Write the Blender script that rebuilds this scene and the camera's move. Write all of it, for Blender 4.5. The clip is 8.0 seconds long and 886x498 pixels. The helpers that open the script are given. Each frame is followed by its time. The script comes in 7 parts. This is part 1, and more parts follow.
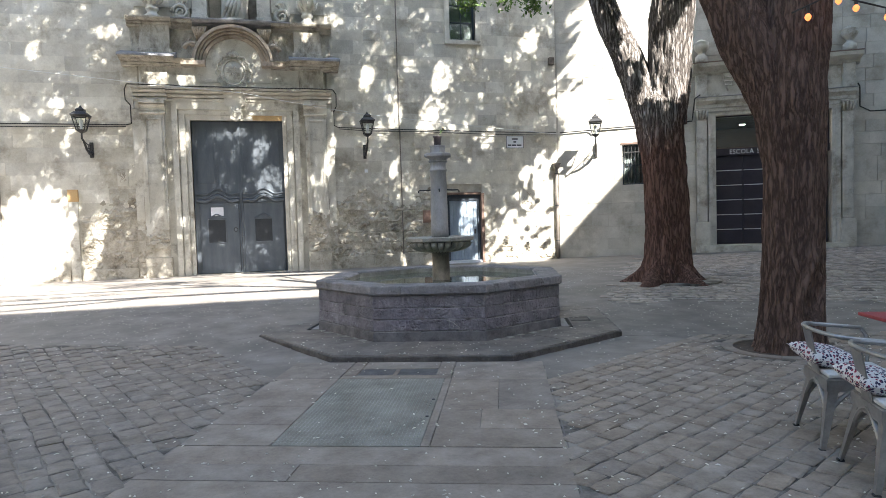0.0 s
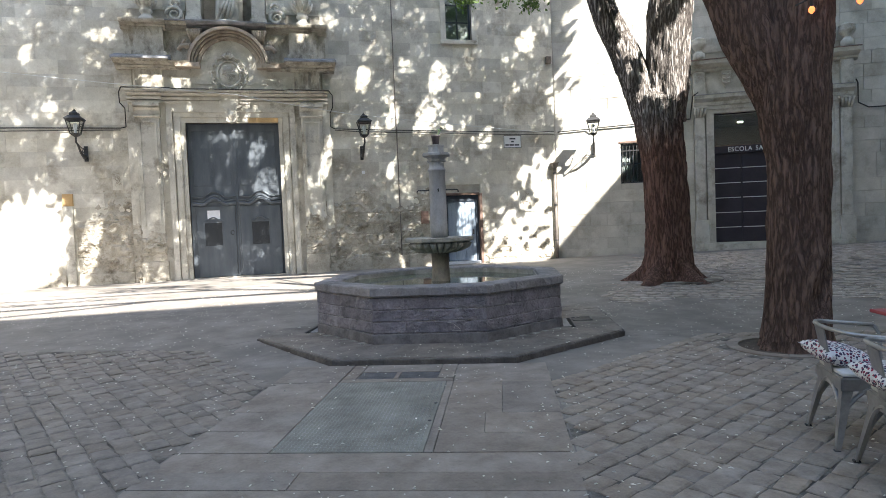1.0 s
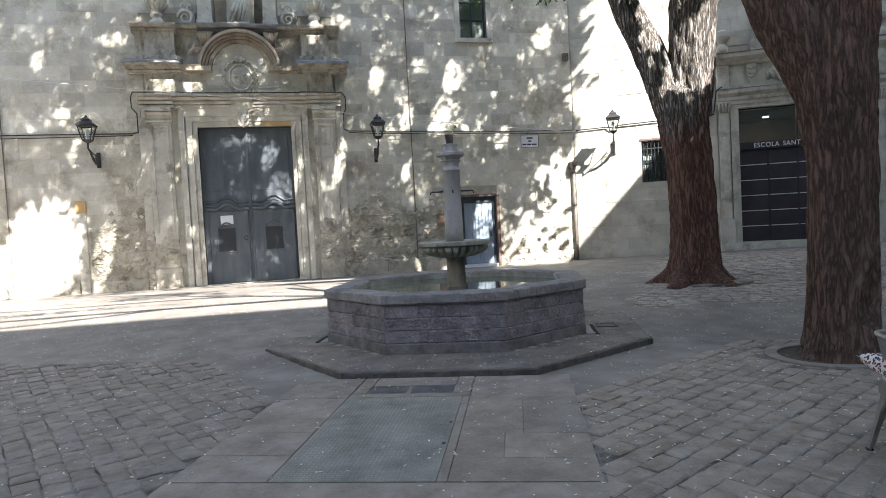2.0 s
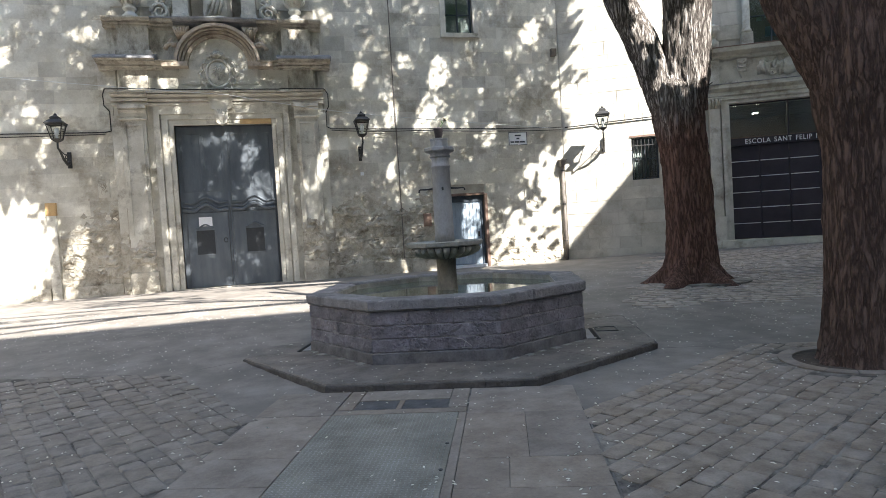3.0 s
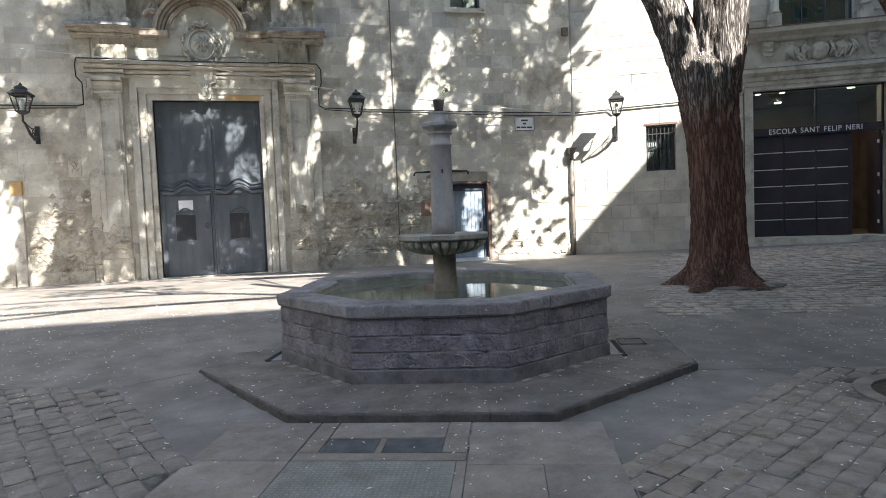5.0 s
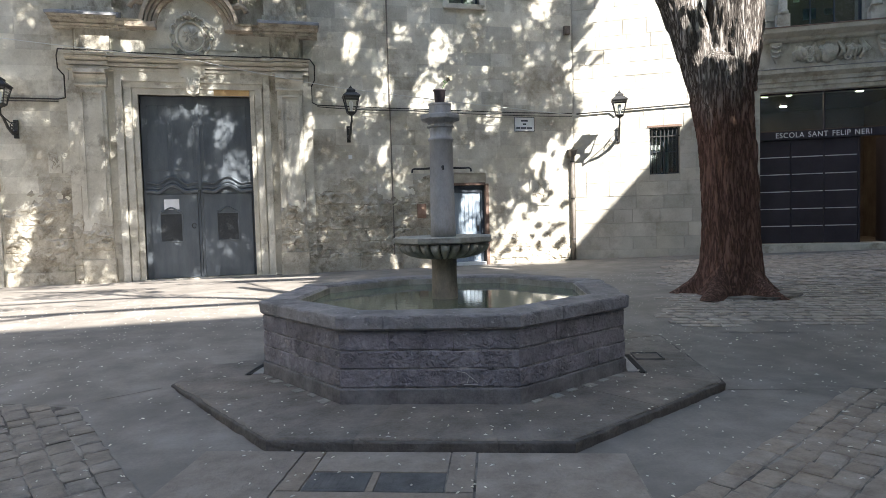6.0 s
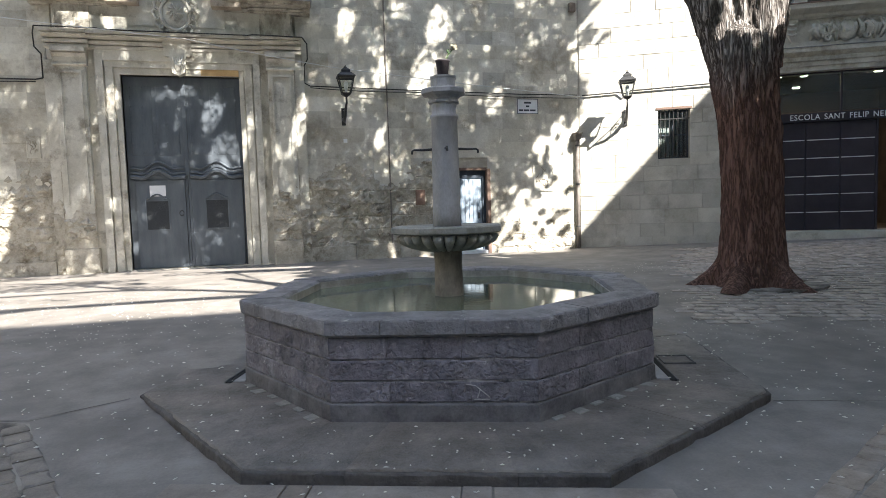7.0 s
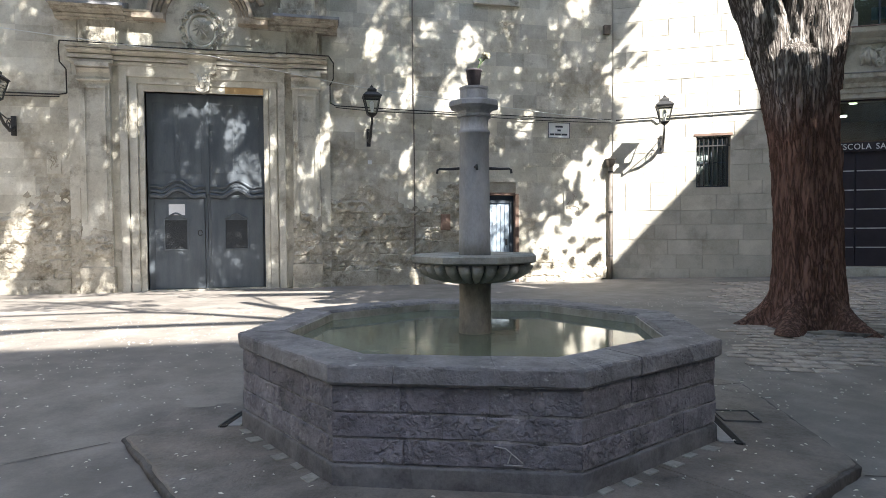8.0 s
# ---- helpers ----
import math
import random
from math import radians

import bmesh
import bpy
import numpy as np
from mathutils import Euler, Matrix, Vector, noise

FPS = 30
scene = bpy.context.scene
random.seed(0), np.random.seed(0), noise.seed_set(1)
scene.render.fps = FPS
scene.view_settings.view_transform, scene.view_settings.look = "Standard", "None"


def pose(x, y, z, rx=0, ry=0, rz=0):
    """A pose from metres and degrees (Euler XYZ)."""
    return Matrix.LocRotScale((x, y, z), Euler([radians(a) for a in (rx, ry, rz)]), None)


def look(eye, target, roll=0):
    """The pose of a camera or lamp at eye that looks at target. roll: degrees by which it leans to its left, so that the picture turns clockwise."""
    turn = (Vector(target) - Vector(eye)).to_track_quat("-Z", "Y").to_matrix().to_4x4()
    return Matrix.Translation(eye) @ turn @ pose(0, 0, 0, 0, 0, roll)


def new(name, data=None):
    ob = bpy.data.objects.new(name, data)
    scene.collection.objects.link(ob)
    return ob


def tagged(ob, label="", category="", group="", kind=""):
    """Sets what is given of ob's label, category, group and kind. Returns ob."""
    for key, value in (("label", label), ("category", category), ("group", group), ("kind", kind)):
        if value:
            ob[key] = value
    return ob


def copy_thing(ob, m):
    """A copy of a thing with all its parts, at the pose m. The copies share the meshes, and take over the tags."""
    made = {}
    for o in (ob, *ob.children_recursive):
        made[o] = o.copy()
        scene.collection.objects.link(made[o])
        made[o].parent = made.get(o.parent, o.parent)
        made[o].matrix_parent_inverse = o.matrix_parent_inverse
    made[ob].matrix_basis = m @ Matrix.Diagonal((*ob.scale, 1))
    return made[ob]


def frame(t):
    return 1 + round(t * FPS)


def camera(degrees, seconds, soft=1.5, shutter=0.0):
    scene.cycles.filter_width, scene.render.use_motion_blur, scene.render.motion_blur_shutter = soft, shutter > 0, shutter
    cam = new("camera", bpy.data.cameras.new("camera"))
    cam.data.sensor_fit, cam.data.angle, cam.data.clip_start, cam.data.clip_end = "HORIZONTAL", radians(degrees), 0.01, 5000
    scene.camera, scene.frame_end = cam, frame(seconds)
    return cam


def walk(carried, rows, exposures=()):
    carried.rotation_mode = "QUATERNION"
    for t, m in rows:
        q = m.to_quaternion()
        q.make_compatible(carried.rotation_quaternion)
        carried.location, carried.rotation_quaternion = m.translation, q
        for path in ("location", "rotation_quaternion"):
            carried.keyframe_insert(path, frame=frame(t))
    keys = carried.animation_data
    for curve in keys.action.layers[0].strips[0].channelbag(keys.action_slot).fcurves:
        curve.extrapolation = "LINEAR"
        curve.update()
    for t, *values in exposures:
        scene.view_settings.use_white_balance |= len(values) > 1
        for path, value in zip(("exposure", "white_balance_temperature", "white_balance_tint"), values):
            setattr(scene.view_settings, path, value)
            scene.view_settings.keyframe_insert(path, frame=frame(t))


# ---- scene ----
cam = camera(71.0, 8.0, soft=0.4)
PATH = [
    (0, (0.097, -0.045, 1.487), (0.578, 1.894, 1.4), -1.7),
    (0.5, (0.093, -0.009, 1.479), (0.587, 1.927, 1.393), -1.6),
    (1, (0.097, 0.069, 1.473), (0.586, 2.007, 1.39), -2.3),
    (1.2, (0.135, 0.139, 1.479), (0.618, 2.079, 1.398), -2.59),
    (1.5, (0.193, 0.245, 1.487), (0.621, 2.198, 1.433), -3.2),
    (1.7, (0.219, 0.328, 1.487), (0.645, 2.28, 1.41), -2.9),
    (2.8, (0.236, 0.813, 1.464), (0.702, 2.757, 1.403), -3.9),
    (3, (0.276, 0.934, 1.474), (0.756, 2.874, 1.399), -3.5),
    (3.2, (0.309, 1.028, 1.472), (0.775, 2.972, 1.399), -2.65),
    (3.5, (0.358, 1.169, 1.47), (0.834, 3.11, 1.392), -2.1),
    (3.8, (0.373, 1.34, 1.468), (0.912, 3.266, 1.422), -3.09),
    (4, (0.383, 1.454, 1.466), (0.925, 3.379, 1.422), -4.2),
    (4.2, (0.42, 1.574, 1.46), (0.949, 3.501, 1.362), -4.13),
    (4.5, (0.475, 1.755, 1.451), (0.968, 3.692, 1.394), -2.8),
    (4.7, (0.528, 1.891, 1.478), (1.004, 3.831, 1.379), -2.1),
    (5.8, (0.619, 2.549, 1.446), (1.137, 4.477, 1.331), -2.5),
    (6, (0.655, 2.651, 1.447), (1.156, 4.584, 1.35), -1.6),
    (6.2, (0.686, 2.777, 1.447), (1.165, 4.716, 1.337), -0.94),
    (6.5, (0.733, 2.967, 1.448), (1.197, 4.908, 1.315), -0.4),
    (6.8, (0.753, 3.166, 1.454), (1.232, 5.103, 1.315), -0.83),
    (7, (0.767, 3.299, 1.458), (1.274, 5.228, 1.317), -1.7),
    (7.2, (0.789, 3.423, 1.454), (1.306, 5.349, 1.311), -1.43),
    (7.5, (0.823, 3.608, 1.448), (1.316, 5.543, 1.344), -1.7),
    (7.7, (0.855, 3.723, 1.454), (1.314, 5.667, 1.356), -0.38),
    (8, (0.904, 3.895, 1.462), (1.338, 5.847, 1.403), -0.4),
]
SUN, SKY, STOPS = 5.0, 0.13, 2.14
walk(cam, [(t, look(eye, target, roll)) for t, eye, target, roll in PATH], [(0.0, STOPS + 0.33), (1.0, STOPS + 0.25), (2.0, STOPS + 0.08), (3.5, STOPS), (6.5, STOPS), (8.0, STOPS + 0.05)])

# ---------------------------------------------------------------- world, sun
SUN_WAY = Vector((-0.45, 1.12, -0.95)).normalized()      # the way the sunlight travels
world = bpy.data.worlds.new("world")
scene.world = world
world.use_nodes = True
wn = world.node_tree.nodes
sky = wn.new("ShaderNodeTexSky")
sky.sky_type = "NISHITA"
sky.sun_disc = False
sky.sun_elevation = math.asin(-SUN_WAY.z)
sky.sun_rotation = math.atan2(-SUN_WAY.x, -SUN_WAY.y)
world.node_tree.links.new(sky.outputs[0], wn["Background"].inputs[0])
wn["Background"].inputs[1].default_value = SKY
sun = new("sun", bpy.data.lights.new("sun", "SUN"))
sun.data.energy, sun.data.angle, sun.data.color = SUN, radians(0.53), (1.0, 0.97, 0.92)
sun.matrix_world = look((0, 0, 30), Vector((0, 0, 30)) + SUN_WAY)


# ---------------------------------------------------------------- materials
def nodes_of(name):
    m = bpy.data.materials.new(name)
    m.use_nodes = True
    return m, m.node_tree.nodes, m.node_tree.links


def ramp(n, stops):
    r = n.new("ShaderNodeValToRGB")
    while len(r.color_ramp.elements) < len(stops):
        r.color_ramp.elements.new(0.5)
    for e, (p, c) in zip(r.color_ramp.elements, stops):
        e.position, e.color = p, (*c, 1)
    return r


def surface(name, dark, light, scale=3.0, fine=40.0, rough=0.85, bump=0.3, metal=0.0, vary=0.0, per="object", stain=None,
            stain_scale=0.8, stain_at=(0.55, 0.72), stretch=(1, 1, 1), spec=0.4, bump_dist=0.02, chisel=0.0):
    """A two-scale mottled surface: broad tone, fine grain, optional stains and a tone of its own for each piece."""
    m, n, l = nodes_of(name)
    bsdf = n["Principled BSDF"]
    geo = n.new("ShaderNodeNewGeometry")
    mp = n.new("ShaderNodeMapping")
    mp.inputs["Scale"].default_value = stretch
    l.new(geo.outputs["Position"], mp.inputs["Vector"])
    a = n.new("ShaderNodeTexNoise")
    a.inputs["Scale"].default_value, a.inputs["Detail"].default_value, a.inputs["Roughness"].default_value = scale, 8, 0.62
    b = n.new("ShaderNodeTexNoise")
    b.inputs["Scale"].default_value, b.inputs["Detail"].default_value, b.inputs["Roughness"].default_value = fine, 6, 0.7
    l.new(mp.outputs[0], a.inputs["Vector"])
    l.new(mp.outputs[0], b.inputs["Vector"])
    mix = n.new("ShaderNodeMath")
    mix.operation = "MULTIPLY_ADD"
    l.new(b.outputs["Fac"], mix.inputs[0])
    mix.inputs[1].default_value = 0.45
    l.new(a.outputs["Fac"], mix.inputs[2])
    r = ramp(n, [(0.53, dark), (0.93, light)])
    l.new(mix.outputs[0], r.inputs["Fac"])
    col = r.outputs["Color"]
    if stain:
        s = n.new("ShaderNodeTexNoise")
        s.inputs["Scale"].default_value, s.inputs["Detail"].default_value, s.inputs["Roughness"].default_value = stain_scale, 9, 0.68
        l.new(mp.outputs[0], s.inputs["Vector"])
        sr = ramp(n, [(stain_at[0], (0, 0, 0)), (stain_at[1], (1, 1, 1))])
        l.new(s.outputs["Fac"], sr.inputs["Fac"])
        mx = n.new("ShaderNodeMix")
        mx.data_type = "RGBA"
        l.new(sr.outputs["Color"], mx.inputs["Factor"])
        l.new(col, mx.inputs[6])
        mx.inputs[7].default_value = (*stain, 1)
        col = mx.outputs[2]
    if vary:
        hsv = n.new("ShaderNodeHueSaturation")
        src = n.new("ShaderNodeObjectInfo").outputs["Random"] if per == "object" else geo.outputs["Random Per Island"]
        mr = n.new("ShaderNodeMapRange")
        mr.inputs["To Min"].default_value, mr.inputs["To Max"].default_value = 1 - vary, 1 + vary
        l.new(src, mr.inputs["Value"])
        l.new(mr.outputs[0], hsv.inputs["Value"])
        wob = n.new("ShaderNodeMath")
        wob.operation = "MULTIPLY"
        wob.inputs[1].default_value = 7.31
        l.new(src, wob.inputs[0])
        fr = n.new("ShaderNodeMath")
        fr.operation = "FRACT"
        l.new(wob.outputs[0], fr.inputs[0])
        ms = n.new("ShaderNodeMapRange")
        ms.inputs["To Min"].default_value, ms.inputs["To Max"].default_value = 0.88, 1.12
        l.new(fr.outputs[0], ms.inputs["Value"])
        l.new(ms.outputs[0], hsv.inputs["Saturation"])
        l.new(col, hsv.inputs["Color"])
        col = hsv.outputs["Color"]
    l.new(col, bsdf.inputs["Base Color"])
    rr = n.new("ShaderNodeMapRange")
    rr.inputs["To Min"].default_value, rr.inputs["To Max"].default_value = max(0.02, rough - 0.12), min(1, rough + 0.12)
    l.new(b.outputs["Fac"], rr.inputs["Value"])
    l.new(rr.outputs[0], bsdf.inputs["Roughness"])
    bsdf.inputs["Metallic"].default_value = metal
    bsdf.inputs["Specular IOR Level"].default_value = spec
    if bump:
        bp = n.new("ShaderNodeBump")
        bp.inputs["Strength"].default_value, bp.inputs["Distance"].default_value = bump, bump_dist
        height = mix.outputs[0]
        if chisel:
            # tool marks and pits, in patches
            cut = n.new("ShaderNodeTexNoise")
            cut.inputs["Scale"].default_value, cut.inputs["Detail"].default_value, cut.inputs["Distortion"].default_value = 30, 5, 0.25
            l.new(mp.outputs[0], cut.inputs["Vector"])
            pits = ramp(n, [(0.36, (0, 0, 0)), (0.5, (1, 1, 1))])
            l.new(cut.outputs["Fac"], pits.inputs["Fac"])
            where = n.new("ShaderNodeTexNoise")
            where.inputs["Scale"].default_value, where.inputs["Detail"].default_value = 5.5, 3
            l.new(mp.outputs[0], where.inputs["Vector"])
            patch = ramp(n, [(0.46, (0.1, 0.1, 0.1)), (0.6, (chisel, chisel, chisel))])
            l.new(where.outputs["Fac"], patch.inputs["Fac"])
            deep = n.new("ShaderNodeMath")
            deep.operation = "MULTIPLY"
            l.new(pits.outputs[0], deep.inputs[0])
            l.new(patch.outputs[0], deep.inputs[1])
            total = n.new("ShaderNodeMath")
            total.operation = "ADD"
            l.new(deep.outputs[0], total.inputs[0])
            l.new(mix.outputs[0], total.inputs[1])
            height = total.outputs[0]
        l.new(height, bp.inputs["Height"])
        l.new(bp.outputs[0], bsdf.inputs["Normal"])
    return m


ASHLAR = dict(scale=1.9, fine=26, rough=0.9, bump=0.6, vary=0.17, stain=(0.27, 0.232, 0.176), stain_scale=1.3, stain_at=(0.5, 0.72), chisel=0.5)
M_ashlar = surface("ashlar", (0.48, 0.445, 0.37), (0.675, 0.642, 0.556), **ASHLAR)
M_ashlar_rest = surface("ashlar_rest", (0.48, 0.445, 0.37), (0.675, 0.642, 0.556), per="island", **ASHLAR)
M_joint = surface("joint_mortar", (0.31, 0.28, 0.228), (0.47, 0.435, 0.362), scale=4, fine=60, rough=0.95, bump=0.4)
M_joint_pale = surface("pale_joint_mortar", (0.4, 0.37, 0.31), (0.52, 0.485, 0.42), scale=4, fine=60, rough=0.95, bump=0.4)
M_weathered = surface("weathered_stone", (0.3, 0.268, 0.212), (0.57, 0.525, 0.44), scale=3.2, fine=26, rough=0.95, bump=0.9,
                      stain=(0.15, 0.122, 0.085), stain_scale=3.0, stain_at=(0.54, 0.7), bump_dist=0.03)
M_carved = surface("carved_stone", (0.46, 0.43, 0.362), (0.68, 0.648, 0.57), scale=2.2, fine=35, rough=0.9, bump=0.35,
                   stain=(0.25, 0.22, 0.175), stain_scale=2.4, stain_at=(0.52, 0.7), chisel=0.3)
M_grimy = surface("grime_streaked_carved_stone", (0.36, 0.325, 0.265), (0.6, 0.56, 0.475), scale=3.2, fine=30, rough=0.92, bump=0.5,
                  stain=(0.17, 0.145, 0.115), stain_scale=3.4, stain_at=(0.47, 0.68), stretch=(1.2, 1.2, 0.7), chisel=0.4)
M_warm = surface("reddish_carved_stone", (0.35, 0.285, 0.22), (0.53, 0.455, 0.365), scale=2.6, fine=35, rough=0.9, bump=0.35,
                 stain=(0.15, 0.112, 0.085), stain_scale=2.6, stain_at=(0.48, 0.68), chisel=0.3)
M_ochre = surface("ochre_stone", (0.48, 0.3, 0.13), (0.6, 0.42, 0.22), scale=3, fine=30, rough=0.9, bump=0.3)
M_slate = surface("weather_darkened_ledge", (0.16, 0.16, 0.165), (0.34, 0.33, 0.33), scale=4, fine=30, rough=0.9, bump=0.5)
M_school = surface("grey_ashlar", (0.41, 0.385, 0.328), (0.6, 0.568, 0.497), scale=1.5, fine=32, rough=0.9, bump=0.35, vary=0.1,
                   stain=(0.27, 0.24, 0.19), stain_scale=1.1, stain_at=(0.5, 0.74))
M_school_rest = surface("grey_ashlar_rest", (0.41, 0.385, 0.328), (0.6, 0.568, 0.497), scale=1.5, fine=32, rough=0.9, bump=0.35, vary=0.1,
                        per="island", stain=(0.27, 0.24, 0.19), stain_scale=1.1, stain_at=(0.5, 0.74))
M_school_carved = surface("grey_carved_stone", (0.4, 0.378, 0.322), (0.61, 0.588, 0.52), scale=2.5, fine=35, rough=0.9, bump=0.4,
                          stain=(0.2, 0.17, 0.13), stain_scale=1.6, stain_at=(0.5, 0.7))
M_render = surface("old_plaster", (0.6, 0.56, 0.5), (0.74, 0.71, 0.65), scale=0.8, fine=14, rough=0.95, bump=0.2)
M_basin = surface("blue_grey_basin_stone", (0.14, 0.127, 0.135), (0.315, 0.288, 0.3), scale=5, fine=34, rough=0.8, bump=0.95, vary=0.18, chisel=0.65,
                  stain=(0.43, 0.405, 0.4), stain_scale=14, stain_at=(0.62, 0.7), bump_dist=0.03)
M_basin_dark = surface("dark_foot_and_groove_stone", (0.085, 0.078, 0.078), (0.21, 0.197, 0.19), scale=6, fine=45, rough=0.75, bump=0.6, vary=0.1)
M_coping = surface("worn_coping_stone", (0.138, 0.128, 0.129), (0.325, 0.304, 0.298), scale=4, fine=34, rough=0.75, bump=0.7, vary=0.12, chisel=0.45,
                   stain=(0.4, 0.385, 0.365), stain_scale=18, stain_at=(0.61, 0.68), bump_dist=0.035)
M_column = surface("pale_column_stone", (0.26, 0.255, 0.25), (0.44, 0.43, 0.42), scale=4, fine=50, rough=0.7, bump=0.35,
                   stain=(0.19, 0.17, 0.1), stain_scale=2.4, stain_at=(0.5, 0.74), stretch=(1, 1, 0.5))
M_bowl = surface("lichened_bowl_stone", (0.2, 0.19, 0.16), (0.42, 0.4, 0.35), scale=6, fine=50, rough=0.8, bump=0.4)
M_wet = surface("damp_stained_stone", (0.1, 0.084, 0.064), (0.29, 0.25, 0.2), scale=7, fine=45, rough=0.65, bump=0.4, stretch=(1, 1, 0.5))
M_step = surface("worn_step_stone", (0.118, 0.102, 0.087), (0.268, 0.234, 0.2), scale=3, fine=45, rough=0.75, bump=0.6, vary=0.08, chisel=0.45)
M_coping_joint = surface("pale_coping_mortar", (0.28, 0.26, 0.24), (0.5, 0.47, 0.44), scale=9, fine=60, rough=0.95, bump=0.5)
M_riser = surface("dark_step_edge", (0.055, 0.048, 0.042), (0.15, 0.132, 0.116), scale=4, fine=40, rough=0.8, bump=0.7, vary=0.12, chisel=0.5)
M_basin_joint = surface("pale_basin_mortar", (0.05, 0.045, 0.044), (0.4, 0.37, 0.355), scale=7, fine=60, rough=0.95, bump=0.5)
M_paving = surface("smooth_paving", (0.152, 0.135, 0.118), (0.288, 0.258, 0.227), scale=2.2, fine=48, rough=0.75, bump=0.7,
                   stain=(0.15, 0.134, 0.115), stain_scale=0.6, stain_at=(0.48, 0.72), bump_dist=0.006)
M_slab = surface("paving_slab", (0.192, 0.157, 0.127), (0.345, 0.29, 0.238), scale=3.5, fine=45, rough=0.78, bump=0.9, vary=0.1, bump_dist=0.01, chisel=0.3)
SETT = dict(scale=6, fine=55, rough=0.72, bump=1.0, vary=0.11, bump_dist=0.01)
M_sett = surface("stone_sett", (0.156, 0.132, 0.109), (0.302, 0.26, 0.217), **SETT)
# Browner stones, also warmed and lightened to offset bluer light on the right.
M_sett_brown = surface("brown_grey_sett", (0.194, 0.156, 0.122), (0.365, 0.305, 0.246), **SETT)
M_sett_brown_rest = surface("brown_grey_sett_rest", (0.194, 0.156, 0.122), (0.365, 0.305, 0.246), per="island", **SETT)
M_sett_rest = surface("stone_sett_rest", (0.156, 0.132, 0.109), (0.302, 0.26, 0.217), per="island", **SETT)
# Lighter, warmer sett copy: the far paving's missing skylight is put into its colour.
M_sett_far = surface("lightened_far_sett", (0.22, 0.185, 0.155), (0.46, 0.4, 0.342), per="island", **SETT)
M_bedding = surface("joint_grit", (0.05, 0.043, 0.036), (0.15, 0.132, 0.112), scale=9, fine=90, rough=0.95, bump=0.6,
                    stain=(0.3, 0.27, 0.23), stain_scale=1.7, stain_at=(0.44, 0.58))
M_soil = surface("dark_soil", (0.05, 0.038, 0.028), (0.13, 0.1, 0.075), scale=14, fine=60, rough=1.0, bump=1.0)
M_plate = surface("dull_steel_plate", (0.185, 0.17, 0.139), (0.32, 0.3, 0.252), scale=3, fine=60, spec=0.15, rough=0.8, bump=0.25, metal=0.0)
# Studs are coloured lighter than the plate.
M_studs = surface("pale_tread_steel", (0.22, 0.21, 0.185), (0.43, 0.415, 0.375), scale=3, fine=60, rough=0.65, bump=0.1, metal=0.0, spec=0.25)
M_slot = surface("dark_slot", (0.015, 0.014, 0.013), (0.035, 0.033, 0.03), scale=8, fine=80, rough=0.9, bump=0.2)
M_grate = surface("cast_iron", (0.1, 0.097, 0.094), (0.19, 0.185, 0.18), scale=8, fine=80, rough=0.6, bump=0.3, metal=0.5)
M_door = surface("blue_grey_paint", (0.08, 0.094, 0.11), (0.135, 0.152, 0.17), scale=1.6, fine=30, rough=0.5, bump=0.12, stretch=(3, 3, 0.6))
M_vent = surface("dark_mesh_panel", (0.028, 0.031, 0.035), (0.05, 0.055, 0.06), scale=60, fine=160, rough=0.7, bump=0.6)
M_side_door = surface("pale_blue_door_paint", (0.2, 0.25, 0.31), (0.36, 0.42, 0.48), scale=2, fine=25, rough=0.5, bump=0.15, stretch=(3, 3, 0.7))
M_side_frame = surface("dark_blue_frame", (0.03, 0.04, 0.055), (0.06, 0.075, 0.095), scale=3, fine=25, rough=0.5, bump=0.1)
M_redwood = surface("red_brown_jamb", (0.11, 0.07, 0.055), (0.23, 0.155, 0.12), scale=4, fine=40, rough=0.85, bump=0.4)
M_iron = surface("black_iron", (0.03, 0.03, 0.031), (0.065, 0.064, 0.063), scale=12, fine=80, rough=0.5, bump=0.2, metal=0.3)
M_cable = surface("black_cable", (0.02, 0.018, 0.016), (0.05, 0.046, 0.04), scale=12, fine=60, rough=0.7, bump=0.1)
M_wire = surface("pale_wire", (0.5, 0.5, 0.48), (0.65, 0.65, 0.62), scale=12, fine=60, rough=0.5, bump=0.0)
M_gate = surface("navy_gate_panel", (0.024, 0.019, 0.026), (0.042, 0.034, 0.044), scale=1.5, fine=30, rough=0.45, bump=0.05)
M_gate_line = surface("brushed_steel_line", (0.5, 0.5, 0.5), (0.7, 0.7, 0.7), scale=10, fine=80, rough=0.4, bump=0.0, metal=0.2)
M_white = surface("white_enamel", (0.72, 0.73, 0.74), (0.82, 0.83, 0.84), scale=6, fine=40, rough=0.35, bump=0.03)
M_paper = surface("white_paper", (0.74, 0.74, 0.76), (0.84, 0.84, 0.86), scale=8, fine=60, rough=0.8, bump=0.05)
M_ink = surface("dark_ink", (0.04, 0.045, 0.06), (0.08, 0.085, 0.1), scale=10, fine=60, rough=0.6, bump=0.0)
M_dark_room = surface("dark_interior_paint", (0.09, 0.07, 0.055), (0.17, 0.135, 0.11), scale=2, fine=20, rough=0.8, bump=0.1)
M_steel = surface("galvanised_steel", (0.28, 0.275, 0.265), (0.43, 0.425, 0.41), scale=9, fine=70, rough=0.42, bump=0.08, metal=0.75)
M_pad = surface("cream_seat_pad", (0.5, 0.49, 0.46), (0.66, 0.65, 0.62), scale=8, fine=120, rough=0.9, bump=0.3)
M_red = surface("red_table_laminate", (0.25, 0.035, 0.04), (0.36, 0.06, 0.065), scale=5, fine=60, rough=0.45, bump=0.05)
M_pot = surface("dark_plastic_pot", (0.05, 0.04, 0.045), (0.1, 0.085, 0.09), scale=10, fine=60, rough=0.6, bump=0.1)
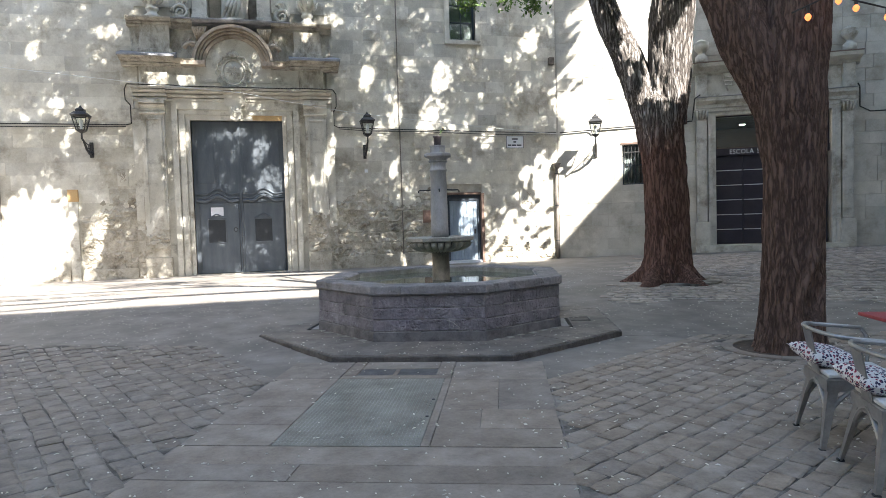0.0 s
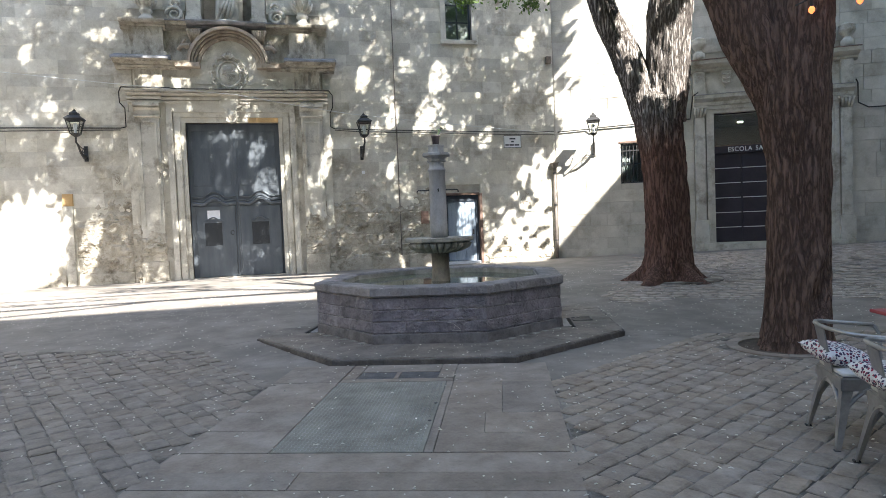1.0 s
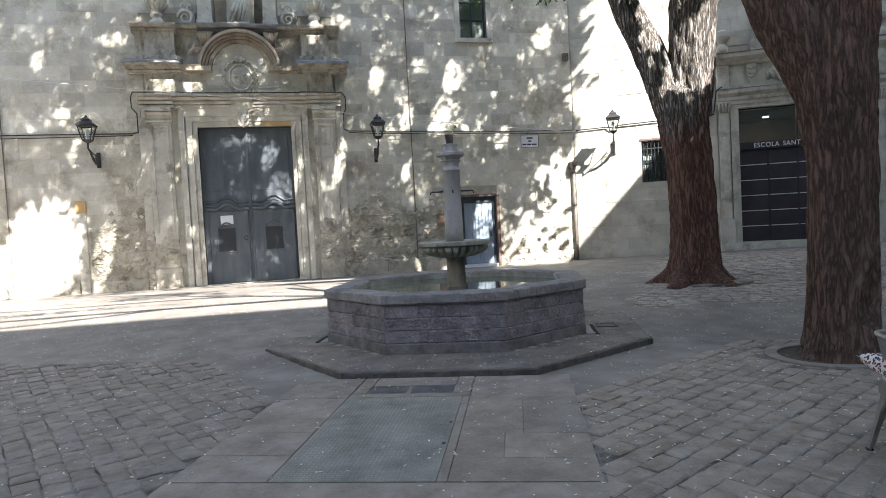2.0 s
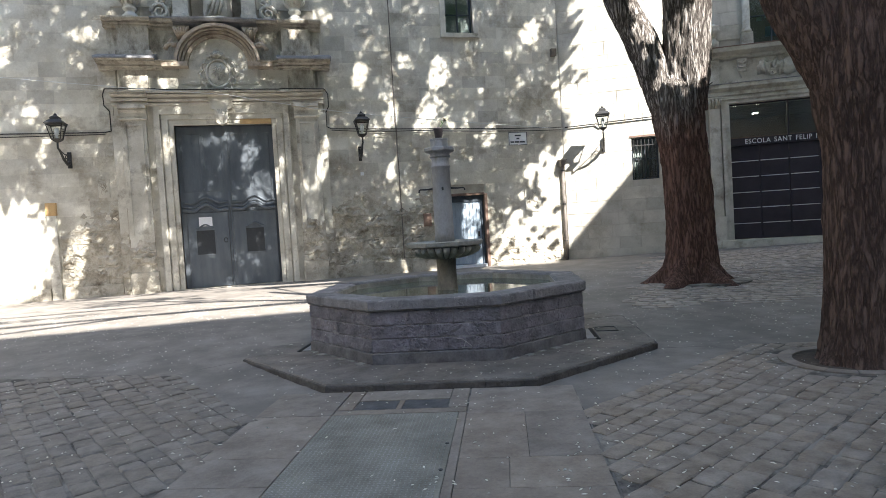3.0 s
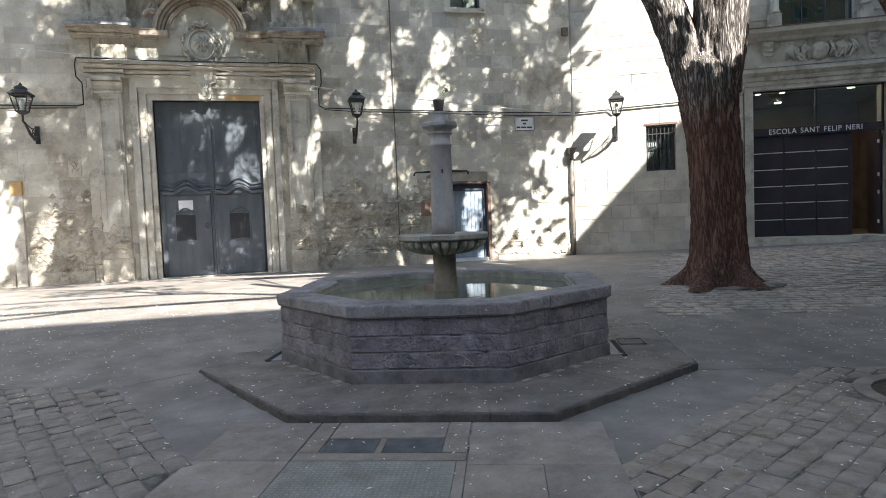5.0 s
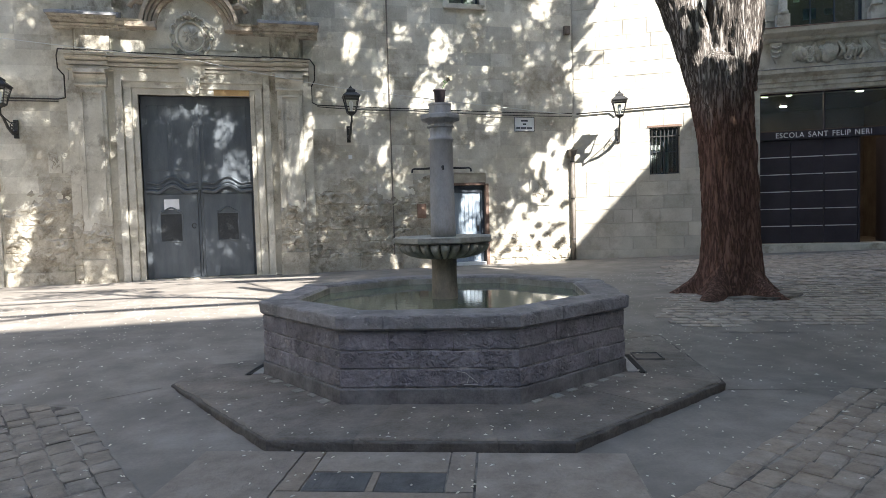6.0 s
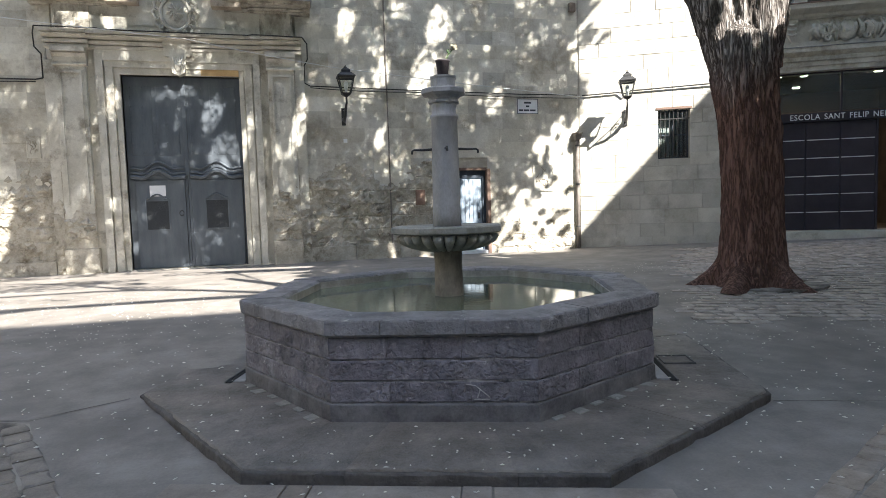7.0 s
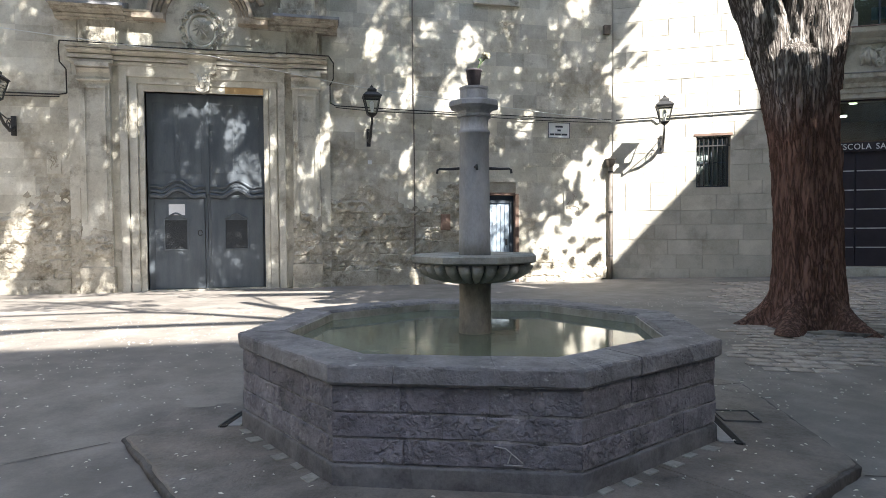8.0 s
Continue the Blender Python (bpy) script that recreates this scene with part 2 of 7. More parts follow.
M_stem = surface("green_stem", (0.05, 0.09, 0.03), (0.1, 0.16, 0.06), scale=20, fine=80, rough=0.7, bump=0.1)
M_petal = surface("wilted_petal", (0.1, 0.08, 0.05), (0.42, 0.4, 0.3), scale=30, fine=80, rough=0.8, bump=0.2)
M_litter = surface("dry_petals", (0.6, 0.56, 0.46), (0.82, 0.78, 0.68), scale=8, fine=60, rough=0.8, bump=0.0, vary=0.35, per="island")
M_rust = surface("rusty_box", (0.1, 0.08, 0.065), (0.2, 0.16, 0.13), scale=10, fine=60, rough=0.8, bump=0.3)
M_pipe = surface("weathered_downpipe", (0.11, 0.095, 0.082), (0.23, 0.2, 0.175), scale=6, fine=60, rough=0.7, bump=0.2)
M_brickred = surface("red_brick_patch", (0.22, 0.135, 0.1), (0.35, 0.23, 0.175), scale=8, fine=50, rough=0.9, bump=0.4)


def leaf_material():
    m, n, l = nodes_of("leaf_green")
    b = n["Principled BSDF"]
    geo = n.new("ShaderNodeNewGeometry")
    r = ramp(n, [(0.0, (0.05, 0.1, 0.02)), (0.6, (0.1, 0.17, 0.035)), (1.0, (0.17, 0.24, 0.06))])
    l.new(geo.outputs["Random Per Island"], r.inputs["Fac"])
    l.new(r.outputs[0], b.inputs["Base Color"])
    b.inputs["Roughness"].default_value = 0.55
    tr = n.new("ShaderNodeBsdfTranslucent")
    l.new(r.outputs[0], tr.inputs["Color"])
    mx = n.new("ShaderNodeMixShader")
    mx.inputs[0].default_value = 0.45
    l.new(b.outputs[0], mx.inputs[1])
    l.new(tr.outputs[0], mx.inputs[2])
    l.new(mx.outputs[0], n["Material Output"].inputs["Surface"])
    return m


def bark_material(name, dark, mid, light, pale_from=None, grain=0.14):
    m, n, l = nodes_of(name)
    b = n["Principled BSDF"]
    geo = n.new("ShaderNodeNewGeometry")
    mp = n.new("ShaderNodeMapping")
    mp.inputs["Scale"].default_value = (1, 1, grain)
    l.new(geo.outputs["Position"], mp.inputs["Vector"])

    def noise_node(scale, detail, rough, warp):
        t = n.new("ShaderNodeTexNoise")
        for key, value in (("Scale", scale), ("Detail", detail), ("Roughness", rough), ("Distortion", warp)):
            t.inputs[key].default_value = value
        l.new(mp.outputs[0], t.inputs["Vector"])
        return t.outputs["Fac"]

    def maths(op, a, b_):
        t = n.new("ShaderNodeMath")
        t.operation = op
        for k, v in enumerate((a, b_)):
            if isinstance(v, float):
                t.inputs[k].default_value = v
            else:
                l.new(v, t.inputs[k])
        return t.outputs[0]

    furrow = maths("ABSOLUTE", maths("SUBTRACT", noise_node(17, 4, 0.55, 0.35), 0.5), 0.0)
    furrow = maths("MINIMUM", maths("MULTIPLY", furrow, 7.0), 1.0)
    plates = noise_node(42, 7, 0.7, 0.3)
    broad = noise_node(1.6, 4, 0.6, 0.0)
    h = maths("ADD", maths("MULTIPLY", furrow, 0.6), maths("MULTIPLY", plates, 0.45))
    tone = maths("ADD", h, maths("MULTIPLY", maths("SUBTRACT", broad, 0.5), 0.6))
    r = ramp(n, [(0.25, dark), (0.66, mid), (1.0, light)])
    l.new(tone, r.inputs["Fac"])
    colour = r.outputs[0]
    if pale_from:
        # the bark of the upper trunk and limbs is grey, with the old red bark below
        sep = n.new("ShaderNodeSeparateXYZ")
        l.new(geo.outputs["Position"], sep.inputs[0])
        up = maths("ADD", sep.outputs["Z"], maths("MULTIPLY", maths("SUBTRACT", broad, 0.5), 2.4))
        grey = ramp(n, [(0.3, (0.06, 0.05, 0.044)), (0.62, (0.2, 0.178, 0.16)), (0.95, (0.46, 0.43, 0.4))])
        l.new(tone, grey.inputs["Fac"])
        mr = n.new("ShaderNodeMapRange")
        mr.inputs["From Min"].default_value, mr.inputs["From Max"].default_value = pale_from - 0.4, pale_from + 0.5
        l.new(up, mr.inputs["Value"])
        mx = n.new("ShaderNodeMix")
        mx.data_type = "RGBA"
        l.new(mr.outputs[0], mx.inputs["Factor"])
        l.new(colour, mx.inputs[6])
        l.new(grey.outputs[0], mx.inputs[7])
        colour = mx.outputs[2]
    l.new(colour, b.inputs["Base Color"])
    b.inputs["Roughness"].default_value = 0.92
    b.inputs["Specular IOR Level"].default_value = 0.2
    bp = n.new("ShaderNodeBump")
    bp.inputs["Strength"].default_value, bp.inputs["Distance"].default_value = 0.9, 0.05
    l.new(h, bp.inputs["Height"])
    l.new(bp.outputs[0], b.inputs["Normal"])
    return m


def glass_material(name, tint, gloss=0.5):
    """Thin clear glass: what lies behind shows through, and it mirrors more at a slant."""
    m, n, l = nodes_of(name)
    n.remove(n["Principled BSDF"])
    clear = n.new("ShaderNodeBsdfTransparent")
    clear.inputs["Color"].default_value = (*tint, 1)
    shine = n.new("ShaderNodeBsdfGlossy")
    shine.inputs["Roughness"].default_value = 0.03
    fres = n.new("ShaderNodeFresnel")
    fres.inputs["IOR"].default_value = 1.6
    mx = n.new("ShaderNodeMixShader")
    l.new(fres.outputs[0], mx.inputs[0])
    l.new(clear.outputs[0], mx.inputs[1])
    l.new(shine.outputs[0], mx.inputs[2])
    l.new(mx.outputs[0], n["Material Output"].inputs["Surface"])
    return m


def glow_material(name, colour, strength):
    m, n, l = nodes_of(name)
    b = n["Principled BSDF"]
    b.inputs["Base Color"].default_value = (*colour, 1)
    b.inputs["Emission Color"].default_value = (*colour, 1)
    b.inputs["Emission Strength"].default_value = strength
    return m


def water_material():
    m, n, l = nodes_of("murky_water")
    b = n["Principled BSDF"]
    geo = n.new("ShaderNodeNewGeometry")
    nz = n.new("ShaderNodeTexNoise")
    nz.inputs["Scale"].default_value, nz.inputs["Detail"].default_value = 1.3, 5
    l.new(geo.outputs["Position"], nz.inputs["Vector"])
    r = ramp(n, [(0.35, (0.1, 0.118, 0.078)), (0.7, (0.165, 0.185, 0.13))])
    l.new(nz.outputs["Fac"], r.inputs["Fac"])
    l.new(r.outputs[0], b.inputs["Base Color"])
    b.inputs["Roughness"].default_value, b.inputs["IOR"].default_value = 0.05, 1.33
    w = n.new("ShaderNodeTexNoise")
    w.inputs["Scale"].default_value, w.inputs["Detail"].default_value = 9, 2
    l.new(geo.outputs["Position"], w.inputs["Vector"])
    bp = n.new("ShaderNodeBump")
    bp.inputs["Strength"].default_value, bp.inputs["Distance"].default_value = 0.05, 0.01
    l.new(w.outputs["Fac"], bp.inputs["Height"])
    l.new(bp.outputs[0], b.inputs["Normal"])
    return m


def floral_material():
    m, n, l = nodes_of("floral_print_cotton")
    b = n["Principled BSDF"]
    co = n.new("ShaderNodeTexCoord")
    v = n.new("ShaderNodeTexVoronoi")
    v.inputs["Scale"].default_value = 52
    l.new(co.outputs["Object"], v.inputs["Vector"])
    cut = ramp(n, [(0.46, (1, 1, 1)), (0.5, (0, 0, 0))])
    l.new(v.outputs["Distance"], cut.inputs["Fac"])
    sep = n.new("ShaderNodeSeparateColor")
    l.new(v.outputs["Color"], sep.inputs[0])
    pick = ramp(n, [(0.0, (0.03, 0.028, 0.06)), (0.55, (0.05, 0.04, 0.09)), (0.62, (0.35, 0.03, 0.06)), (0.85, (0.12, 0.02, 0.06))])
    l.new(sep.outputs[0], pick.inputs["Fac"])
    mx = n.new("ShaderNodeMix")
    mx.data_type = "RGBA"
    l.new(cut.outputs[0], mx.inputs["Factor"])
    mx.inputs[6].default_value = (0.66, 0.64, 0.62, 1)
    l.new(pick.outputs[0], mx.inputs[7])
    l.new(mx.outputs[2], b.inputs["Base Color"])
    b.inputs["Roughness"].default_value = 0.9
    return m


M_leaf = leaf_material()
M_bark_red = bark_material("reddish_bark", (0.085, 0.048, 0.037), (0.215, 0.12, 0.091), (0.262, 0.155, 0.118), 3.3, grain=0.13)
M_bark_brown = bark_material("brown_bark", (0.08, 0.052, 0.041), (0.185, 0.12, 0.092), (0.228, 0.15, 0.117), grain=0.19)
M_glass = glass_material("lamp_glass", (0.93, 0.95, 0.93))
M_pane = glass_material("window_glass", (0.75, 0.82, 0.84))
M_downlight = glow_material("downlight", (1.0, 0.84, 0.62), 30.0)
M_bulb = glow_material("festoon_bulb", (1.0, 0.2, 0.06), 0.55)
M_water = water_material()
M_floral = floral_material()


# ---------------------------------------------------------------- builders
def part(name, bm, material, parent=None, label="", smooth=False):
    me = bpy.data.meshes.new(name)
    bm.normal_update()
    bm.to_mesh(me)
    bm.free()
    me.materials.append(material)
    if smooth:
        for p in me.polygons:
            p.use_smooth = True
    ob = new(name, me)
    ob.parent = parent
    if label:
        ob["label"] = label
    return ob


def thing(name, m, label, category, group="", kind=""):
    ob = new(name)
    ob.empty_display_size = 0.2
    ob.matrix_world = m
    return tagged(ob, label, category, group, kind)


def box(bm, x0, x1, y0, y1, z0, z1, bevel=0.0):
    vs = [bm.verts.new(p) for p in ((x0, y0, z0), (x1, y0, z0), (x1, y1, z0), (x0, y1, z0), (x0, y0, z1), (x1, y0, z1), (x1, y1, z1), (x0, y1, z1))]
    fs = [bm.faces.new([vs[i] for i in f]) for f in ((3, 2, 1, 0), (4, 5, 6, 7), (0, 1, 5, 4), (1, 2, 6, 5), (2, 3, 7, 6), (3, 0, 4, 7))]
    if bevel:
        es = list({e for f in fs for e in f.edges})
        bmesh.ops.bevel(bm, geom=es, offset=bevel, segments=2, profile=0.6, affect="EDGES")
    return bm


def boxes(*dims, bevel=0.0):
    bm = bmesh.new()
    for d in dims:
        box(bm, *d, bevel=bevel)
    return bm


def prism(bm, outline, place):
    """A closed outline of (a, b) swept between two ends; place(a, b, end) gives the corner."""
    ends = [[bm.verts.new(place(a, b, e)) for a, b in outline] for e in (0, 1)]
    k = len(outline)
    bm.faces.new(ends[0][::-1])
    bm.faces.new(ends[1])
    for i in range(k):
        bm.faces.new((ends[0][i], ends[0][(i + 1) % k], ends[1][(i + 1) % k], ends[1][i]))
    bmesh.ops.recalc_face_normals(bm, faces=bm.faces[:])
    return bm


def moulding(bm, profile, x0, x1, y):
    """A moulding along x on a wall face at y; profile of (out, z) from its foot to its top."""
    outline = [(0.0, profile[0][1])] + list(profile) + [(0.0, profile[-1][1])]
    return prism(bm, outline, lambda o, z, e: ((x0, x1)[e], y - o, z))


def lathe(bm, profile, cx=0.0, cy=0.0, segs=24, flute=0, depth=0.0, turn=0.0):
    rings = []
    for r, z in profile:
        ring = []
        for i in range(segs):
            a = 2 * math.pi * i / segs + turn
            rr = r * (1 - depth * abs(math.sin(flute * a / 2))) if flute else r
            ring.append(bm.verts.new((cx + rr * math.cos(a), cy + rr * math.sin(a), z)))
        rings.append(ring)
    for a, b in zip(rings, rings[1:]):
        for i in range(segs):
            j = (i + 1) % segs
            bm.faces.new((a[i], a[j], b[j], b[i]))
    bm.faces.new(rings[0][::-1])
    bm.faces.new(rings[-1])
    return bm


def tube(bm, pts, radii, segs=8):
    pts = [Vector(p) for p in pts]
    if not isinstance(radii, (list, tuple)):
        radii = [radii] * len(pts)
    side = None
    rings = []
    for i, p in enumerate(pts):
        d = (pts[min(i + 1, len(pts) - 1)] - pts[max(i - 1, 0)]).normalized()
        if side is None:
            side = d.orthogonal().normalized()
        side = (side - d * side.dot(d)).normalized()
        up = d.cross(side)
        rings.append([bm.verts.new(p + (side * math.cos(2 * math.pi * k / segs) + up * math.sin(2 * math.pi * k / segs)) * radii[i]) for k in range(segs)])
    for a, b in zip(rings, rings[1:]):
        for i in range(segs):
            bm.faces.new((a[i], a[(i + 1) % segs], b[(i + 1) % segs], b[i]))
    bm.faces.new(rings[0][::-1])
    bm.faces.new(rings[-1])
    return bm


def mesh_from(name, verts, faces, material, parent=None, smooth=False):
    me = bpy.data.meshes.new(name)
    me.from_pydata(verts, [], faces)
    me.materials.append(material)
    if smooth:
        me.polygons.foreach_set("use_smooth", [True] * len(me.polygons))
    me.update()
    ob = new(name, me)
    ob.parent = parent
    return ob


def smooth_step(a, b, x):
    s = min(1.0, max(0.0, (x - a) / (b - a)))
    return s * s * (3 - 2 * s)


def ground_z(x, y):
    """The square rises gently towards the church and, on that side, towards the school."""
    far = smooth_step(6.8, 12.3, y)
    return 0.21 * far + 0.03 * max(0.0, min(x, 18) - 8) * far


# frames of reference: the church wall runs along x at y = 18.25
CHURCH_Y = 18.25
M_SCHOOL = pose(8.45, CHURCH_Y, 0, 0, 0, -28)          # x along the wall, y into it
M_FOUNT = pose(2.2, 8.58, 0, 0, 0, -19.5)              # x to the right, y away, from the fountain's axis


def fount_xy(u, v):
    p = M_FOUNT @ Vector((u, v, 0))
    return p.x, p.y


# ---------------------------------------------------------------- ground and the walls that close the square
def ground_sheet():
    xs = [-400, -120, -40] + [-22 + 0.5 * i for i in range(89)] + [40, 120, 400]
    ys = [-400, -120, -40] + [-12 + 0.5 * i for i in range(67)] + [40, 120, 400]
    verts = [(x, y, ground_z(x, y)) for y in ys for x in xs]
    w = len(xs)
    faces = [(j * w + i, j * w + i + 1, (j + 1) * w + i + 1, (j + 1) * w + i) for j in range(len(ys) - 1) for i in range(w - 1)]
    return tagged(mesh_from("ground", verts, faces, M_paving, smooth=True), "smooth worn grey stone paving of the square", "ground", kind="structure")


ground = ground_sheet()


def closing_wall(name, x0, x1, y0, y1, z1, m=Matrix(), material=M_render):
    ob = part(name, boxes((x0, x1, y0, y1, -0.3, z1)), material)
    ob.matrix_world = m
    return tagged(ob, "plain wall out of view, added to close the square", "wall", kind="structure")


# Unseen walls: heights set by the shade edges they cast, tone by their bounce.
closing_wall("wall_south", -22, 14, -7, -6, 15.0)
# West wall is darker so that less sunlight bounces onto the left paving.
closing_wall("wall_west", -16, -15, -6.0, 19.5, 12, material=M_weathered)
closing_wall("wall_east", 0, 1, -11, 9, 12.55, pose(14.29, 4.58, 0, 0, 0, -23.6))
# Unseen taller block, added only to shade the school wall beside the tree.
closing_wall("wall_east_attic", 0, 1, 2.5, 8, 16.5, pose(14.32, 4.57, 0, 0, 0, -23.6))
closing_wall("wall_northeast", 0, 1, -8, 0.0, 9.0, pose(21, 11.6, 0, 0, 0, -28))


def wall_with_openings(name, x0, x1, z0, z1, depth, openings, material, m, label):
    """A wall of full thickness, its face 20 mm behind the stones, with openings that go through: (x0, x1, z0, z1)."""
    bm = bmesh.new()
    xs = sorted({x0, x1, *(o[0] for o in openings), *(o[1] for o in openings)})
    for a, b in zip(xs, xs[1:]):
        cuts = sorted((o[2], o[3]) for o in openings if o[0] < (a + b) / 2 < o[1])
        z = z0
        for c, d in cuts:
            if c > z:
                box(bm, a, b, 0.02, depth, z, c)
            z = d
        if z1 > z:
            box(bm, a, b, 0.02, depth, z, z1)
    bmesh.ops.remove_doubles(bm, verts=bm.verts[:], dist=0.0005)
    ob = part(name, bm, material)
    ob.matrix_world = m
    return tagged(ob, label, "wall", kind="structure")


STONES = {}


def stone_mesh(length, height, thick, material, chamfer=0.004):
    """A dressed block, shared by all blocks of its size: face at y = 0, back at y = thick."""
    key = (round(length, 2), round(height, 2), round(thick, 3), material.name)
    if key not in STONES:
        l, h, c = key[0] / 2, key[1] / 2, chamfer
        v = [(-l, thick, -h), (l, thick, -h), (l, thick, h), (-l, thick, h), (-l, c, -h), (l, c, -h), (l, c, h), (-l, c, h),
             (-l + c, 0, -h + c), (l - c, 0, -h + c), (l - c, 0, h - c), (-l + c, 0, h - c)]
        f = [(8, 9, 10, 11)]
        for i in range(4):
            j = (i + 1) % 4
            f += [(4 + i, 4 + j, 8 + j, 8 + i), (i, j, 4 + j, 4 + i)]
        me = bpy.data.meshes.new("stone_block")
        me.from_pydata(v, [], f)
        me.materials.append(material)
        me.update()
        STONES[key] = me
    return STONES[key]


def lay_ashlar(wall, x0, x1, z0, z1, course, lengths, openings, material, material_rest, near, seed, joint=0.005, thick=0.026, keep=290):
    rnd = random.Random(seed)
    laid = []
    z = z0
    while z < z1 - 0.08:
        h = min(course * rnd.uniform(0.88, 1.1), z1 - z)
        h = round(h, 2)
        spans = [(x0, x1)]
        for a, b, c, d in openings:
            if c < z + h - 0.03 and d > z + 0.03:
                spans = [q for s, e in spans for q in ((s, min(e, a)), (max(s, b), e)) if q[1] - q[0] > 0.05]
        for s, e in spans:
            x = s
            first = True
            while x < e - 0.02:
                ln = rnd.choice(lengths) * (rnd.uniform(0.4, 1) if first else 1)
                first = False
                ln = round(ln, 1) if ln > 0.15 else 0.2
                if e - x - ln < 0.18:
                    ln = e - x
                laid.append((x + ln / 2, z + h / 2, ln - joint, h - joint, rnd.uniform(-0.004, 0.004)))
                x += ln
        z += h
    laid.sort(key=lambda b: (b[0] - near[0]) ** 2 + (b[1] - near[1]) ** 2)
    for x, z, ln, h, out in laid[:keep]:
        ob = new("stone_block", stone_mesh(ln, h, thick, material))
        ob.parent = wall
        ob.location = (x, out, z)
    verts, faces = [], []
    for x, z, ln, h, out in laid[keep:]:
        me = stone_mesh(ln, h, thick, material_rest)
        o = len(verts)
        verts += [(v.co.x + x, v.co.y + out, v.co.z + z) for v in me.vertices]
        faces += [tuple(i + o for i in p.vertices) for p in me.polygons]
    if verts:
        tagged(mesh_from("stone_blocks", verts, faces, material_rest, wall), kind="stuff")


# ---------------------------------------------------------------- the church front
M_CHURCH = pose(0, CHURCH_Y, 0)
CX = -1.17                                             # the portal's axis
MAIN_DOOR = (CX - 1.22, CX + 1.22, 0.0, 4.47)
SIDE_DOOR = (4.8, 5.92, 0.0, 2.30)
LEFT_DOOR = (-8.5, -7.4, 0.0, 2.40)
HIGH_WINDOW = (5.03, 5.84, 6.95, 8.60)
NICHE = (CX - 0.66, CX + 0.66, 7.18, 9.6)
openings = [MAIN_DOOR, SIDE_DOOR, LEFT_DOOR, HIGH_WINDOW]
church = wall_with_openings("wall_north", -15.0, 8.45, -0.3, 11.0, 0.75, openings + [NICHE], M_joint, M_CHURCH,
                            "tall church wall of warm beige ashlar, weathered below")
tagged(part("wall_back", boxes((-15, 10, 2.2, 2.4, -0.3, 11)), M_dark_room), "dark plain wall behind the church doors", "wall", kind="structure").matrix_world = M_CHURCH

# stones of the upper wall; below them the surface has decayed
PORTAL = (CX - 2.62, CX + 2.62, 0.0, 5.3)
ROTTEN = [(-5.2, -3.79, 0.0, 2.1), (1.45, 4.8, 0.0, 2.35), (5.92, 8.45, 0.0, 0.9)]


def weathered(wall, x0, x1, z0, z1, seed, res=0.026, proud=0.0):
    """Decayed stonework: blocks eaten back unevenly, with pits and ledges along the old courses."""
    top_z = z1 + 0.8
    nx, nz = int((x1 - x0) / res), int((top_z - z0) / res)
    verts, faces = [], []
    for j in range(nz + 1):
        for i in range(nx + 1):
            x, z = x0 + (x1 - x0) * i / nx, z0 + (top_z - z0) * j / nz
            p = Vector((x + seed * 9.1, 0.0, z))
            row = math.floor(z / 0.31 + 0.25 * noise.noise(p * 0.9))
            cell = noise.noise(Vector((row * 3.7 + seed, math.floor((x + row * 0.37) / 0.55) * 1.9, 0.5)))
            big = noise.fractal(p * 2.1, 0.9, 2.0, 4)
            pits = noise.noise(p * 9.0)
            fine = noise.noise(p * 27.0)
            edge = abs((z / 0.31 + 0.25 * noise.noise(p * 0.9)) % 1.0 - 0.5)
            out = 0.022 + 0.026 * cell + 0.055 * big - 0.085 * max(0.0, pits - 0.05) * 2 + 0.009 * fine - (0.026 if edge > 0.45 else 0.0)
            top = z1 + 0.55 * noise.noise(p * 0.9 + Vector((0, 5, 0))) + 0.3 * noise.noise(p * 3.1) + 0.3 * noise.noise(p * 7.3) - z
            side = min(x - x0, x1 - x) + 0.25 * noise.noise(p * 2.3 + Vector((0, 9, 0)))
            near_edge = min(top, side + 0.12 if seed != 3 else side)
            fade = smooth_step(0.0, 0.3, near_edge)
            verts.append((x, (0.013 if fade <= 0.0 else -0.007 - max(0.0, out + 0.012) * fade) - proud, z))
    w = nx + 1
    for j in range(nz):
        for i in range(nx):
            faces.append((j * w + i, j * w + i + 1, (j + 1) * w + i + 1, (j + 1) * w + i))
    ob = mesh_from("decayed_stonework", verts, faces, M_weathered, wall)
    ob["label"] = "pitted and eroded stone courses"
    return ob


for k, (a, b, c, d) in enumerate(ROTTEN):
    weathered(church, a, b, 0.1, d, k + 1)


def plinth(wall, x0, x1, z1):
    n = max(1, round((x1 - x0) / 1.1))
    for i in range(n):
        a, b = x0 + (x1 - x0) * i / n, x0 + (x1 - x0) * (i + 1) / n
        bm = boxes((a + 0.004, b - 0.004, -0.075, 0.02, 0.0, z1 + 0.012 * ((i * 7) % 3)), bevel=0.012)
        part("plinth_stone", bm, M_weathered, wall)


plinth(church, 1.45, 4.7, 0.56)
plinth(church, -7.0, -5.5, 0.5)
plinth(church, -5.2, -3.85, 0.5)


# ---- carved portal
portal = thing("church_portal", M_CHURCH, "carved baroque stone portal with arched pediment round the church door", "portal")


def mirrored(build):
    for side in (-1, 1):
        build(side)


def span(side, a, b):
    x0, x1 = CX + side * a, CX + side * b
    return (x0, x1) if x0 < x1 else (x1, x0)


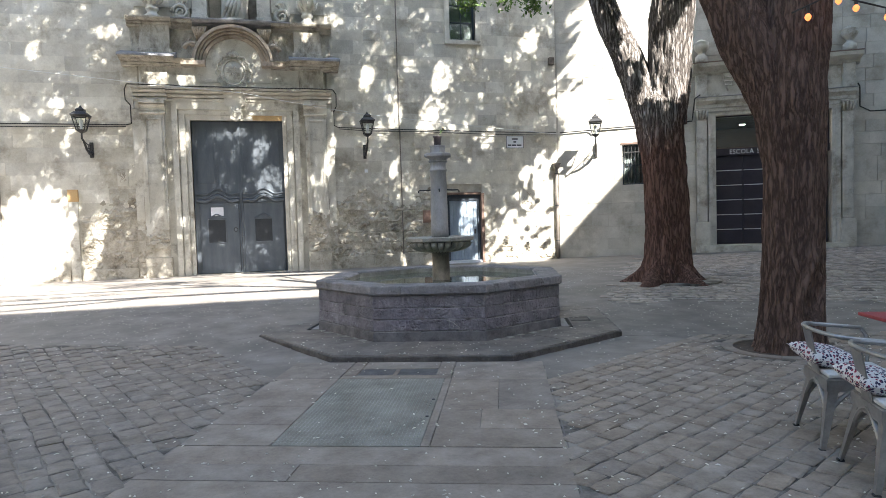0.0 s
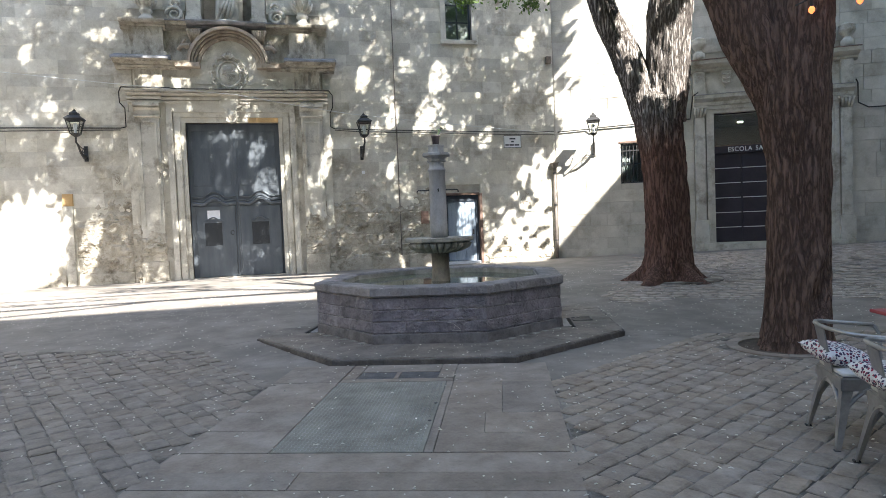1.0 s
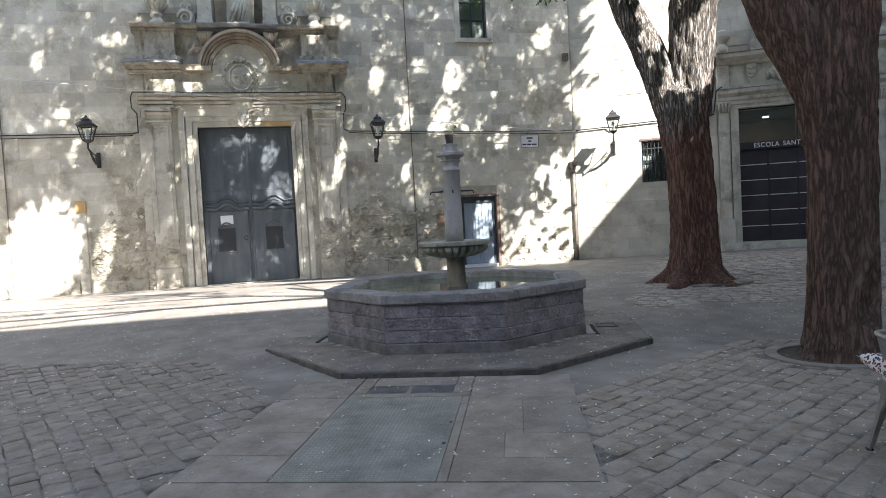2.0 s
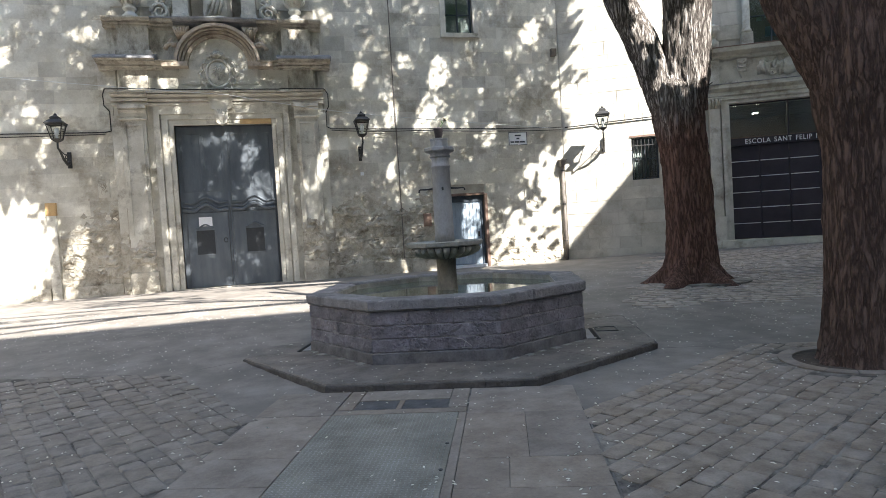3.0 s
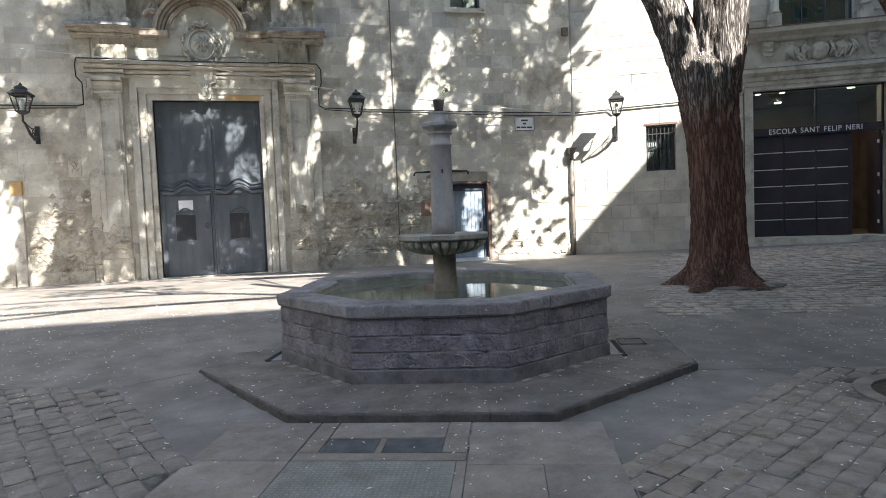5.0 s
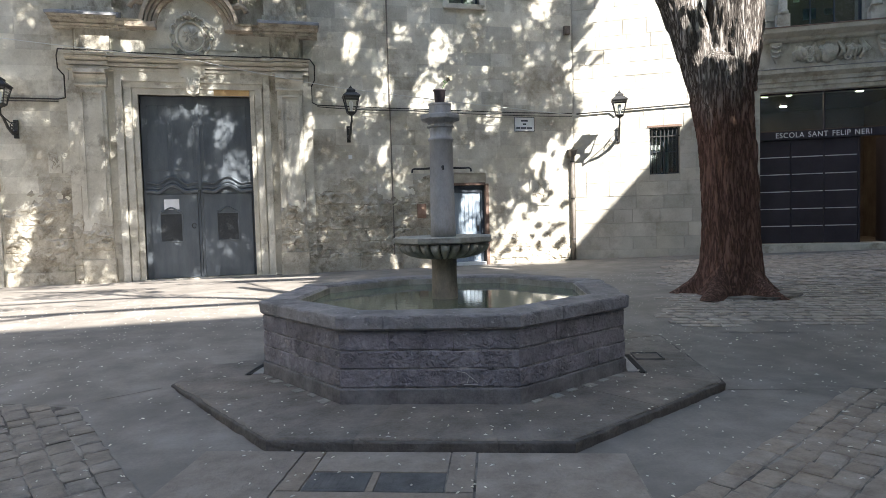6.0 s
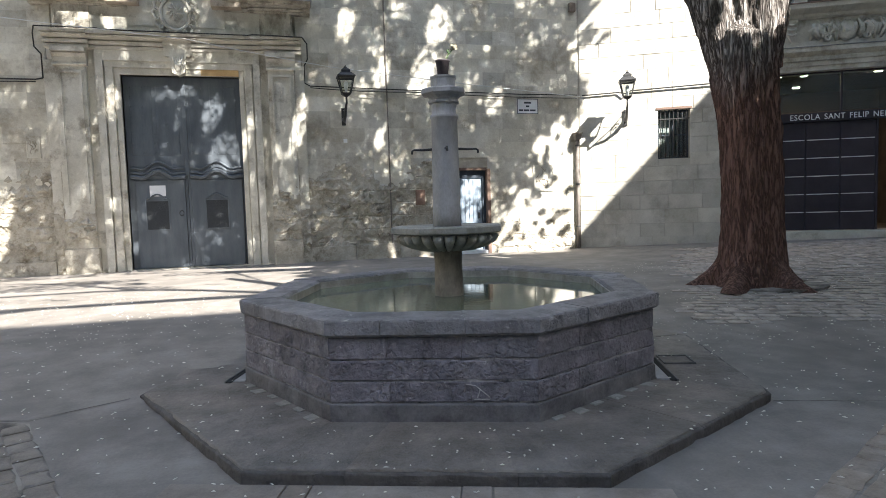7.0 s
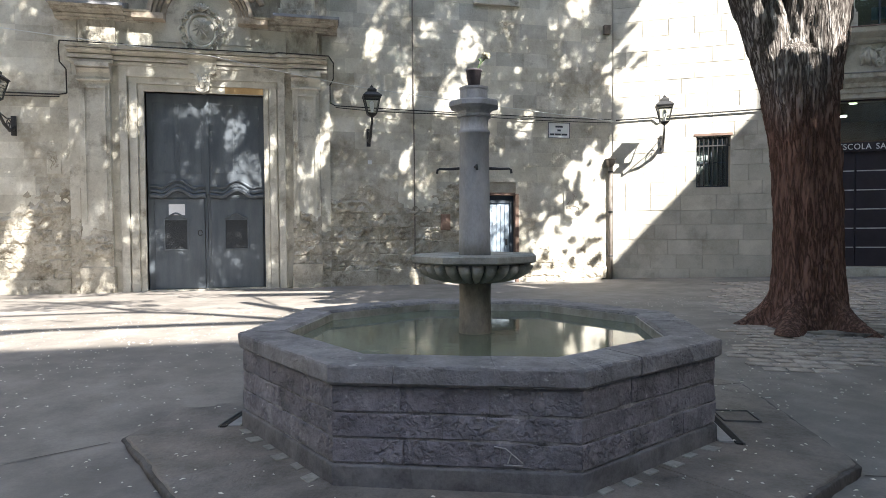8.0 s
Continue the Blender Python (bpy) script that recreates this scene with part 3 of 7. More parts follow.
def jamb(side):
    for a, b, out in ((1.22, 1.325, 0.05), (1.345, 1.505, 0.09), (1.53, 1.682, 0.13)):
        x0, x1 = span(side, a, b)
        part("jamb_moulding", boxes((x0, x1, -out, 0.22, 0.1, 4.6 + (a - 1.22)), bevel=0.01), M_carved, portal)


mirrored(jamb)
for side in (-1, 1):
    x0, x1 = span(side, 1.23, 1.675)
    part("jamb_ground", boxes((x0, x1, -0.028, 0.2, 0.1, 4.6)), M_carved, portal)
for a, z, out in ((1.34, 4.47, 0.05), (1.52, 4.61, 0.085), (1.682, 4.745, 0.12)):
    part("lintel_moulding", boxes((CX - a, CX + a, -out - 0.003, 0.2, z, z + (0.14 if z < 4.7 else 0.24)), bevel=0.01), M_carved, portal)
part("lintel_stone", boxes((CX + 0.42, CX + 1.22, -0.062, 0.1, 4.474, 4.66), bevel=0.006), M_ochre, portal, "ochre replacement lintel stone")


def pilaster(side):
    x0, x1 = span(side, 1.85, 2.43)
    o0, o1 = span(side, 2.44, 2.66)
    part("pilaster_back", boxes((o0, o1, -0.08, 0.02, 0.1, 4.74), bevel=0.008), M_carved, portal)
    bm = boxes((x0, x1, -0.17, 0.02, 0.75, 4.62), bevel=0.012)
    part("pilaster_shaft", bm, M_carved, portal)
    # raised border round a sunk panel
    for d in ((x0 + 0.07, x0 + 0.12, 1.7, 4.45), (x1 - 0.12, x1 - 0.07, 1.7, 4.45)):
        part("panel_fillet", boxes((d[0], d[1], -0.205, -0.165, d[2], d[3]), bevel=0.004), M_carved, portal)
    part("panel_fillet", boxes((x0 + 0.07, x1 - 0.07, -0.205, -0.165, 4.45, 4.5), bevel=0.004), M_carved, portal)
    part("pilaster_foot", boxes((x0 - 0.04, x1 + 0.04, -0.22, 0.02, 0.08, 0.75), bevel=0.02), M_weathered, portal)
    bm = moulding(bmesh.new(), [(0.2, 4.6), (0.23, 4.62), (0.23, 4.645), (0.17, 4.65), (0.17, 4.68), (0.2, 4.78), (0.26, 4.85), (0.22, 4.855), (0.22, 4.87), (0.31, 4.88), (0.31, 4.97)], x0 - 0.03, x1 + 0.03, 0.0)
    part("capital", bm, M_carved, portal)


mirrored(pilaster)
for k, side in enumerate((-1, 1)):
    x0, x1 = span(side, 1.85, 2.43)
    weathered(portal, x0 - 0.02, x1 + 0.02, 0.76, 1.6, 5 + k, proud=0.17)
    x0, x1 = span(side, 2.44, 2.66)
    weathered(portal, x0, x1, 0.1, 1.7, 8 + k, proud=0.08)
for side in (-1, 1):
    x0, x1 = span(side, 1.65, 2.6)
    part("portal_ground", boxes((x0, x1, -0.03, 0.02, 0.1, 4.98)), M_carved, portal)
ENTAB = [(0.15, 4.97), (0.15, 5.035), (0.1, 5.04), (0.1, 5.055), (0.19, 5.06), (0.19, 5.13), (0.13, 5.135), (0.13, 5.15), (0.25, 5.185), (0.31, 5.2), (0.31, 5.225), (0.26, 5.23), (0.26, 5.24), (0.34, 5.25), (0.34, 5.3)]
part("entablature", moulding(bmesh.new(), ENTAB, CX - 2.56, CX + 2.56, 0.0), M_carved, portal)
for side in (-1, 1):
    x0, x1 = span(side, 1.76, 2.6)
    part("entablature_break", moulding(bmesh.new(), [(o + 0.07, z + 0.003) for o, z in ENTAB], x0, x1, 0.0), M_carved, portal)
# keystone console
bm = bmesh.new()
prism(bm, [(-0.3, 5.2), (-0.27, 4.86), (-0.17, 4.84), (-0.13, 4.5), (0.0, 4.44), (0.13, 4.5), (0.17, 4.84), (0.27, 4.86), (0.3, 5.2)],
      lambda a, z, e: (CX - 0.02 + a, (0.0, -0.2)[e], z))
part("keystone", bm, M_carved, portal)
for i in range(5):
    part("keystone_leaf", tube(bmesh.new(), [(CX - 0.12 + 0.05 * i, -0.21, 4.84), (CX - 0.07 + 0.025 * i, -0.235, 4.66), (CX - 0.045 + 0.012 * i, -0.21, 4.54)], [0.02, 0.024, 0.01], 6), M_carved, portal)
part("frieze", boxes((CX - 2.44, CX + 2.44, -0.1, 0.02, 5.3, 5.93), bevel=0.008), M_carved, portal)
for side in (-1, 1):
    x0, x1 = span(side, 1.72, 2.4)
    part("frieze_block", boxes((x0, x1, -0.16, -0.09, 5.3, 5.93), bevel=0.01), M_grimy, portal)


def wing(side):
    a, b = span(side, 0.98, 2.56)
    part("cornice_wing", moulding(bmesh.new(), [(0.11, 5.87), (0.14, 5.89), (0.14, 5.91), (0.17, 5.915), (0.2, 5.94), (0.18, 5.945), (0.18, 5.96), (0.3, 5.975), (0.36, 6.0), (0.36, 6.015), (0.4, 6.02), (0.42, 6.05)], a, b, 0.0), M_grimy, portal)
    a, b = span(side, 1.5, 2.84)
    part("cornice_break", moulding(bmesh.new(), [(0.17, 5.865), (0.2, 5.885), (0.2, 5.905), (0.24, 5.91), (0.28, 5.94), (0.25, 5.945), (0.25, 5.96), (0.4, 5.98), (0.46, 6.005), (0.46, 6.02), (0.5, 6.025), (0.53, 6.06)], a, b, 0.0), M_grimy, portal)
    bm = bmesh.new()
    prism(bm, [(0.02, 6.06), (0.56, 6.06), (0.55, 6.12), (0.02, 6.3)], lambda o, z, e: ((a - 0.03, b + 0.03)[e], -o, z))
    part("weathered_ledge", bm, M_slate, portal, "dark weathered sloping ledge")
    a, b = span(side, 1.62, 2.36)
    part("pedestal", boxes((a, b, -0.24, 0.02, 6.2, 7.06), bevel=0.012), M_grimy, portal)
    part("pedestal_foot", boxes((a - 0.05, b + 0.05, -0.29, 0.02, 6.16, 6.32), bevel=0.02), M_grimy, portal)
    a, b = span(side, 2.36, 2.62)
    part("pedestal_wing", boxes((a, b, -0.1, 0.02, 6.25, 7.06), bevel=0.01), M_grimy, portal)


mirrored(wing)


def arc(r, z0, steps=28, a0=0.0, a1=math.pi):
    return [(CX + r * math.cos(a0 + (a1 - a0) * i / steps), z0 + r * math.sin(a0 + (a1 - a0) * i / steps)) for i in range(steps + 1)]


for r0, r1, out, mat in ((0.74, 0.83, 0.2, M_warm), (0.845, 0.9, 0.26, M_warm), (0.915, 0.965, 0.33, M_warm), (0.98, 1.06, 0.4, M_warm)):
    inner, outer = arc(r0, 5.94), arc(r1, 5.94)
    bm = bmesh.new()
    for (p, q, r, s) in zip(inner, inner[1:], outer, outer[1:]):
        f = [bm.verts.new((x, -out, z)) for x, z in (p, q, s, r)]
        g = [bm.verts.new((x, 0.0, z)) for x, z in (p, q, s, r)]
        for quad in ((f[0], f[1], f[2], f[3]), (f[3], f[2], g[2], g[3]), (f[1], f[0], g[0], g[1])):
            bm.faces.new(quad)
    bmesh.ops.remove_doubles(bm, verts=bm.verts[:], dist=0.0005)
    bmesh.ops.recalc_face_normals(bm, faces=bm.faces[:])
    part("arch_moulding", bm, mat, portal, "reddish weathered arch moulding")
bm = bmesh.new()
prism(bm, [(CX - 0.98, 5.5)] + arc(0.98, 5.94)[::-1] + [(CX + 0.98, 5.5)], lambda x, z, e: (x, (0.0, -0.13)[e], z))
part("tympanum", bm, M_carved, portal)
for side in (-1, 1):
    a, b = span(side, 0.73, 1.36)
    part("arch_return", boxes((a, b, -0.385, 0.0, 5.9, 6.03), bevel=0.015), M_warm, portal)
    # little scroll that leans on the arch
    pts = [(CX + side * (1.08 + 0.16 * (1 - t / 14) * math.cos(t * 0.62)), -0.3, 6.34 + 0.3 * (t / 14) + 0.12 * (1 - t / 14) * math.sin(t * 0.62)) for t in range(15)]
    part("arch_scroll", tube(bmesh.new(), pts, [0.06 - 0.002 * t for t in range(15)], 8), M_warm, portal, smooth=True)

# cartouche with shell crest
def ellipse(rx, rz, out, n=40, wave=0.0, lobes=0):
    return [(CX - 0.02 + (1 + wave * math.cos(lobes * t)) * rx * math.cos(t), -out, 5.77 + (1 + wave * math.cos(lobes * t)) * rz * math.sin(t)) for t in [2 * math.pi * k / n for k in range(n + 1)]]


bm = bmesh.new()
bmesh.ops.create_uvsphere(bm, u_segments=28, v_segments=14, radius=1.0)
bmesh.ops.transform(bm, matrix=Matrix.LocRotScale((CX - 0.02, -0.13, 5.77), None, (0.28, 0.06, 0.33)), verts=bm.verts[:])
part("cartouche_shield", bm, M_carved, portal, smooth=True)
part("cartouche_rim", tube(bmesh.new(), ellipse(0.3, 0.35, 0.16), 0.035, 8), M_carved, portal, smooth=True)
part("cartouche_edge", tube(bmesh.new(), ellipse(0.44, 0.49, 0.14, 96, 0.05, 14), 0.034, 8), M_carved, portal, smooth=True)
for i in range(14):
    a = 2 * math.pi * (i + 0.5) / 14
    pts = [(CX - 0.02 + (0.37 + 0.05 * (1 - t / 11) * math.cos(t * 0.75)) * math.cos(a + 0.14 * (1 - t / 11) * math.sin(t * 0.75)), -0.17,
            5.77 + (0.425 + 0.055 * (1 - t / 11) * math.cos(t * 0.75)) * math.sin(a + 0.14 * (1 - t / 11) * math.sin(t * 0.75))) for t in range(11)]
    part("cartouche_scroll", tube(bmesh.new(), pts, 0.017, 6), M_carved, portal, smooth=True)
for i in range(7):
    a = math.pi * (0.18 + 0.64 * i / 6)
    part("shell_rib", tube(bmesh.new(), [(CX - 0.02, -0.18, 6.16), (CX - 0.02 + 0.1 * math.cos(a), -0.22, 6.16 + 0.09 * math.sin(a)), (CX - 0.02 + 0.19 * math.cos(a), -0.19, 6.17 + 0.17 * math.sin(a))], [0.014, 0.026, 0.02], 6), M_carved, portal, smooth=True)
for i in range(9):
    a = 2 * math.pi * i / 9
    part("shield_relief", tube(bmesh.new(), [(CX - 0.02 + 0.05 * math.cos(a), -0.225, 5.8 + 0.05 * math.sin(a)), (CX - 0.02 + 0.17 * math.cos(a + 0.5), -0.2, 5.79 + 0.19 * math.sin(a + 0.5))], [0.014, 0.02], 5), M_carved, portal, smooth=True)

UPPER = [(0.1, 7.0), (0.16, 7.03), (0.11, 7.035), (0.11, 7.05), (0.2, 7.1), (0.16, 7.105), (0.16, 7.12), (0.3, 7.14), (0.33, 7.19), (0.33, 7.22)]
part("upper_cornice", moulding(bmesh.new(), UPPER, CX - 2.55, CX + 2.55, 0.0), M_grimy, portal)
part("upper_ledge", boxes((CX - 2.6, CX + 2.6, -0.36, 0.02, 7.205, 7.245), bevel=0.01), M_slate, portal, "dark weathered top ledge")
part("niche_shelf", moulding(bmesh.new(), [(o + 0.12, z + 0.004) for o, z in UPPER], CX - 1.02, CX + 1.02, 0.0), M_slate, portal, "dark weathered shelf under the niche")
part("attic", boxes((CX - 1.62, CX + 1.62, -0.08, 0.02, 6.1, 7.05), bevel=0.01), M_grimy, portal)


def upper(side):
    a, b = span(side, 1.55, 2.66)
    part("upper_cornice_break", moulding(bmesh.new(), [(o + 0.1, z + 0.003) for o, z in UPPER], a, b, 0.0), M_grimy, portal)
    # leafy corbel under the niche shelf
    x = CX + side * 0.84
    for i in range(6):
        part("corbel_leaf", tube(bmesh.new(), [(x - 0.17 + 0.068 * i, -0.2, 7.03), (x - 0.15 + 0.06 * i, -0.36, 6.96), (x - 0.1 + 0.04 * i, -0.3, 6.82), (x - 0.08 + 0.032 * i, -0.14, 6.7)], [0.035, 0.042, 0.036, 0.02], 7), M_warm, portal, smooth=True)
    part("corbel_block", boxes((x - 0.2, x + 0.2, -0.3, 0.0, 6.97, 7.05), bevel=0.015), M_warm, portal)
    # niche pilaster
    a, b = span(side, 0.66, 1.02)
    part("niche_jamb", boxes((a, b, -0.14, 0.02, 7.22, 9.6), bevel=0.012), M_carved, portal)
    part("niche_jamb_foot", boxes((a - 0.03, b + 0.03, -0.19, 0.02, 7.22, 7.4), bevel=0.02), M_carved, portal)
    # volute beside the niche
    x = CX + side * 1.32
    for r0, z0, turn in ((0.21, 7.45, 1), (0.12, 7.72, -1)):
        pts = [(x + side * turn * r0 * (1 - t / 26) * math.cos(t * 0.5), -0.12, z0 + r0 * (1 - t / 26) * math.sin(t * 0.5)) for t in range(22)]
        part("volute", tube(bmesh.new(), pts, [0.055 - 0.0018 * t for t in range(22)], 8), M_carved, portal, smooth=True)
    part("volute_back", boxes((x - 0.22, x + 0.22, -0.08, 0.02, 7.22, 7.62), bevel=0.04), M_carved, portal)
    # urn
    x = CX + side * 2.02
    bm = lathe(bmesh.new(), [(0.2, 7.22), (0.2, 7.3), (0.13, 7.36), (0.11, 7.42), (0.16, 7.46), (0.17, 7.5), (0.12, 7.54), (0.16, 7.62), (0.22, 7.74), (0.24, 7.84), (0.27, 7.9), (0.24, 7.96), (0.15, 8.02), (0.12, 8.2), (0.03, 8.4)], x, -0.14, 22)
    part("urn", bm, M_carved, portal, smooth=True)
    for i in range(8):
        a = 2 * math.pi * i / 8
        c, s = math.cos(a), math.sin(a)
        part("urn_leaf", tube(bmesh.new(), [(x + 0.15 * c, -0.14 + 0.15 * s, 7.6), (x + 0.25 * c, -0.14 + 0.25 * s, 7.74), (x + 0.29 * c, -0.14 + 0.29 * s, 7.88)], [0.03, 0.04, 0.02], 6), M_carved, portal, smooth=True)


mirrored(upper)
bm = boxes((NICHE[0], NICHE[1], 0.72, 0.76, 7.2, 9.7))
part("niche_back", bm, M_school_carved, portal)
part("niche_floor", boxes((NICHE[0], NICHE[1], -0.3, 0.72, 7.2, 7.28)), M_slate, portal)


def statue():
    """A robed figure in one plain mesh; drapery in folds, one leg forward."""
    bm = bmesh.new()
    segs, rows = 40, 34
    rings = []
    for j in range(rows + 1):
        t = j / rows
        z = 7.32 + 1.9 * t
        w = 0.33 - 0.1 * t + 0.05 * math.sin(t * 3.2) if t < 0.78 else 0.3 * max(0.05, 1 - (t - 0.78) / 0.24) ** 0.5 * 0.45 + 0.02
        lean = 0.05 * math.sin(t * 3.0)
        ring = []
        for i in range(segs):
            a = 2 * math.pi * i / segs
            fold = 1 + 0.13 * math.sin(7 * a + 5 * t + 1.5 * math.sin(3 * t)) * (1 - t) + 0.05 * math.sin(13 * a - 6 * t) * (1 - t)
            ring.append(bm.verts.new((CX + 0.02 + lean + w * fold * math.cos(a), 0.22 + 0.62 * w * fold * math.sin(a), z)))
        rings.append(ring)
    for a, b in zip(rings, rings[1:]):
        for i in range(segs):
            bm.faces.new((a[i], a[(i + 1) % segs], b[(i + 1) % segs], b[i]))
    bm.faces.new(rings[0][::-1])
    bm.faces.new(rings[-1])
    for k in range(4):
        tube(bm, [(CX - 0.26 + 0.12 * k, -0.02, 7.36 + 0.03 * k), (CX - 0.12 + 0.1 * k, -0.06, 7.7), (CX + 0.12 + 0.04 * k, -0.02, 8.15)], [0.035, 0.05, 0.03], 8)
    ob = part("statue", bm, M_carved, smooth=True)
    ob.matrix_world = M_CHURCH
    tagged(ob, "pale stone statue in flowing drapery standing in the niche", "statue")
    ob2 = part("statue_plinth", lathe(bmesh.new(), [(0.5, 7.275), (0.5, 7.3), (0.42, 7.35), (0.36, 7.37)], CX, 0.24, 26), M_carved, smooth=False)
    ob2.matrix_world = M_CHURCH
    tagged(ob2, "low rounded stone base under the statue", "plinth")


statue()

# the upper stage of the portal is lowered a hand's breadth to fit the camera's view
for ob in portal.children:
    if ob.name.split(".")[0] in ("urn", "urn_leaf", "volute", "volute_back", "niche_jamb", "niche_jamb_foot", "upper_cornice", "upper_cornice_break", "upper_ledge", "niche_shelf", "corbel_leaf", "corbel_block", "niche_floor"):
        ob.location.z = -0.1
for ob in scene.objects:
    if ob.name in ("statue", "statue_plinth"):
        ob.location.z -= 0.1


# ---- main door
def main_door():
    d = thing("door_1", M_CHURCH, "tall blue-grey painted church double door with two wickets, closed", "door", kind="structure")
    y = 0.15
    x0, x1, zb, zt = MAIN_DOOR[0], MAIN_DOOR[1], 0.22, 4.47
    mid = CX
    for k, (a, b) in enumerate(((x0, mid - 0.004), (mid + 0.004, x1))):
        part("upper_leaf", boxes((a, b, y, y + 0.07, 2.3, zt), bevel=0.006), M_door, d)
        for q in range(2):
            c = a + 0.1 + q * (b - a - 0.12) / 2
            e = c + (b - a - 0.3) / 2
            part("raised_panel", boxes((c, e, y - 0.006, y + 0.02, 2.75, zt - 0.2), bevel=0.012), M_door, d)
        for r in range(8):
            for q in range(5):
                s = bmesh.new()
                bmesh.ops.create_icosphere(s, subdivisions=1, radius=0.014)
                bmesh.ops.translate(s, verts=s.verts[:], vec=(a + 0.13 + q * (b - a - 0.26) / 4, y - 0.016, 2.82 + r * 0.2))
                part("stud", s, M_door, d)
        # wicket
        w0, w1 = (a + 0.13, b - 0.06) if k == 0 else (a + 0.06, b - 0.05)
        part("wicket_frame", boxes((a, w0 - 0.006, y, y + 0.07, zb, 2.296), (w1 + 0.006, b, y, y + 0.07, zb, 2.296), (w0 - 0.006, w1 + 0.006, y, y + 0.07, 2.2, 2.296)), M_door, d)
        wk = part("wicket", boxes((w0, w1, y - 0.035, y + 0.03, zb + 0.015, 2.195), bevel=0.008), M_door, d)
        v0, v1 = ((-2.05, -1.6) if k == 0 else (-0.8, -0.34))
        part("vent_panel", boxes((v0, v1, y - 0.045, y - 0.034, 1.1, 1.73)), M_vent, wk)
        for f in ((v0 - 0.035, v0, 1.07, 1.76), (v1, v1 + 0.035, 1.07, 1.76), (v0, v1, 1.07, 1.1), (v0, v1, 1.73, 1.76)):
            part("vent_frame", boxes((f[0], f[1], y - 0.056, y - 0.034, f[2], f[3]), bevel=0.004), M_door, wk)
        pts = [(v0 + (v1 - v0) * t / 12, y - 0.05, 1.78 + 0.1 * math.sin(math.pi * t / 12) ** 2) for t in range(13)]
        part("vent_arch", tube(bmesh.new(), pts, 0.02, 6), M_door, wk)
        # the swept moulding over each wicket
        n = 24
        for lift, thick, out in ((0.0, 0.05, 0.1), (0.09, 0.03, 0.07), (0.2, 0.022, 0.05)):
            pts = []
            for t in range(n + 1):
                q = t / n
                hump = 0.13 * math.exp(-((q - 0.5) / 0.17) ** 2) - 0.035 * math.exp(-((q - 0.22) / 0.09) ** 2) - 0.035 * math.exp(-((q - 0.78) / 0.09) ** 2)
                pts.append((a + 0.06 + (b - a - 0.09) * q, y - out * 0.5, 2.27 + lift + hump))
            part("swept_moulding", tube(bmesh.new(), pts, thick, 6), M_door, d)
    part("meeting_rail", boxes((mid - 0.045, mid + 0.045, y - 0.03, y + 0.02, 2.3, zt), bevel=0.008), M_door, d)
    part("kick_rail", boxes((x0, x1, y - 0.01, y + 0.06, 0.1, 0.22)), M_iron, d)
    part("ring_pull", tube(bmesh.new(), [(-1.33 + 0.045 * math.cos(t * 0.5236), y - 0.06, 1.45 + 0.06 * math.sin(t * 0.5236)) for t in range(12)], 0.009, 6), M_iron, d)
    note = part("notice", boxes((-1.97, -1.64, y - 0.042, y - 0.036, 1.84, 2.08)), M_paper)
    note.matrix_world = M_CHURCH
    tagged(note, "white paper notice pinned to the church door", "notice")
    sill = part("threshold", boxes((x0 - 0.1, x1 + 0.1, -0.12, 0.3, 0.0, 0.225), bevel=0.015), M_weathered)
    sill.matrix_world = M_CHURCH
    tagged(sill, "worn stone threshold of the church door", "threshold", kind="structure")


main_door()


def side_door():
    x0, x1, _, z1 = SIDE_DOOR
    d = thing("door_2", M_CHURCH, "pale blue side door in a dark frame, closed", "door", kind="structure")
    y = 0.12
    part("door_leaf", boxes((x0 + 0.1, x1 - 0.13, y, y + 0.05, 0.3, 2.12), bevel=0.006), M_side_door, d)
    for i in range(8):
        a = x0 + 0.115 + i * 0.107
        part("door_board", boxes((a, a + 0.098, y - 0.018, y + 0.01, 0.34, 2.08), bevel=0.006), M_side_door, d)
    part("frame_side", boxes((x0, x0 + 0.1, y - 0.04, y + 0.1, 0.2, z1), bevel=0.006), M_side_frame, d)
    part("frame_side", boxes((x1 - 0.13, x1 - 0.04, y - 0.04, y + 0.1, 0.2, z1), bevel=0.006), M_side_frame, d)
    part("frame_head", boxes((x0 + 0.1, x1 - 0.13, y - 0.04, y + 0.1, 2.12, z1 - 0.002), bevel=0.006), M_side_frame, d)
    part("door_jamb", boxes((x1 - 0.04, x1 + 0.05, -0.06, 0.3, 0.2, z1 + 0.04), bevel=0.01), M_redwood, d, "red-brown worn stone jamb")
    part("door_head", boxes((x0 - 0.02, x1 - 0.04, -0.055, 0.3, z1, z1 + 0.07), bevel=0.008), M_redwood, d)
    part("door_foot", boxes((x0, x1 - 0.04, -0.03, 0.3, 0.1, 0.29), bevel=0.01), M_white, d, "pale painted foot board")
    part("latch", boxes((x1 - 0.24, x1 - 0.2, y - 0.05, y, 1.1, 1.25), bevel=0.006), M_iron, d)
    x0, x1, _, z1 = LEFT_DOOR
    d = thing("door_3", M_CHURCH, "plain blue-grey wooden door at the church's side", "door", kind="structure")
    part("door_leaf", boxes((x0, x1 - 0.1, 0.1, 0.16, 0.2, z1 - 0.1), bevel=0.006), M_side_door, d)
    part("door_frame", boxes((x1 - 0.1, x1, 0.05, 0.2, 0.1, z1), (x0, x1 - 0.1, 0.05, 0.2, z1 - 0.1, z1)), M_side_frame, d)


side_door()


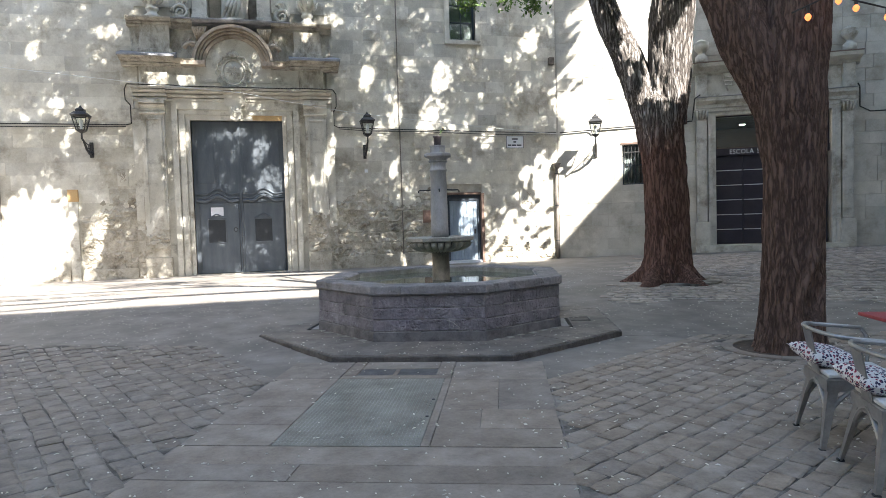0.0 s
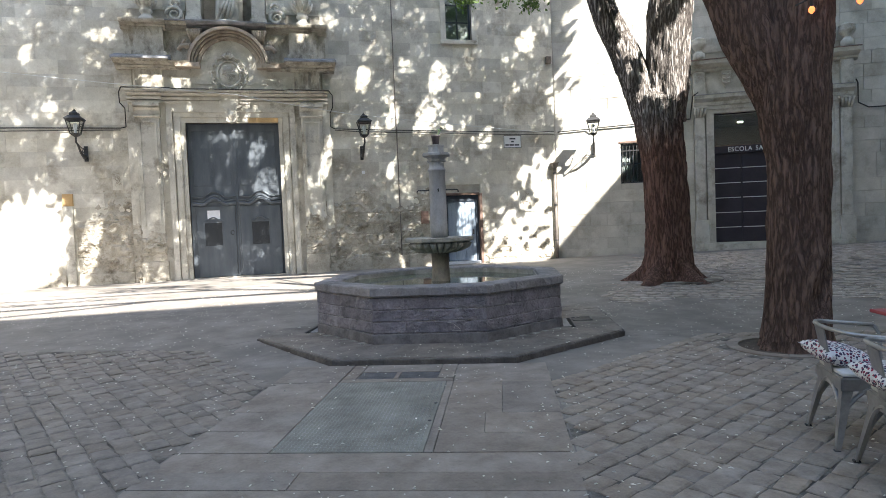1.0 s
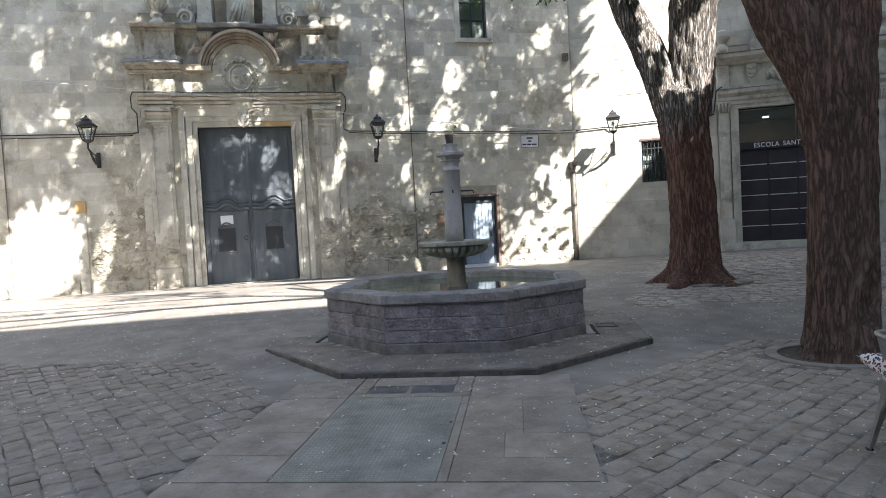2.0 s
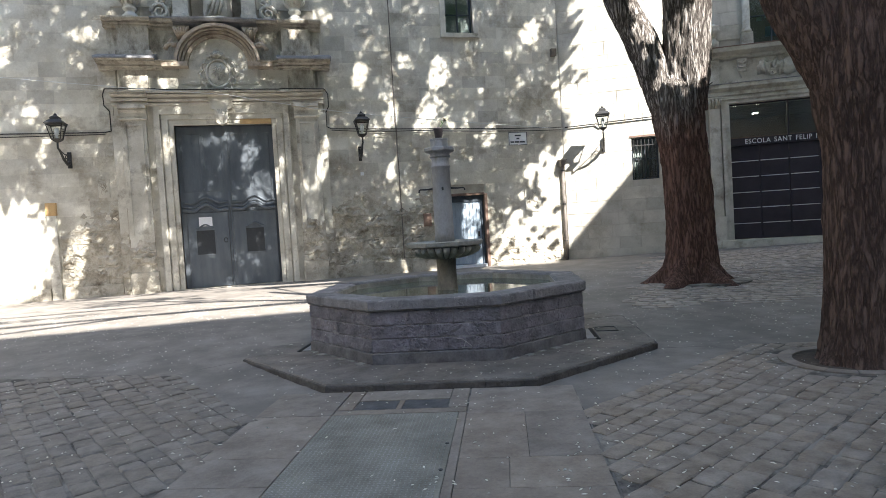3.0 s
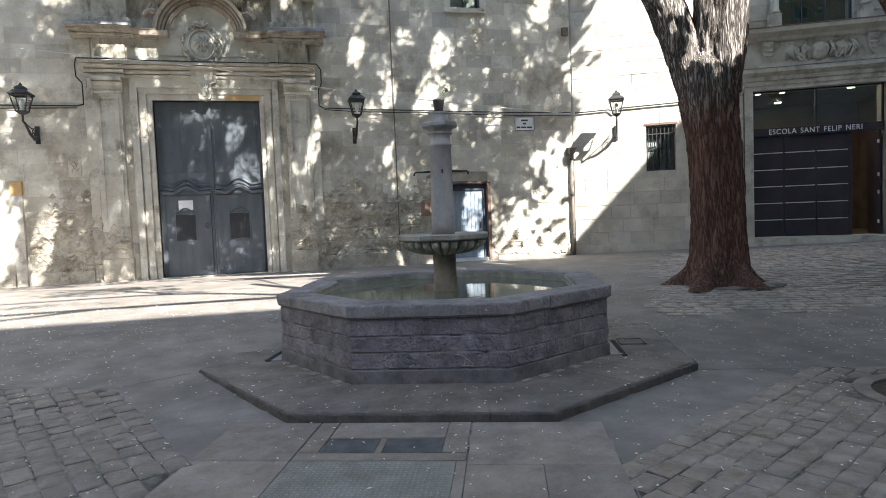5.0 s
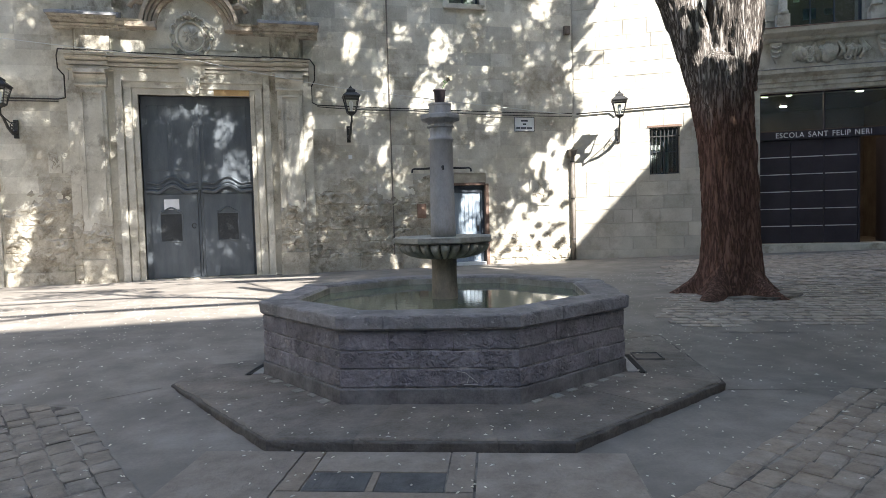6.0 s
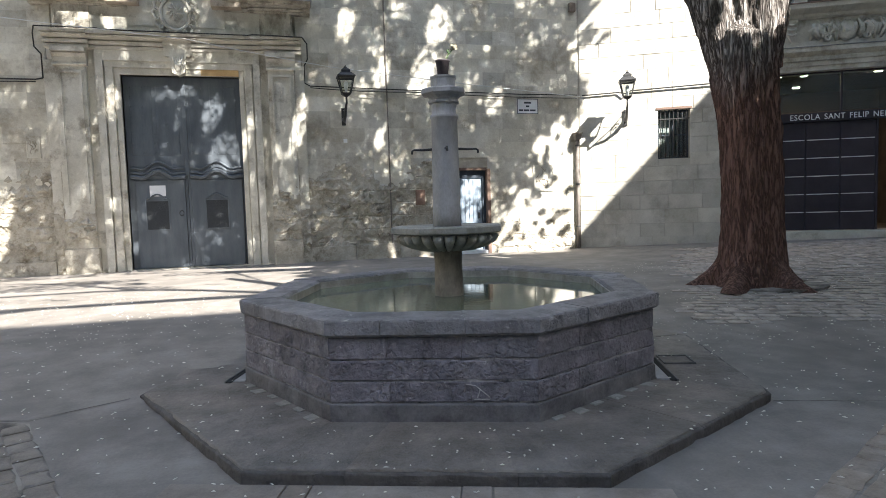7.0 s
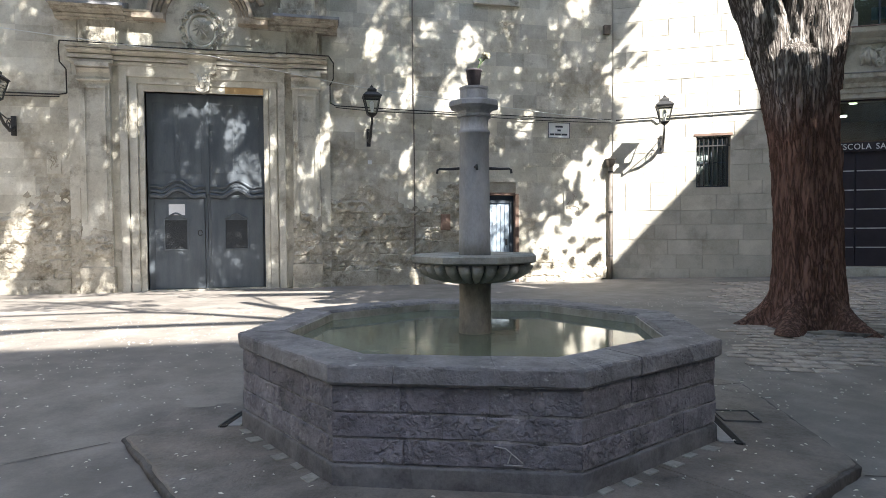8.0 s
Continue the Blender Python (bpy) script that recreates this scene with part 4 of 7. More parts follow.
def sash_window(name, m, x0, x1, z0, z1, cols, rows, label, y=0.16, frame=M_side_frame):
    w = thing(name, m, label, "window", kind="structure")
    t = 0.05
    for d in ((x0, x0 + t, z0, z1), (x1 - t, x1, z0, z1), (x0 + t, x1 - t, z0, z0 + t), (x0 + t, x1 - t, z1 - t, z1)):
        part("window_frame", boxes((d[0], d[1], y - 0.03, y + 0.05, d[2], d[3]), bevel=0.005), frame, w)
    for i in range(cols):
        for j in range(rows):
            a, b = x0 + t + (x1 - x0 - 2 * t) * i / cols, x0 + t + (x1 - x0 - 2 * t) * (i + 1) / cols
            c, e = z0 + t + (z1 - z0 - 2 * t) * j / rows, z0 + t + (z1 - z0 - 2 * t) * (j + 1) / rows
            pane = part("pane", boxes((a + 0.012, b - 0.012, y + 0.004, y + 0.01, c + 0.012, e - 0.012)), M_pane, w)
            pane.visible_shadow = False
            if i:
                part("glazing_bar", boxes((a - 0.014, a + 0.014, y - 0.02, y + 0.03, c, e)), frame, w)
            if j:
                part("glazing_bar", boxes((a + 0.014, b - 0.014, y - 0.018, y + 0.028, c - 0.014, c + 0.014)), frame, w)
    return w


w = sash_window("window_1", M_CHURCH, HIGH_WINDOW[0], HIGH_WINDOW[1], HIGH_WINDOW[2], HIGH_WINDOW[3], 2, 3, "small wooden church window with greenish panes and stone surround")
for d in ((4.88, 5.03, 6.9, 8.75), (5.84, 5.99, 6.9, 8.75)):
    part("stone_surround", boxes((d[0], d[1], -0.04, 0.1, d[2], d[3]), bevel=0.008), M_carved, w)
part("window_sill", boxes((4.86, 6.01, -0.07, 0.12, 6.82, 6.95), bevel=0.012), M_carved, w)
# Added pale sheet: the bright reflection on the panes is put into its colour.
part("blind", boxes((5.03, 5.84, 0.185, 0.2, 6.95, 8.6)), M_render, w, "pale sheet behind the panes in place of their reflection")

# small things on the church wall
strip = part("stone_strip", boxes((-5.47, -5.25, -0.09, 0.03, 0.1, 2.3), bevel=0.012), M_carved)
strip.matrix_world = M_CHURCH
tagged(strip, "upright stone strip of a walled-up doorway", "trim", kind="structure")
strip = part("ochre_stone", boxes((-5.48, -5.24, -0.095, 0.03, 2.305, 2.62), bevel=0.012), M_ochre)
strip.matrix_world = M_CHURCH
tagged(strip, "single ochre stone above the walled-up doorway", "trim", kind="structure")


def wall_sign():
    s = thing("street_sign", M_CHURCH, "white enamel street name plate with dark lettering", "sign")
    part("plate", boxes((6.74, 7.31, -0.03, -0.004, 3.71, 4.09), bevel=0.006), M_white, s)
    for d in ((6.74, 7.31, 3.71, 3.725), (6.74, 7.31, 4.075, 4.09), (6.74, 6.755, 3.725, 4.075), (7.295, 7.31, 3.725, 4.075)):
        part("border", boxes((d[0], d[1], -0.036, -0.029, d[2], d[3])), M_ink, s)
    for a, b, z in ((6.93, 7.12, 3.99), (6.98, 7.07, 3.9), (6.79, 6.9, 3.8), (6.92, 7.07, 3.8), (7.09, 7.24, 3.8)):
        part("lettering", boxes((a, b, -0.034, -0.0295, z - 0.022, z + 0.022)), M_ink, s)


wall_sign()


def carved_plaque(x, z, w, h, name="stone_plaque", label="small square carved stone plaque set in the wall", rough=10):
    p = thing(name, M_CHURCH, label, "plaque")
    part("slab", boxes((x - w / 2, x + w / 2, -0.018, 0.02, z - h / 2, z + h / 2), bevel=0.006), M_carved, p)
    rnd = random.Random(round(x * 100))
    for d in ((x - w / 2, x - w / 2 + 0.02, z - h / 2, z + h / 2), (x + w / 2 - 0.02, x + w / 2, z - h / 2, z + h / 2), (x - w / 2 + 0.02, x + w / 2 - 0.02, z + h / 2 - 0.02, z + h / 2), (x - w / 2 + 0.02, x + w / 2 - 0.02, z - h / 2, z - h / 2 + 0.02)):
        part("rim", boxes((d[0], d[1], -0.03, -0.016, d[2], d[3])), M_carved, p)
    for _ in range(rough):
        a, b = x + rnd.uniform(-0.36, 0.3) * w, z + rnd.uniform(-0.38, 0.3) * h
        part("relief", tube(bmesh.new(), [(a, -0.02, b), (a + rnd.uniform(-0.15, 0.15) * w, -0.032, b + 0.1 * h), (a + rnd.uniform(-0.2, 0.2) * w, -0.02, b + rnd.uniform(0.05, 0.25) * h)], [0.008, 0.014, 0.008], 5), M_weathered, p)


carved_plaque(-4.14, 2.93, 0.26, 0.46)
carved_plaque(7.43, 2.08, 0.56, 0.68, label="worn carved stone panel in a shallow frame", rough=16)
tile = part("wall_tile", boxes((2.34, 2.43, -0.014, 0.0, 3.0, 3.09), bevel=0.004), M_white)
tile.matrix_world = M_CHURCH
tagged(tile, "small white marker tile fixed to the wall", "tile")
patch = part("brick_patch", boxes((4.04, 4.27, -0.06, 0.0, 1.48, 1.85), bevel=0.012), M_brickred)
patch.matrix_world = M_CHURCH
tagged(patch, "reddish brick patch in the decayed wall", "brick patch", kind="structure")
bx = part("junction_box", boxes((8.2, 8.36, -0.12, 0.0, 6.3, 6.52), bevel=0.01), M_rust)
bx.matrix_world = M_CHURCH
tagged(bx, "rusty brown junction box near the wall's corner", "junction box")

# drainpipe in the corner, on top an added box that stands in for the lantern's shadow, and slim pipes up the wall
dp = thing("drainpipe", M_CHURCH, "brown weathered drainpipe in the wall's corner, topped by an added box", "drainpipe")
part("pipe", tube(bmesh.new(), [(8.37, -0.09, 0.1), (8.37, -0.09, 3.05)], 0.05, 10), M_pipe, dp, smooth=True)
bm = bmesh.new()
prism(bm, [(8.27, 3.2), (8.47, 3.2), (8.43, 3.05), (8.31, 3.05)], lambda x, z, e: (x, (-0.02, -0.17)[e], z))
part("hopper", bm, M_pipe, dp)
part("hopper_lid", boxes((8.25, 8.49, -0.19, -0.01, 3.2, 3.225), bevel=0.006), M_rust, dp)
for z in (0.8, 1.9, 2.9):
    part("pipe_clip", lathe(bmesh.new(), [(0.058, z - 0.02), (0.058, z + 0.02)], 8.37, -0.09, 12), M_iron, dp)
for x, z0 in ((3.42, 0.3), (-7.05, 0.3)):
    c = part("conduit", tube(bmesh.new(), [(x, -0.03, z0), (x, -0.03, 3.0), (x - 0.02, -0.03, 6.0), (x - 0.02, -0.03, 10.5)], 0.016, 6), M_pipe)
    c.matrix_world = M_CHURCH
    tagged(c, "slim brown conduit running up the church wall", "conduit")


# cables: clipped along the wall, up over the entablature and on to the corner
def cable(pts, r, mat, label, m=M_CHURCH, sag=0.0):
    out = []
    for a, b in zip(pts, pts[1:]):
        for i in range(8):
            q = i / 8
            p = Vector(a).lerp(Vector(b), q)
            p.z -= sag * 4 * q * (1 - q)
            out.append(p)
    out.append(Vector(pts[-1]))
    c = part("cable", tube(bmesh.new(), out, r, 6), mat, smooth=True)
    c.matrix_world = m
    return tagged(c, label, "cable")


cable([(-14, -0.04, 4.33), (-6.2, -0.04, 4.34), (-4.0, -0.04, 4.33), (-3.86, -0.05, 4.36), (-3.86, -0.06, 4.85), (-3.98, -0.06, 5.0), (-3.98, -0.1, 5.27), (-3.85, -0.43, 5.33), (-2.7, -0.43, 5.325), (-2.6, -0.36, 5.32), (0.3, -0.36, 5.315), (0.4, -0.43, 5.315),
       (1.46, -0.43, 5.3), (1.58, -0.1, 5.24), (1.58, -0.06, 4.9), (1.5, -0.05, 4.75), (1.5, -0.05, 4.36), (1.62, -0.04, 4.3), (3.4, -0.04, 4.26), (6.8, -0.04, 4.2), (8.4, -0.05, 4.2)], 0.015, M_cable, "thick black cable clipped along the church wall")
cable([(-9, -0.05, 4.25), (-6.2, -0.05, 4.26), (-4.0, -0.05, 4.28)], 0.012, M_cable, "thin black cable under the thick one")
cable([(1.62, -0.06, 4.26), (4.0, -0.06, 4.2), (8.4, -0.06, 4.12)], 0.01, M_cable, "thin black cable sagging along the church wall", sag=0.03)
cable([(-12, -1.2, 6.0), (-6.9, -0.9, 5.6), (-0.95, -0.7, 5.1), (2.1, -0.6, 4.62), (8.3, -0.4, 4.1)], 0.009, M_wire, "thin pale overhead wire before the church", sag=0.02)


# ---- lanterns on brackets: built once, copied for each wall
def lantern():
    """Origin on the wall face; the lantern hangs out over -y."""
    t = thing("wall_lantern", Matrix(), "black iron four-sided lantern on a scrolled wall bracket", "lantern", "wall lanterns")
    oy, zb = -0.8, 0.36
    part("wall_plate", boxes((-0.045, 0.045, -0.05, 0.0, -0.2, 0.2), bevel=0.006), M_iron, t)
    pts = [(0, -0.02, -0.05), (0, -0.2, -0.12), (0, -0.46, -0.02), (0, -0.68, 0.16), (0, oy, 0.2), (0, oy, zb)]
    part("bracket_arm", tube(bmesh.new(), pts, [0.045, 0.038, 0.032, 0.026, 0.024, 0.022], 8), M_iron, t, smooth=True)
    part("bracket_stay", tube(bmesh.new(), [(0, -0.02, 0.15), (0, -0.34, 0.1), (0, -0.68, 0.17)], 0.013, 6), M_iron, t)
    pts = [(0, -0.25 + 0.11 * (1 - k / 20) * math.cos(k * 0.55), 0.0 + 0.11 * (1 - k / 20) * math.sin(k * 0.55)) for k in range(18)]
    part("bracket_scroll", tube(bmesh.new(), pts, 0.011, 6), M_iron, t)
    r0, r1, z0, z1 = 0.095, 0.172, zb + 0.05, zb + 0.4
    part("lantern_base", lathe(bmesh.new(), [(0.03, zb - 0.03), (0.09, zb), (0.15, zb + 0.04), (0.15, zb + 0.055)], 0, oy, 4, turn=math.pi / 4), M_iron, t)
    part("lantern_roof", lathe(bmesh.new(), [(0.275, z1), (0.285, z1 + 0.02), (0.17, z1 + 0.1), (0.135, z1 + 0.105), (0.14, z1 + 0.155), (0.09, z1 + 0.19), (0.04, z1 + 0.21)], 0, oy, 4, turn=math.pi / 4), M_iron, t)
    part("finial", lathe(bmesh.new(), [(0.03, z1 + 0.205), (0.042, z1 + 0.225), (0.02, z1 + 0.245), (0.004, z1 + 0.275)], 0, oy, 10), M_iron, t)
    cs = [(-1, -1), (1, -1), (1, 1), (-1, 1)]
    for i, (a, b) in enumerate(cs):
        part("lantern_bar", tube(bmesh.new(), [(a * r0, oy + b * r0, z0), (a * r1, oy + b * r1, z1)], 0.013, 6), M_iron, t)
        c, d = cs[(i + 1) % 4]
        bm = bmesh.new()
        k = 0.94
        bm.faces.new([bm.verts.new(p) for p in ((a * r0 * k, oy + b * r0 * k, z0), (c * r0 * k, oy + d * r0 * k, z0), (c * r1 * k, oy + d * r1 * k, z1), (a * r1 * k, oy + b * r1 * k, z1))])
        bmesh.ops.solidify(bm, geom=bm.faces[:], thickness=0.004)
        pane = part("lantern_pane", bm, M_glass, t)
        pane.visible_shadow = False
        part("lantern_rim", tube(bmesh.new(), [(a * r1, oy + b * r1, z1 - 0.01), (c * r1, oy + d * r1, z1 - 0.01)], 0.014, 6), M_iron, t)
    part("lamp_holder", lathe(bmesh.new(), [(0.03, zb + 0.05), (0.03, zb + 0.14), (0.045, zb + 0.16), (0.05, zb + 0.27), (0.02, zb + 0.32)], 0, oy, 10), M_white, t)
    return t


lamp = lantern()
lamp.matrix_world = M_CHURCH @ pose(-4.86, 0, 3.66)
copy_thing(lamp, M_CHURCH @ pose(2.36, 0, 3.6))
copy_thing(lamp, M_SCHOOL @ pose(1.19, 0, 3.56))


# ---------------------------------------------------------------- the school front
GATEWAY = (4.66, 7.74, 0.0, 4.4)
SMALL_WINDOW = (1.98, 2.74, 2.47, 3.70)
UPPER_WINDOW = (5.28, 7.02, 5.97, 8.4)
school = wall_with_openings("wall_northeast_school", 0.0, 14.0, -0.3, 11.0, 0.6, [GATEWAY, SMALL_WINDOW, UPPER_WINDOW], M_joint_pale, M_SCHOOL,
                            "grey ashlar school wall with a carved gateway")
doorway = thing("school_gateway", M_SCHOOL, "carved grey stone gateway surround with crest and cornice", "portal")


def school_side(side):
    mid = 6.2
    def sp(a, b):
        p, q = mid + side * a, mid + side * b
        return (min(p, q), max(p, q))
    for a, b, out in ((1.54, 1.64, 0.04), (1.64, 1.76, 0.07)):
        x0, x1 = sp(a, b)
        part("jamb", boxes((x0, x1, -out, 0.3, 0.3, 4.4 + a - 1.54), bevel=0.008), M_school_carved, doorway)
    x0, x1 = sp(1.79, 2.08)
    part("column_foot", boxes((x0 - 0.05, x1 + 0.05, -0.16, 0.02, 0.2, 1.25), bevel=0.015), M_school_carved, doorway)
    part("column_shaft", boxes((x0, x1, -0.1, 0.02, 1.25, 4.3), bevel=0.03), M_school_carved, doorway)
    part("column_panel", boxes((x0 + 0.06, x1 - 0.06, -0.115, -0.09, 1.4, 4.15), bevel=0.008), M_school_carved, doorway)
    c = (x0 + x1) / 2
    for i in range(4):
        part("capital_leaf", tube(bmesh.new(), [(c - 0.11 + 0.073 * i, -0.1, 4.3), (c - 0.125 + 0.083 * i, -0.17, 4.42), (c - 0.15 + 0.1 * i, -0.2, 4.54)], [0.025, 0.035, 0.028], 6), M_school_carved, doorway, smooth=True)
    part("capital_slab", boxes((x0 - 0.06, x1 + 0.06, -0.2, 0.02, 4.54, 4.6), bevel=0.01), M_school_carved, doorway)
    # end block of the frieze, mask corbel and urn
    x0, x1 = sp(1.78, 2.1)
    part("frieze_end", boxes((x0, x1, -0.17, 0.02, 4.92, 5.62), bevel=0.012), M_school_carved, doorway)
    c = mid + side * 1.2
    bm = bmesh.new()
    prism(bm, [(-0.13, 5.6), (-0.12, 5.42), (-0.08, 5.25), (0.0, 5.08), (0.08, 5.25), (0.12, 5.42), (0.13, 5.6)], lambda a, z, e: (c + a, (0.0, -0.17)[e], z))
    part("scroll_corbel", bm, M_school_carved, doorway)
    for k in range(3):
        part("corbel_curl", tube(bmesh.new(), [(c - 0.1, -0.18, 5.5 - 0.12 * k), (c, -0.21, 5.46 - 0.12 * k), (c + 0.1, -0.18, 5.5 - 0.12 * k)], 0.024, 6), M_school_carved, doorway, smooth=True)
    c = mid + side * 1.94
    part("urn", lathe(bmesh.new(), [(0.17, 5.92), (0.17, 6.12), (0.12, 6.16), (0.08, 6.22), (0.12, 6.26), (0.2, 6.36), (0.22, 6.44), (0.19, 6.48), (0.22, 6.52), (0.12, 6.58), (0.04, 6.62)], c, -0.18, 18), M_school_carved, doorway, smooth=True)
    # upper window column
    x0, x1 = sp(0.92, 1.14)
    part("window_column_foot", boxes((x0 - 0.04, x1 + 0.04, -0.2, 0.02, 5.93, 6.3), bevel=0.012), M_school_carved, doorway)
    part("window_column", lathe(bmesh.new(), [(0.13, 6.3), (0.13, 6.36), (0.1, 6.4), (0.095, 8.5)], (x0 + x1) / 2, -0.12, 16), M_school_carved, doorway, smooth=True)


for s_ in (-1, 1):
    school_side(s_)
LINTEL = [(0.06, 4.4), (0.06, 4.5), (0.1, 4.51), (0.1, 4.61), (0.14, 4.63), (0.14, 4.72), (0.2, 4.78), (0.24, 4.82), (0.24, 4.92)]
part("lintel", moulding(bmesh.new(), LINTEL, 4.1, 8.3, 0.0), M_school_carved, doorway)
part("frieze", boxes((4.2, 8.2, -0.06, 0.02, 4.92, 5.62), bevel=0.006), M_school_carved, doorway)
part("cornice", moulding(bmesh.new(), [(0.1, 5.6), (0.16, 5.64), (0.18, 5.7), (0.3, 5.76), (0.36, 5.8), (0.38, 5.9), (0.1, 5.94)], 4.02, 8.42, 0.0), M_school_carved, doorway)
rnd = random.Random(5)
for k in range(26):
    t = k / 25
    x = 6.2 - 0.76 + 1.52 * t
    part("crest_relief", tube(bmesh.new(), [(x, -0.05, 5.06 + 0.1 * rnd.random()), (x + rnd.uniform(-0.1, 0.1), -0.17, 5.24 + 0.12 * rnd.random()), (x + rnd.uniform(-0.12, 0.12), -0.06, 5.42 + 0.12 * rnd.random())], [0.035, 0.055, 0.03], 6), M_school_carved, doorway, smooth=True)
bm = bmesh.new()
bmesh.ops.create_uvsphere(bm, u_segments=18, v_segments=10, radius=1.0)
bmesh.ops.transform(bm, matrix=Matrix.LocRotScale((6.2, -0.07, 5.28), None, (0.2, 0.13, 0.24)), verts=bm.verts[:])
part("crest_shield", bm, M_school_carved, doorway, smooth=True)
for side in (-1, 1):
    for r0, cz in ((0.13, 5.33), (0.1, 5.14)):
        pts = [(6.2 + side * (0.42 + r0 * (1 - k / 22) * math.cos(k * 0.6)), -0.12, cz + r0 * (1 - k / 22) * math.sin(k * 0.6)) for k in range(19)]
        part("crest_scroll", tube(bmesh.new(), pts, [0.034 - 0.001 * k for k in range(19)], 6), M_school_carved, doorway, smooth=True)
bm = bmesh.new()
prism(bm, [(0.02, 5.936), (0.4, 5.902), (0.39, 5.93), (0.02, 5.99)], lambda o, z, e: ((4.0, 8.44)[e], -o, z))
part("cornice_ledge", bm, M_redwood, doorway, "brown weather-stained ledge")
part("lintel_ledge", boxes((4.08, 8.32, -0.262, 0.0, 4.921, 4.94), bevel=0.004), M_slate, doorway)
part("sill_step", boxes((4.3, 8.1, -0.22, 0.6, 0.1, 0.56), bevel=0.015), M_school_carved, doorway)


def school_gate():
    g = thing("school_gate", M_SCHOOL, "dark navy panelled gate with pale horizontal lines, partly open beside it", "gate")
    y = 0.22
    x0, x1, z0, z1 = 4.68, 6.97, 0.57, 3.22
    h = (z1 - z0) / 6
    w = (x1 - x0) / 3
    for j in range(6):
        for i in range(3):
            part("gate_panel", boxes((x0 + i * w + 0.004, x0 + (i + 1) * w - 0.004, y, y + 0.05, z0 + j * h + 0.012, z0 + (j + 1) * h - 0.012), bevel=0.004), M_gate, g)
            if j:
                part("pale_line", boxes((x0 + i * w + 0.03, x0 + (i + 1) * w - 0.03, y - 0.004, y + 0.02, z0 + j * h - 0.011, z0 + j * h + 0.011)), M_gate_line, g)
    part("backing", boxes((x0, x1, y + 0.03, y + 0.06, z0, z1)), M_gate, g)
    part("gate_post", boxes((x1, x1 + 0.05, y - 0.01, y + 0.08, z0, z1)), M_gate, g)
    d = part("open_leaf", boxes((7.66, 7.71, y + 0.02, y + 0.75, z0, z1), bevel=0.005), M_gate, g)
    for z in (0.85, 1.6, 2.05, 2.9):
        part("hinge", boxes((7.62, 7.66, y, y + 0.05, z, z + 0.09), bevel=0.004), M_gate_line, d)
    band = thing("school_sign", M_SCHOOL, "dark sign band with white capital lettering over the gate", "sign")
    part("band", boxes((4.66, 7.74, 0.14, 0.26, 3.22, 3.43), bevel=0.004), M_gate, band)
    words, gap, at = [], 0.1, 0.0
    for word in ("ESCOLA", "SANT", "FELIP", "NERI"):
        txt = bpy.data.curves.new("lettering", "FONT")
        txt.body = word
        txt.size, txt.extrude, txt.space_character = 0.19, 0.006, 1.12
        ob = new("lettering", txt)
        me = bpy.data.meshes.new_from_object(ob.evaluated_get(bpy.context.evaluated_depsgraph_get()))
        bpy.data.objects.remove(ob)
        words.append((at, me))
        at += max(v.co.x for v in me.vertices) + gap
    k = 2.18 / (at - gap)
    for x, me in words:
        me.transform(Matrix.Translation((5.06, 0.13, 3.262)) @ Matrix.Rotation(radians(90), 4, "X") @ Matrix.Diagonal((k, 1.0, 1, 1)) @ Matrix.Translation((x, 0, 0)))
        me.materials.append(M_white)
        ob = new("lettering", me)
        ob.parent = band


school_gate()


def glazed(name, m, x0, x1, z0, z1, cuts, y, label):
    w = thing(name, m, label, "window", kind="structure")
    xs = [x0] + cuts + [x1]
    for a, b in zip(xs, xs[1:]):
        p = part("pane", boxes((a + 0.02, b - 0.02, y, y + 0.008, z0 + 0.03, z1 - 0.03)), M_pane, w)
        p.visible_shadow = False
    for x in xs:
        part("mullion", boxes((x - 0.02, x + 0.02, y - 0.03, y + 0.04, z0, z1)), M_gate, w)
    part("frame_rail", boxes((x0, x1, y - 0.028, y + 0.038, z1 - 0.03, z1)), M_gate, w)
    return w


glazed("window_2", M_SCHOOL, 4.68, 7.72, 3.43, 4.4, [6.2], 0.2, "wide glass fanlight above the gate")

# the entrance hall behind the gate, with its ceiling lights
hall = part("hall_shell", boxes((4.0, 8.6, 4.2, 4.3, 0.4, 4.6), (3.9, 4.0, 0.6, 4.3, 0.4, 4.6), (8.6, 8.7, 0.6, 4.3, 0.4, 4.6)), M_dark_room)
hall.matrix_world = M_SCHOOL
tagged(hall, "dim plain walls of the school entrance hall", "wall", kind="structure")
hf = part("hall_floor", boxes((4.0, 8.6, 0.6, 4.2, 0.4, 0.56)), M_dark_room)
hf.matrix_world = M_SCHOOL
tagged(hf, "dark floor of the school entrance hall", "floor", kind="structure")
hc = part("ceiling", boxes((4.0, 8.6, 0.6, 4.2, 4.5, 4.6)), M_dark_room)
hc.matrix_world = M_SCHOOL
tagged(hc, "plain ceiling of the school entrance hall", "ceiling", kind="structure")
for x, y in ((5.02, 0.95), (5.62, 0.95), (7.3, 1.0), (6.0, 2.9)):
    dl = thing("downlight", M_SCHOOL, "small round ceiling downlight, lit", "ceiling light", "hall downlights")
    part("trim_ring", lathe(bmesh.new(), [(0.1, 4.47), (0.11, 4.499)], x, y, 18), M_white, dl)
    part("lens", lathe(bmesh.new(), [(0.085, 4.462), (0.085, 4.472)], x, y, 18), M_downlight, dl)

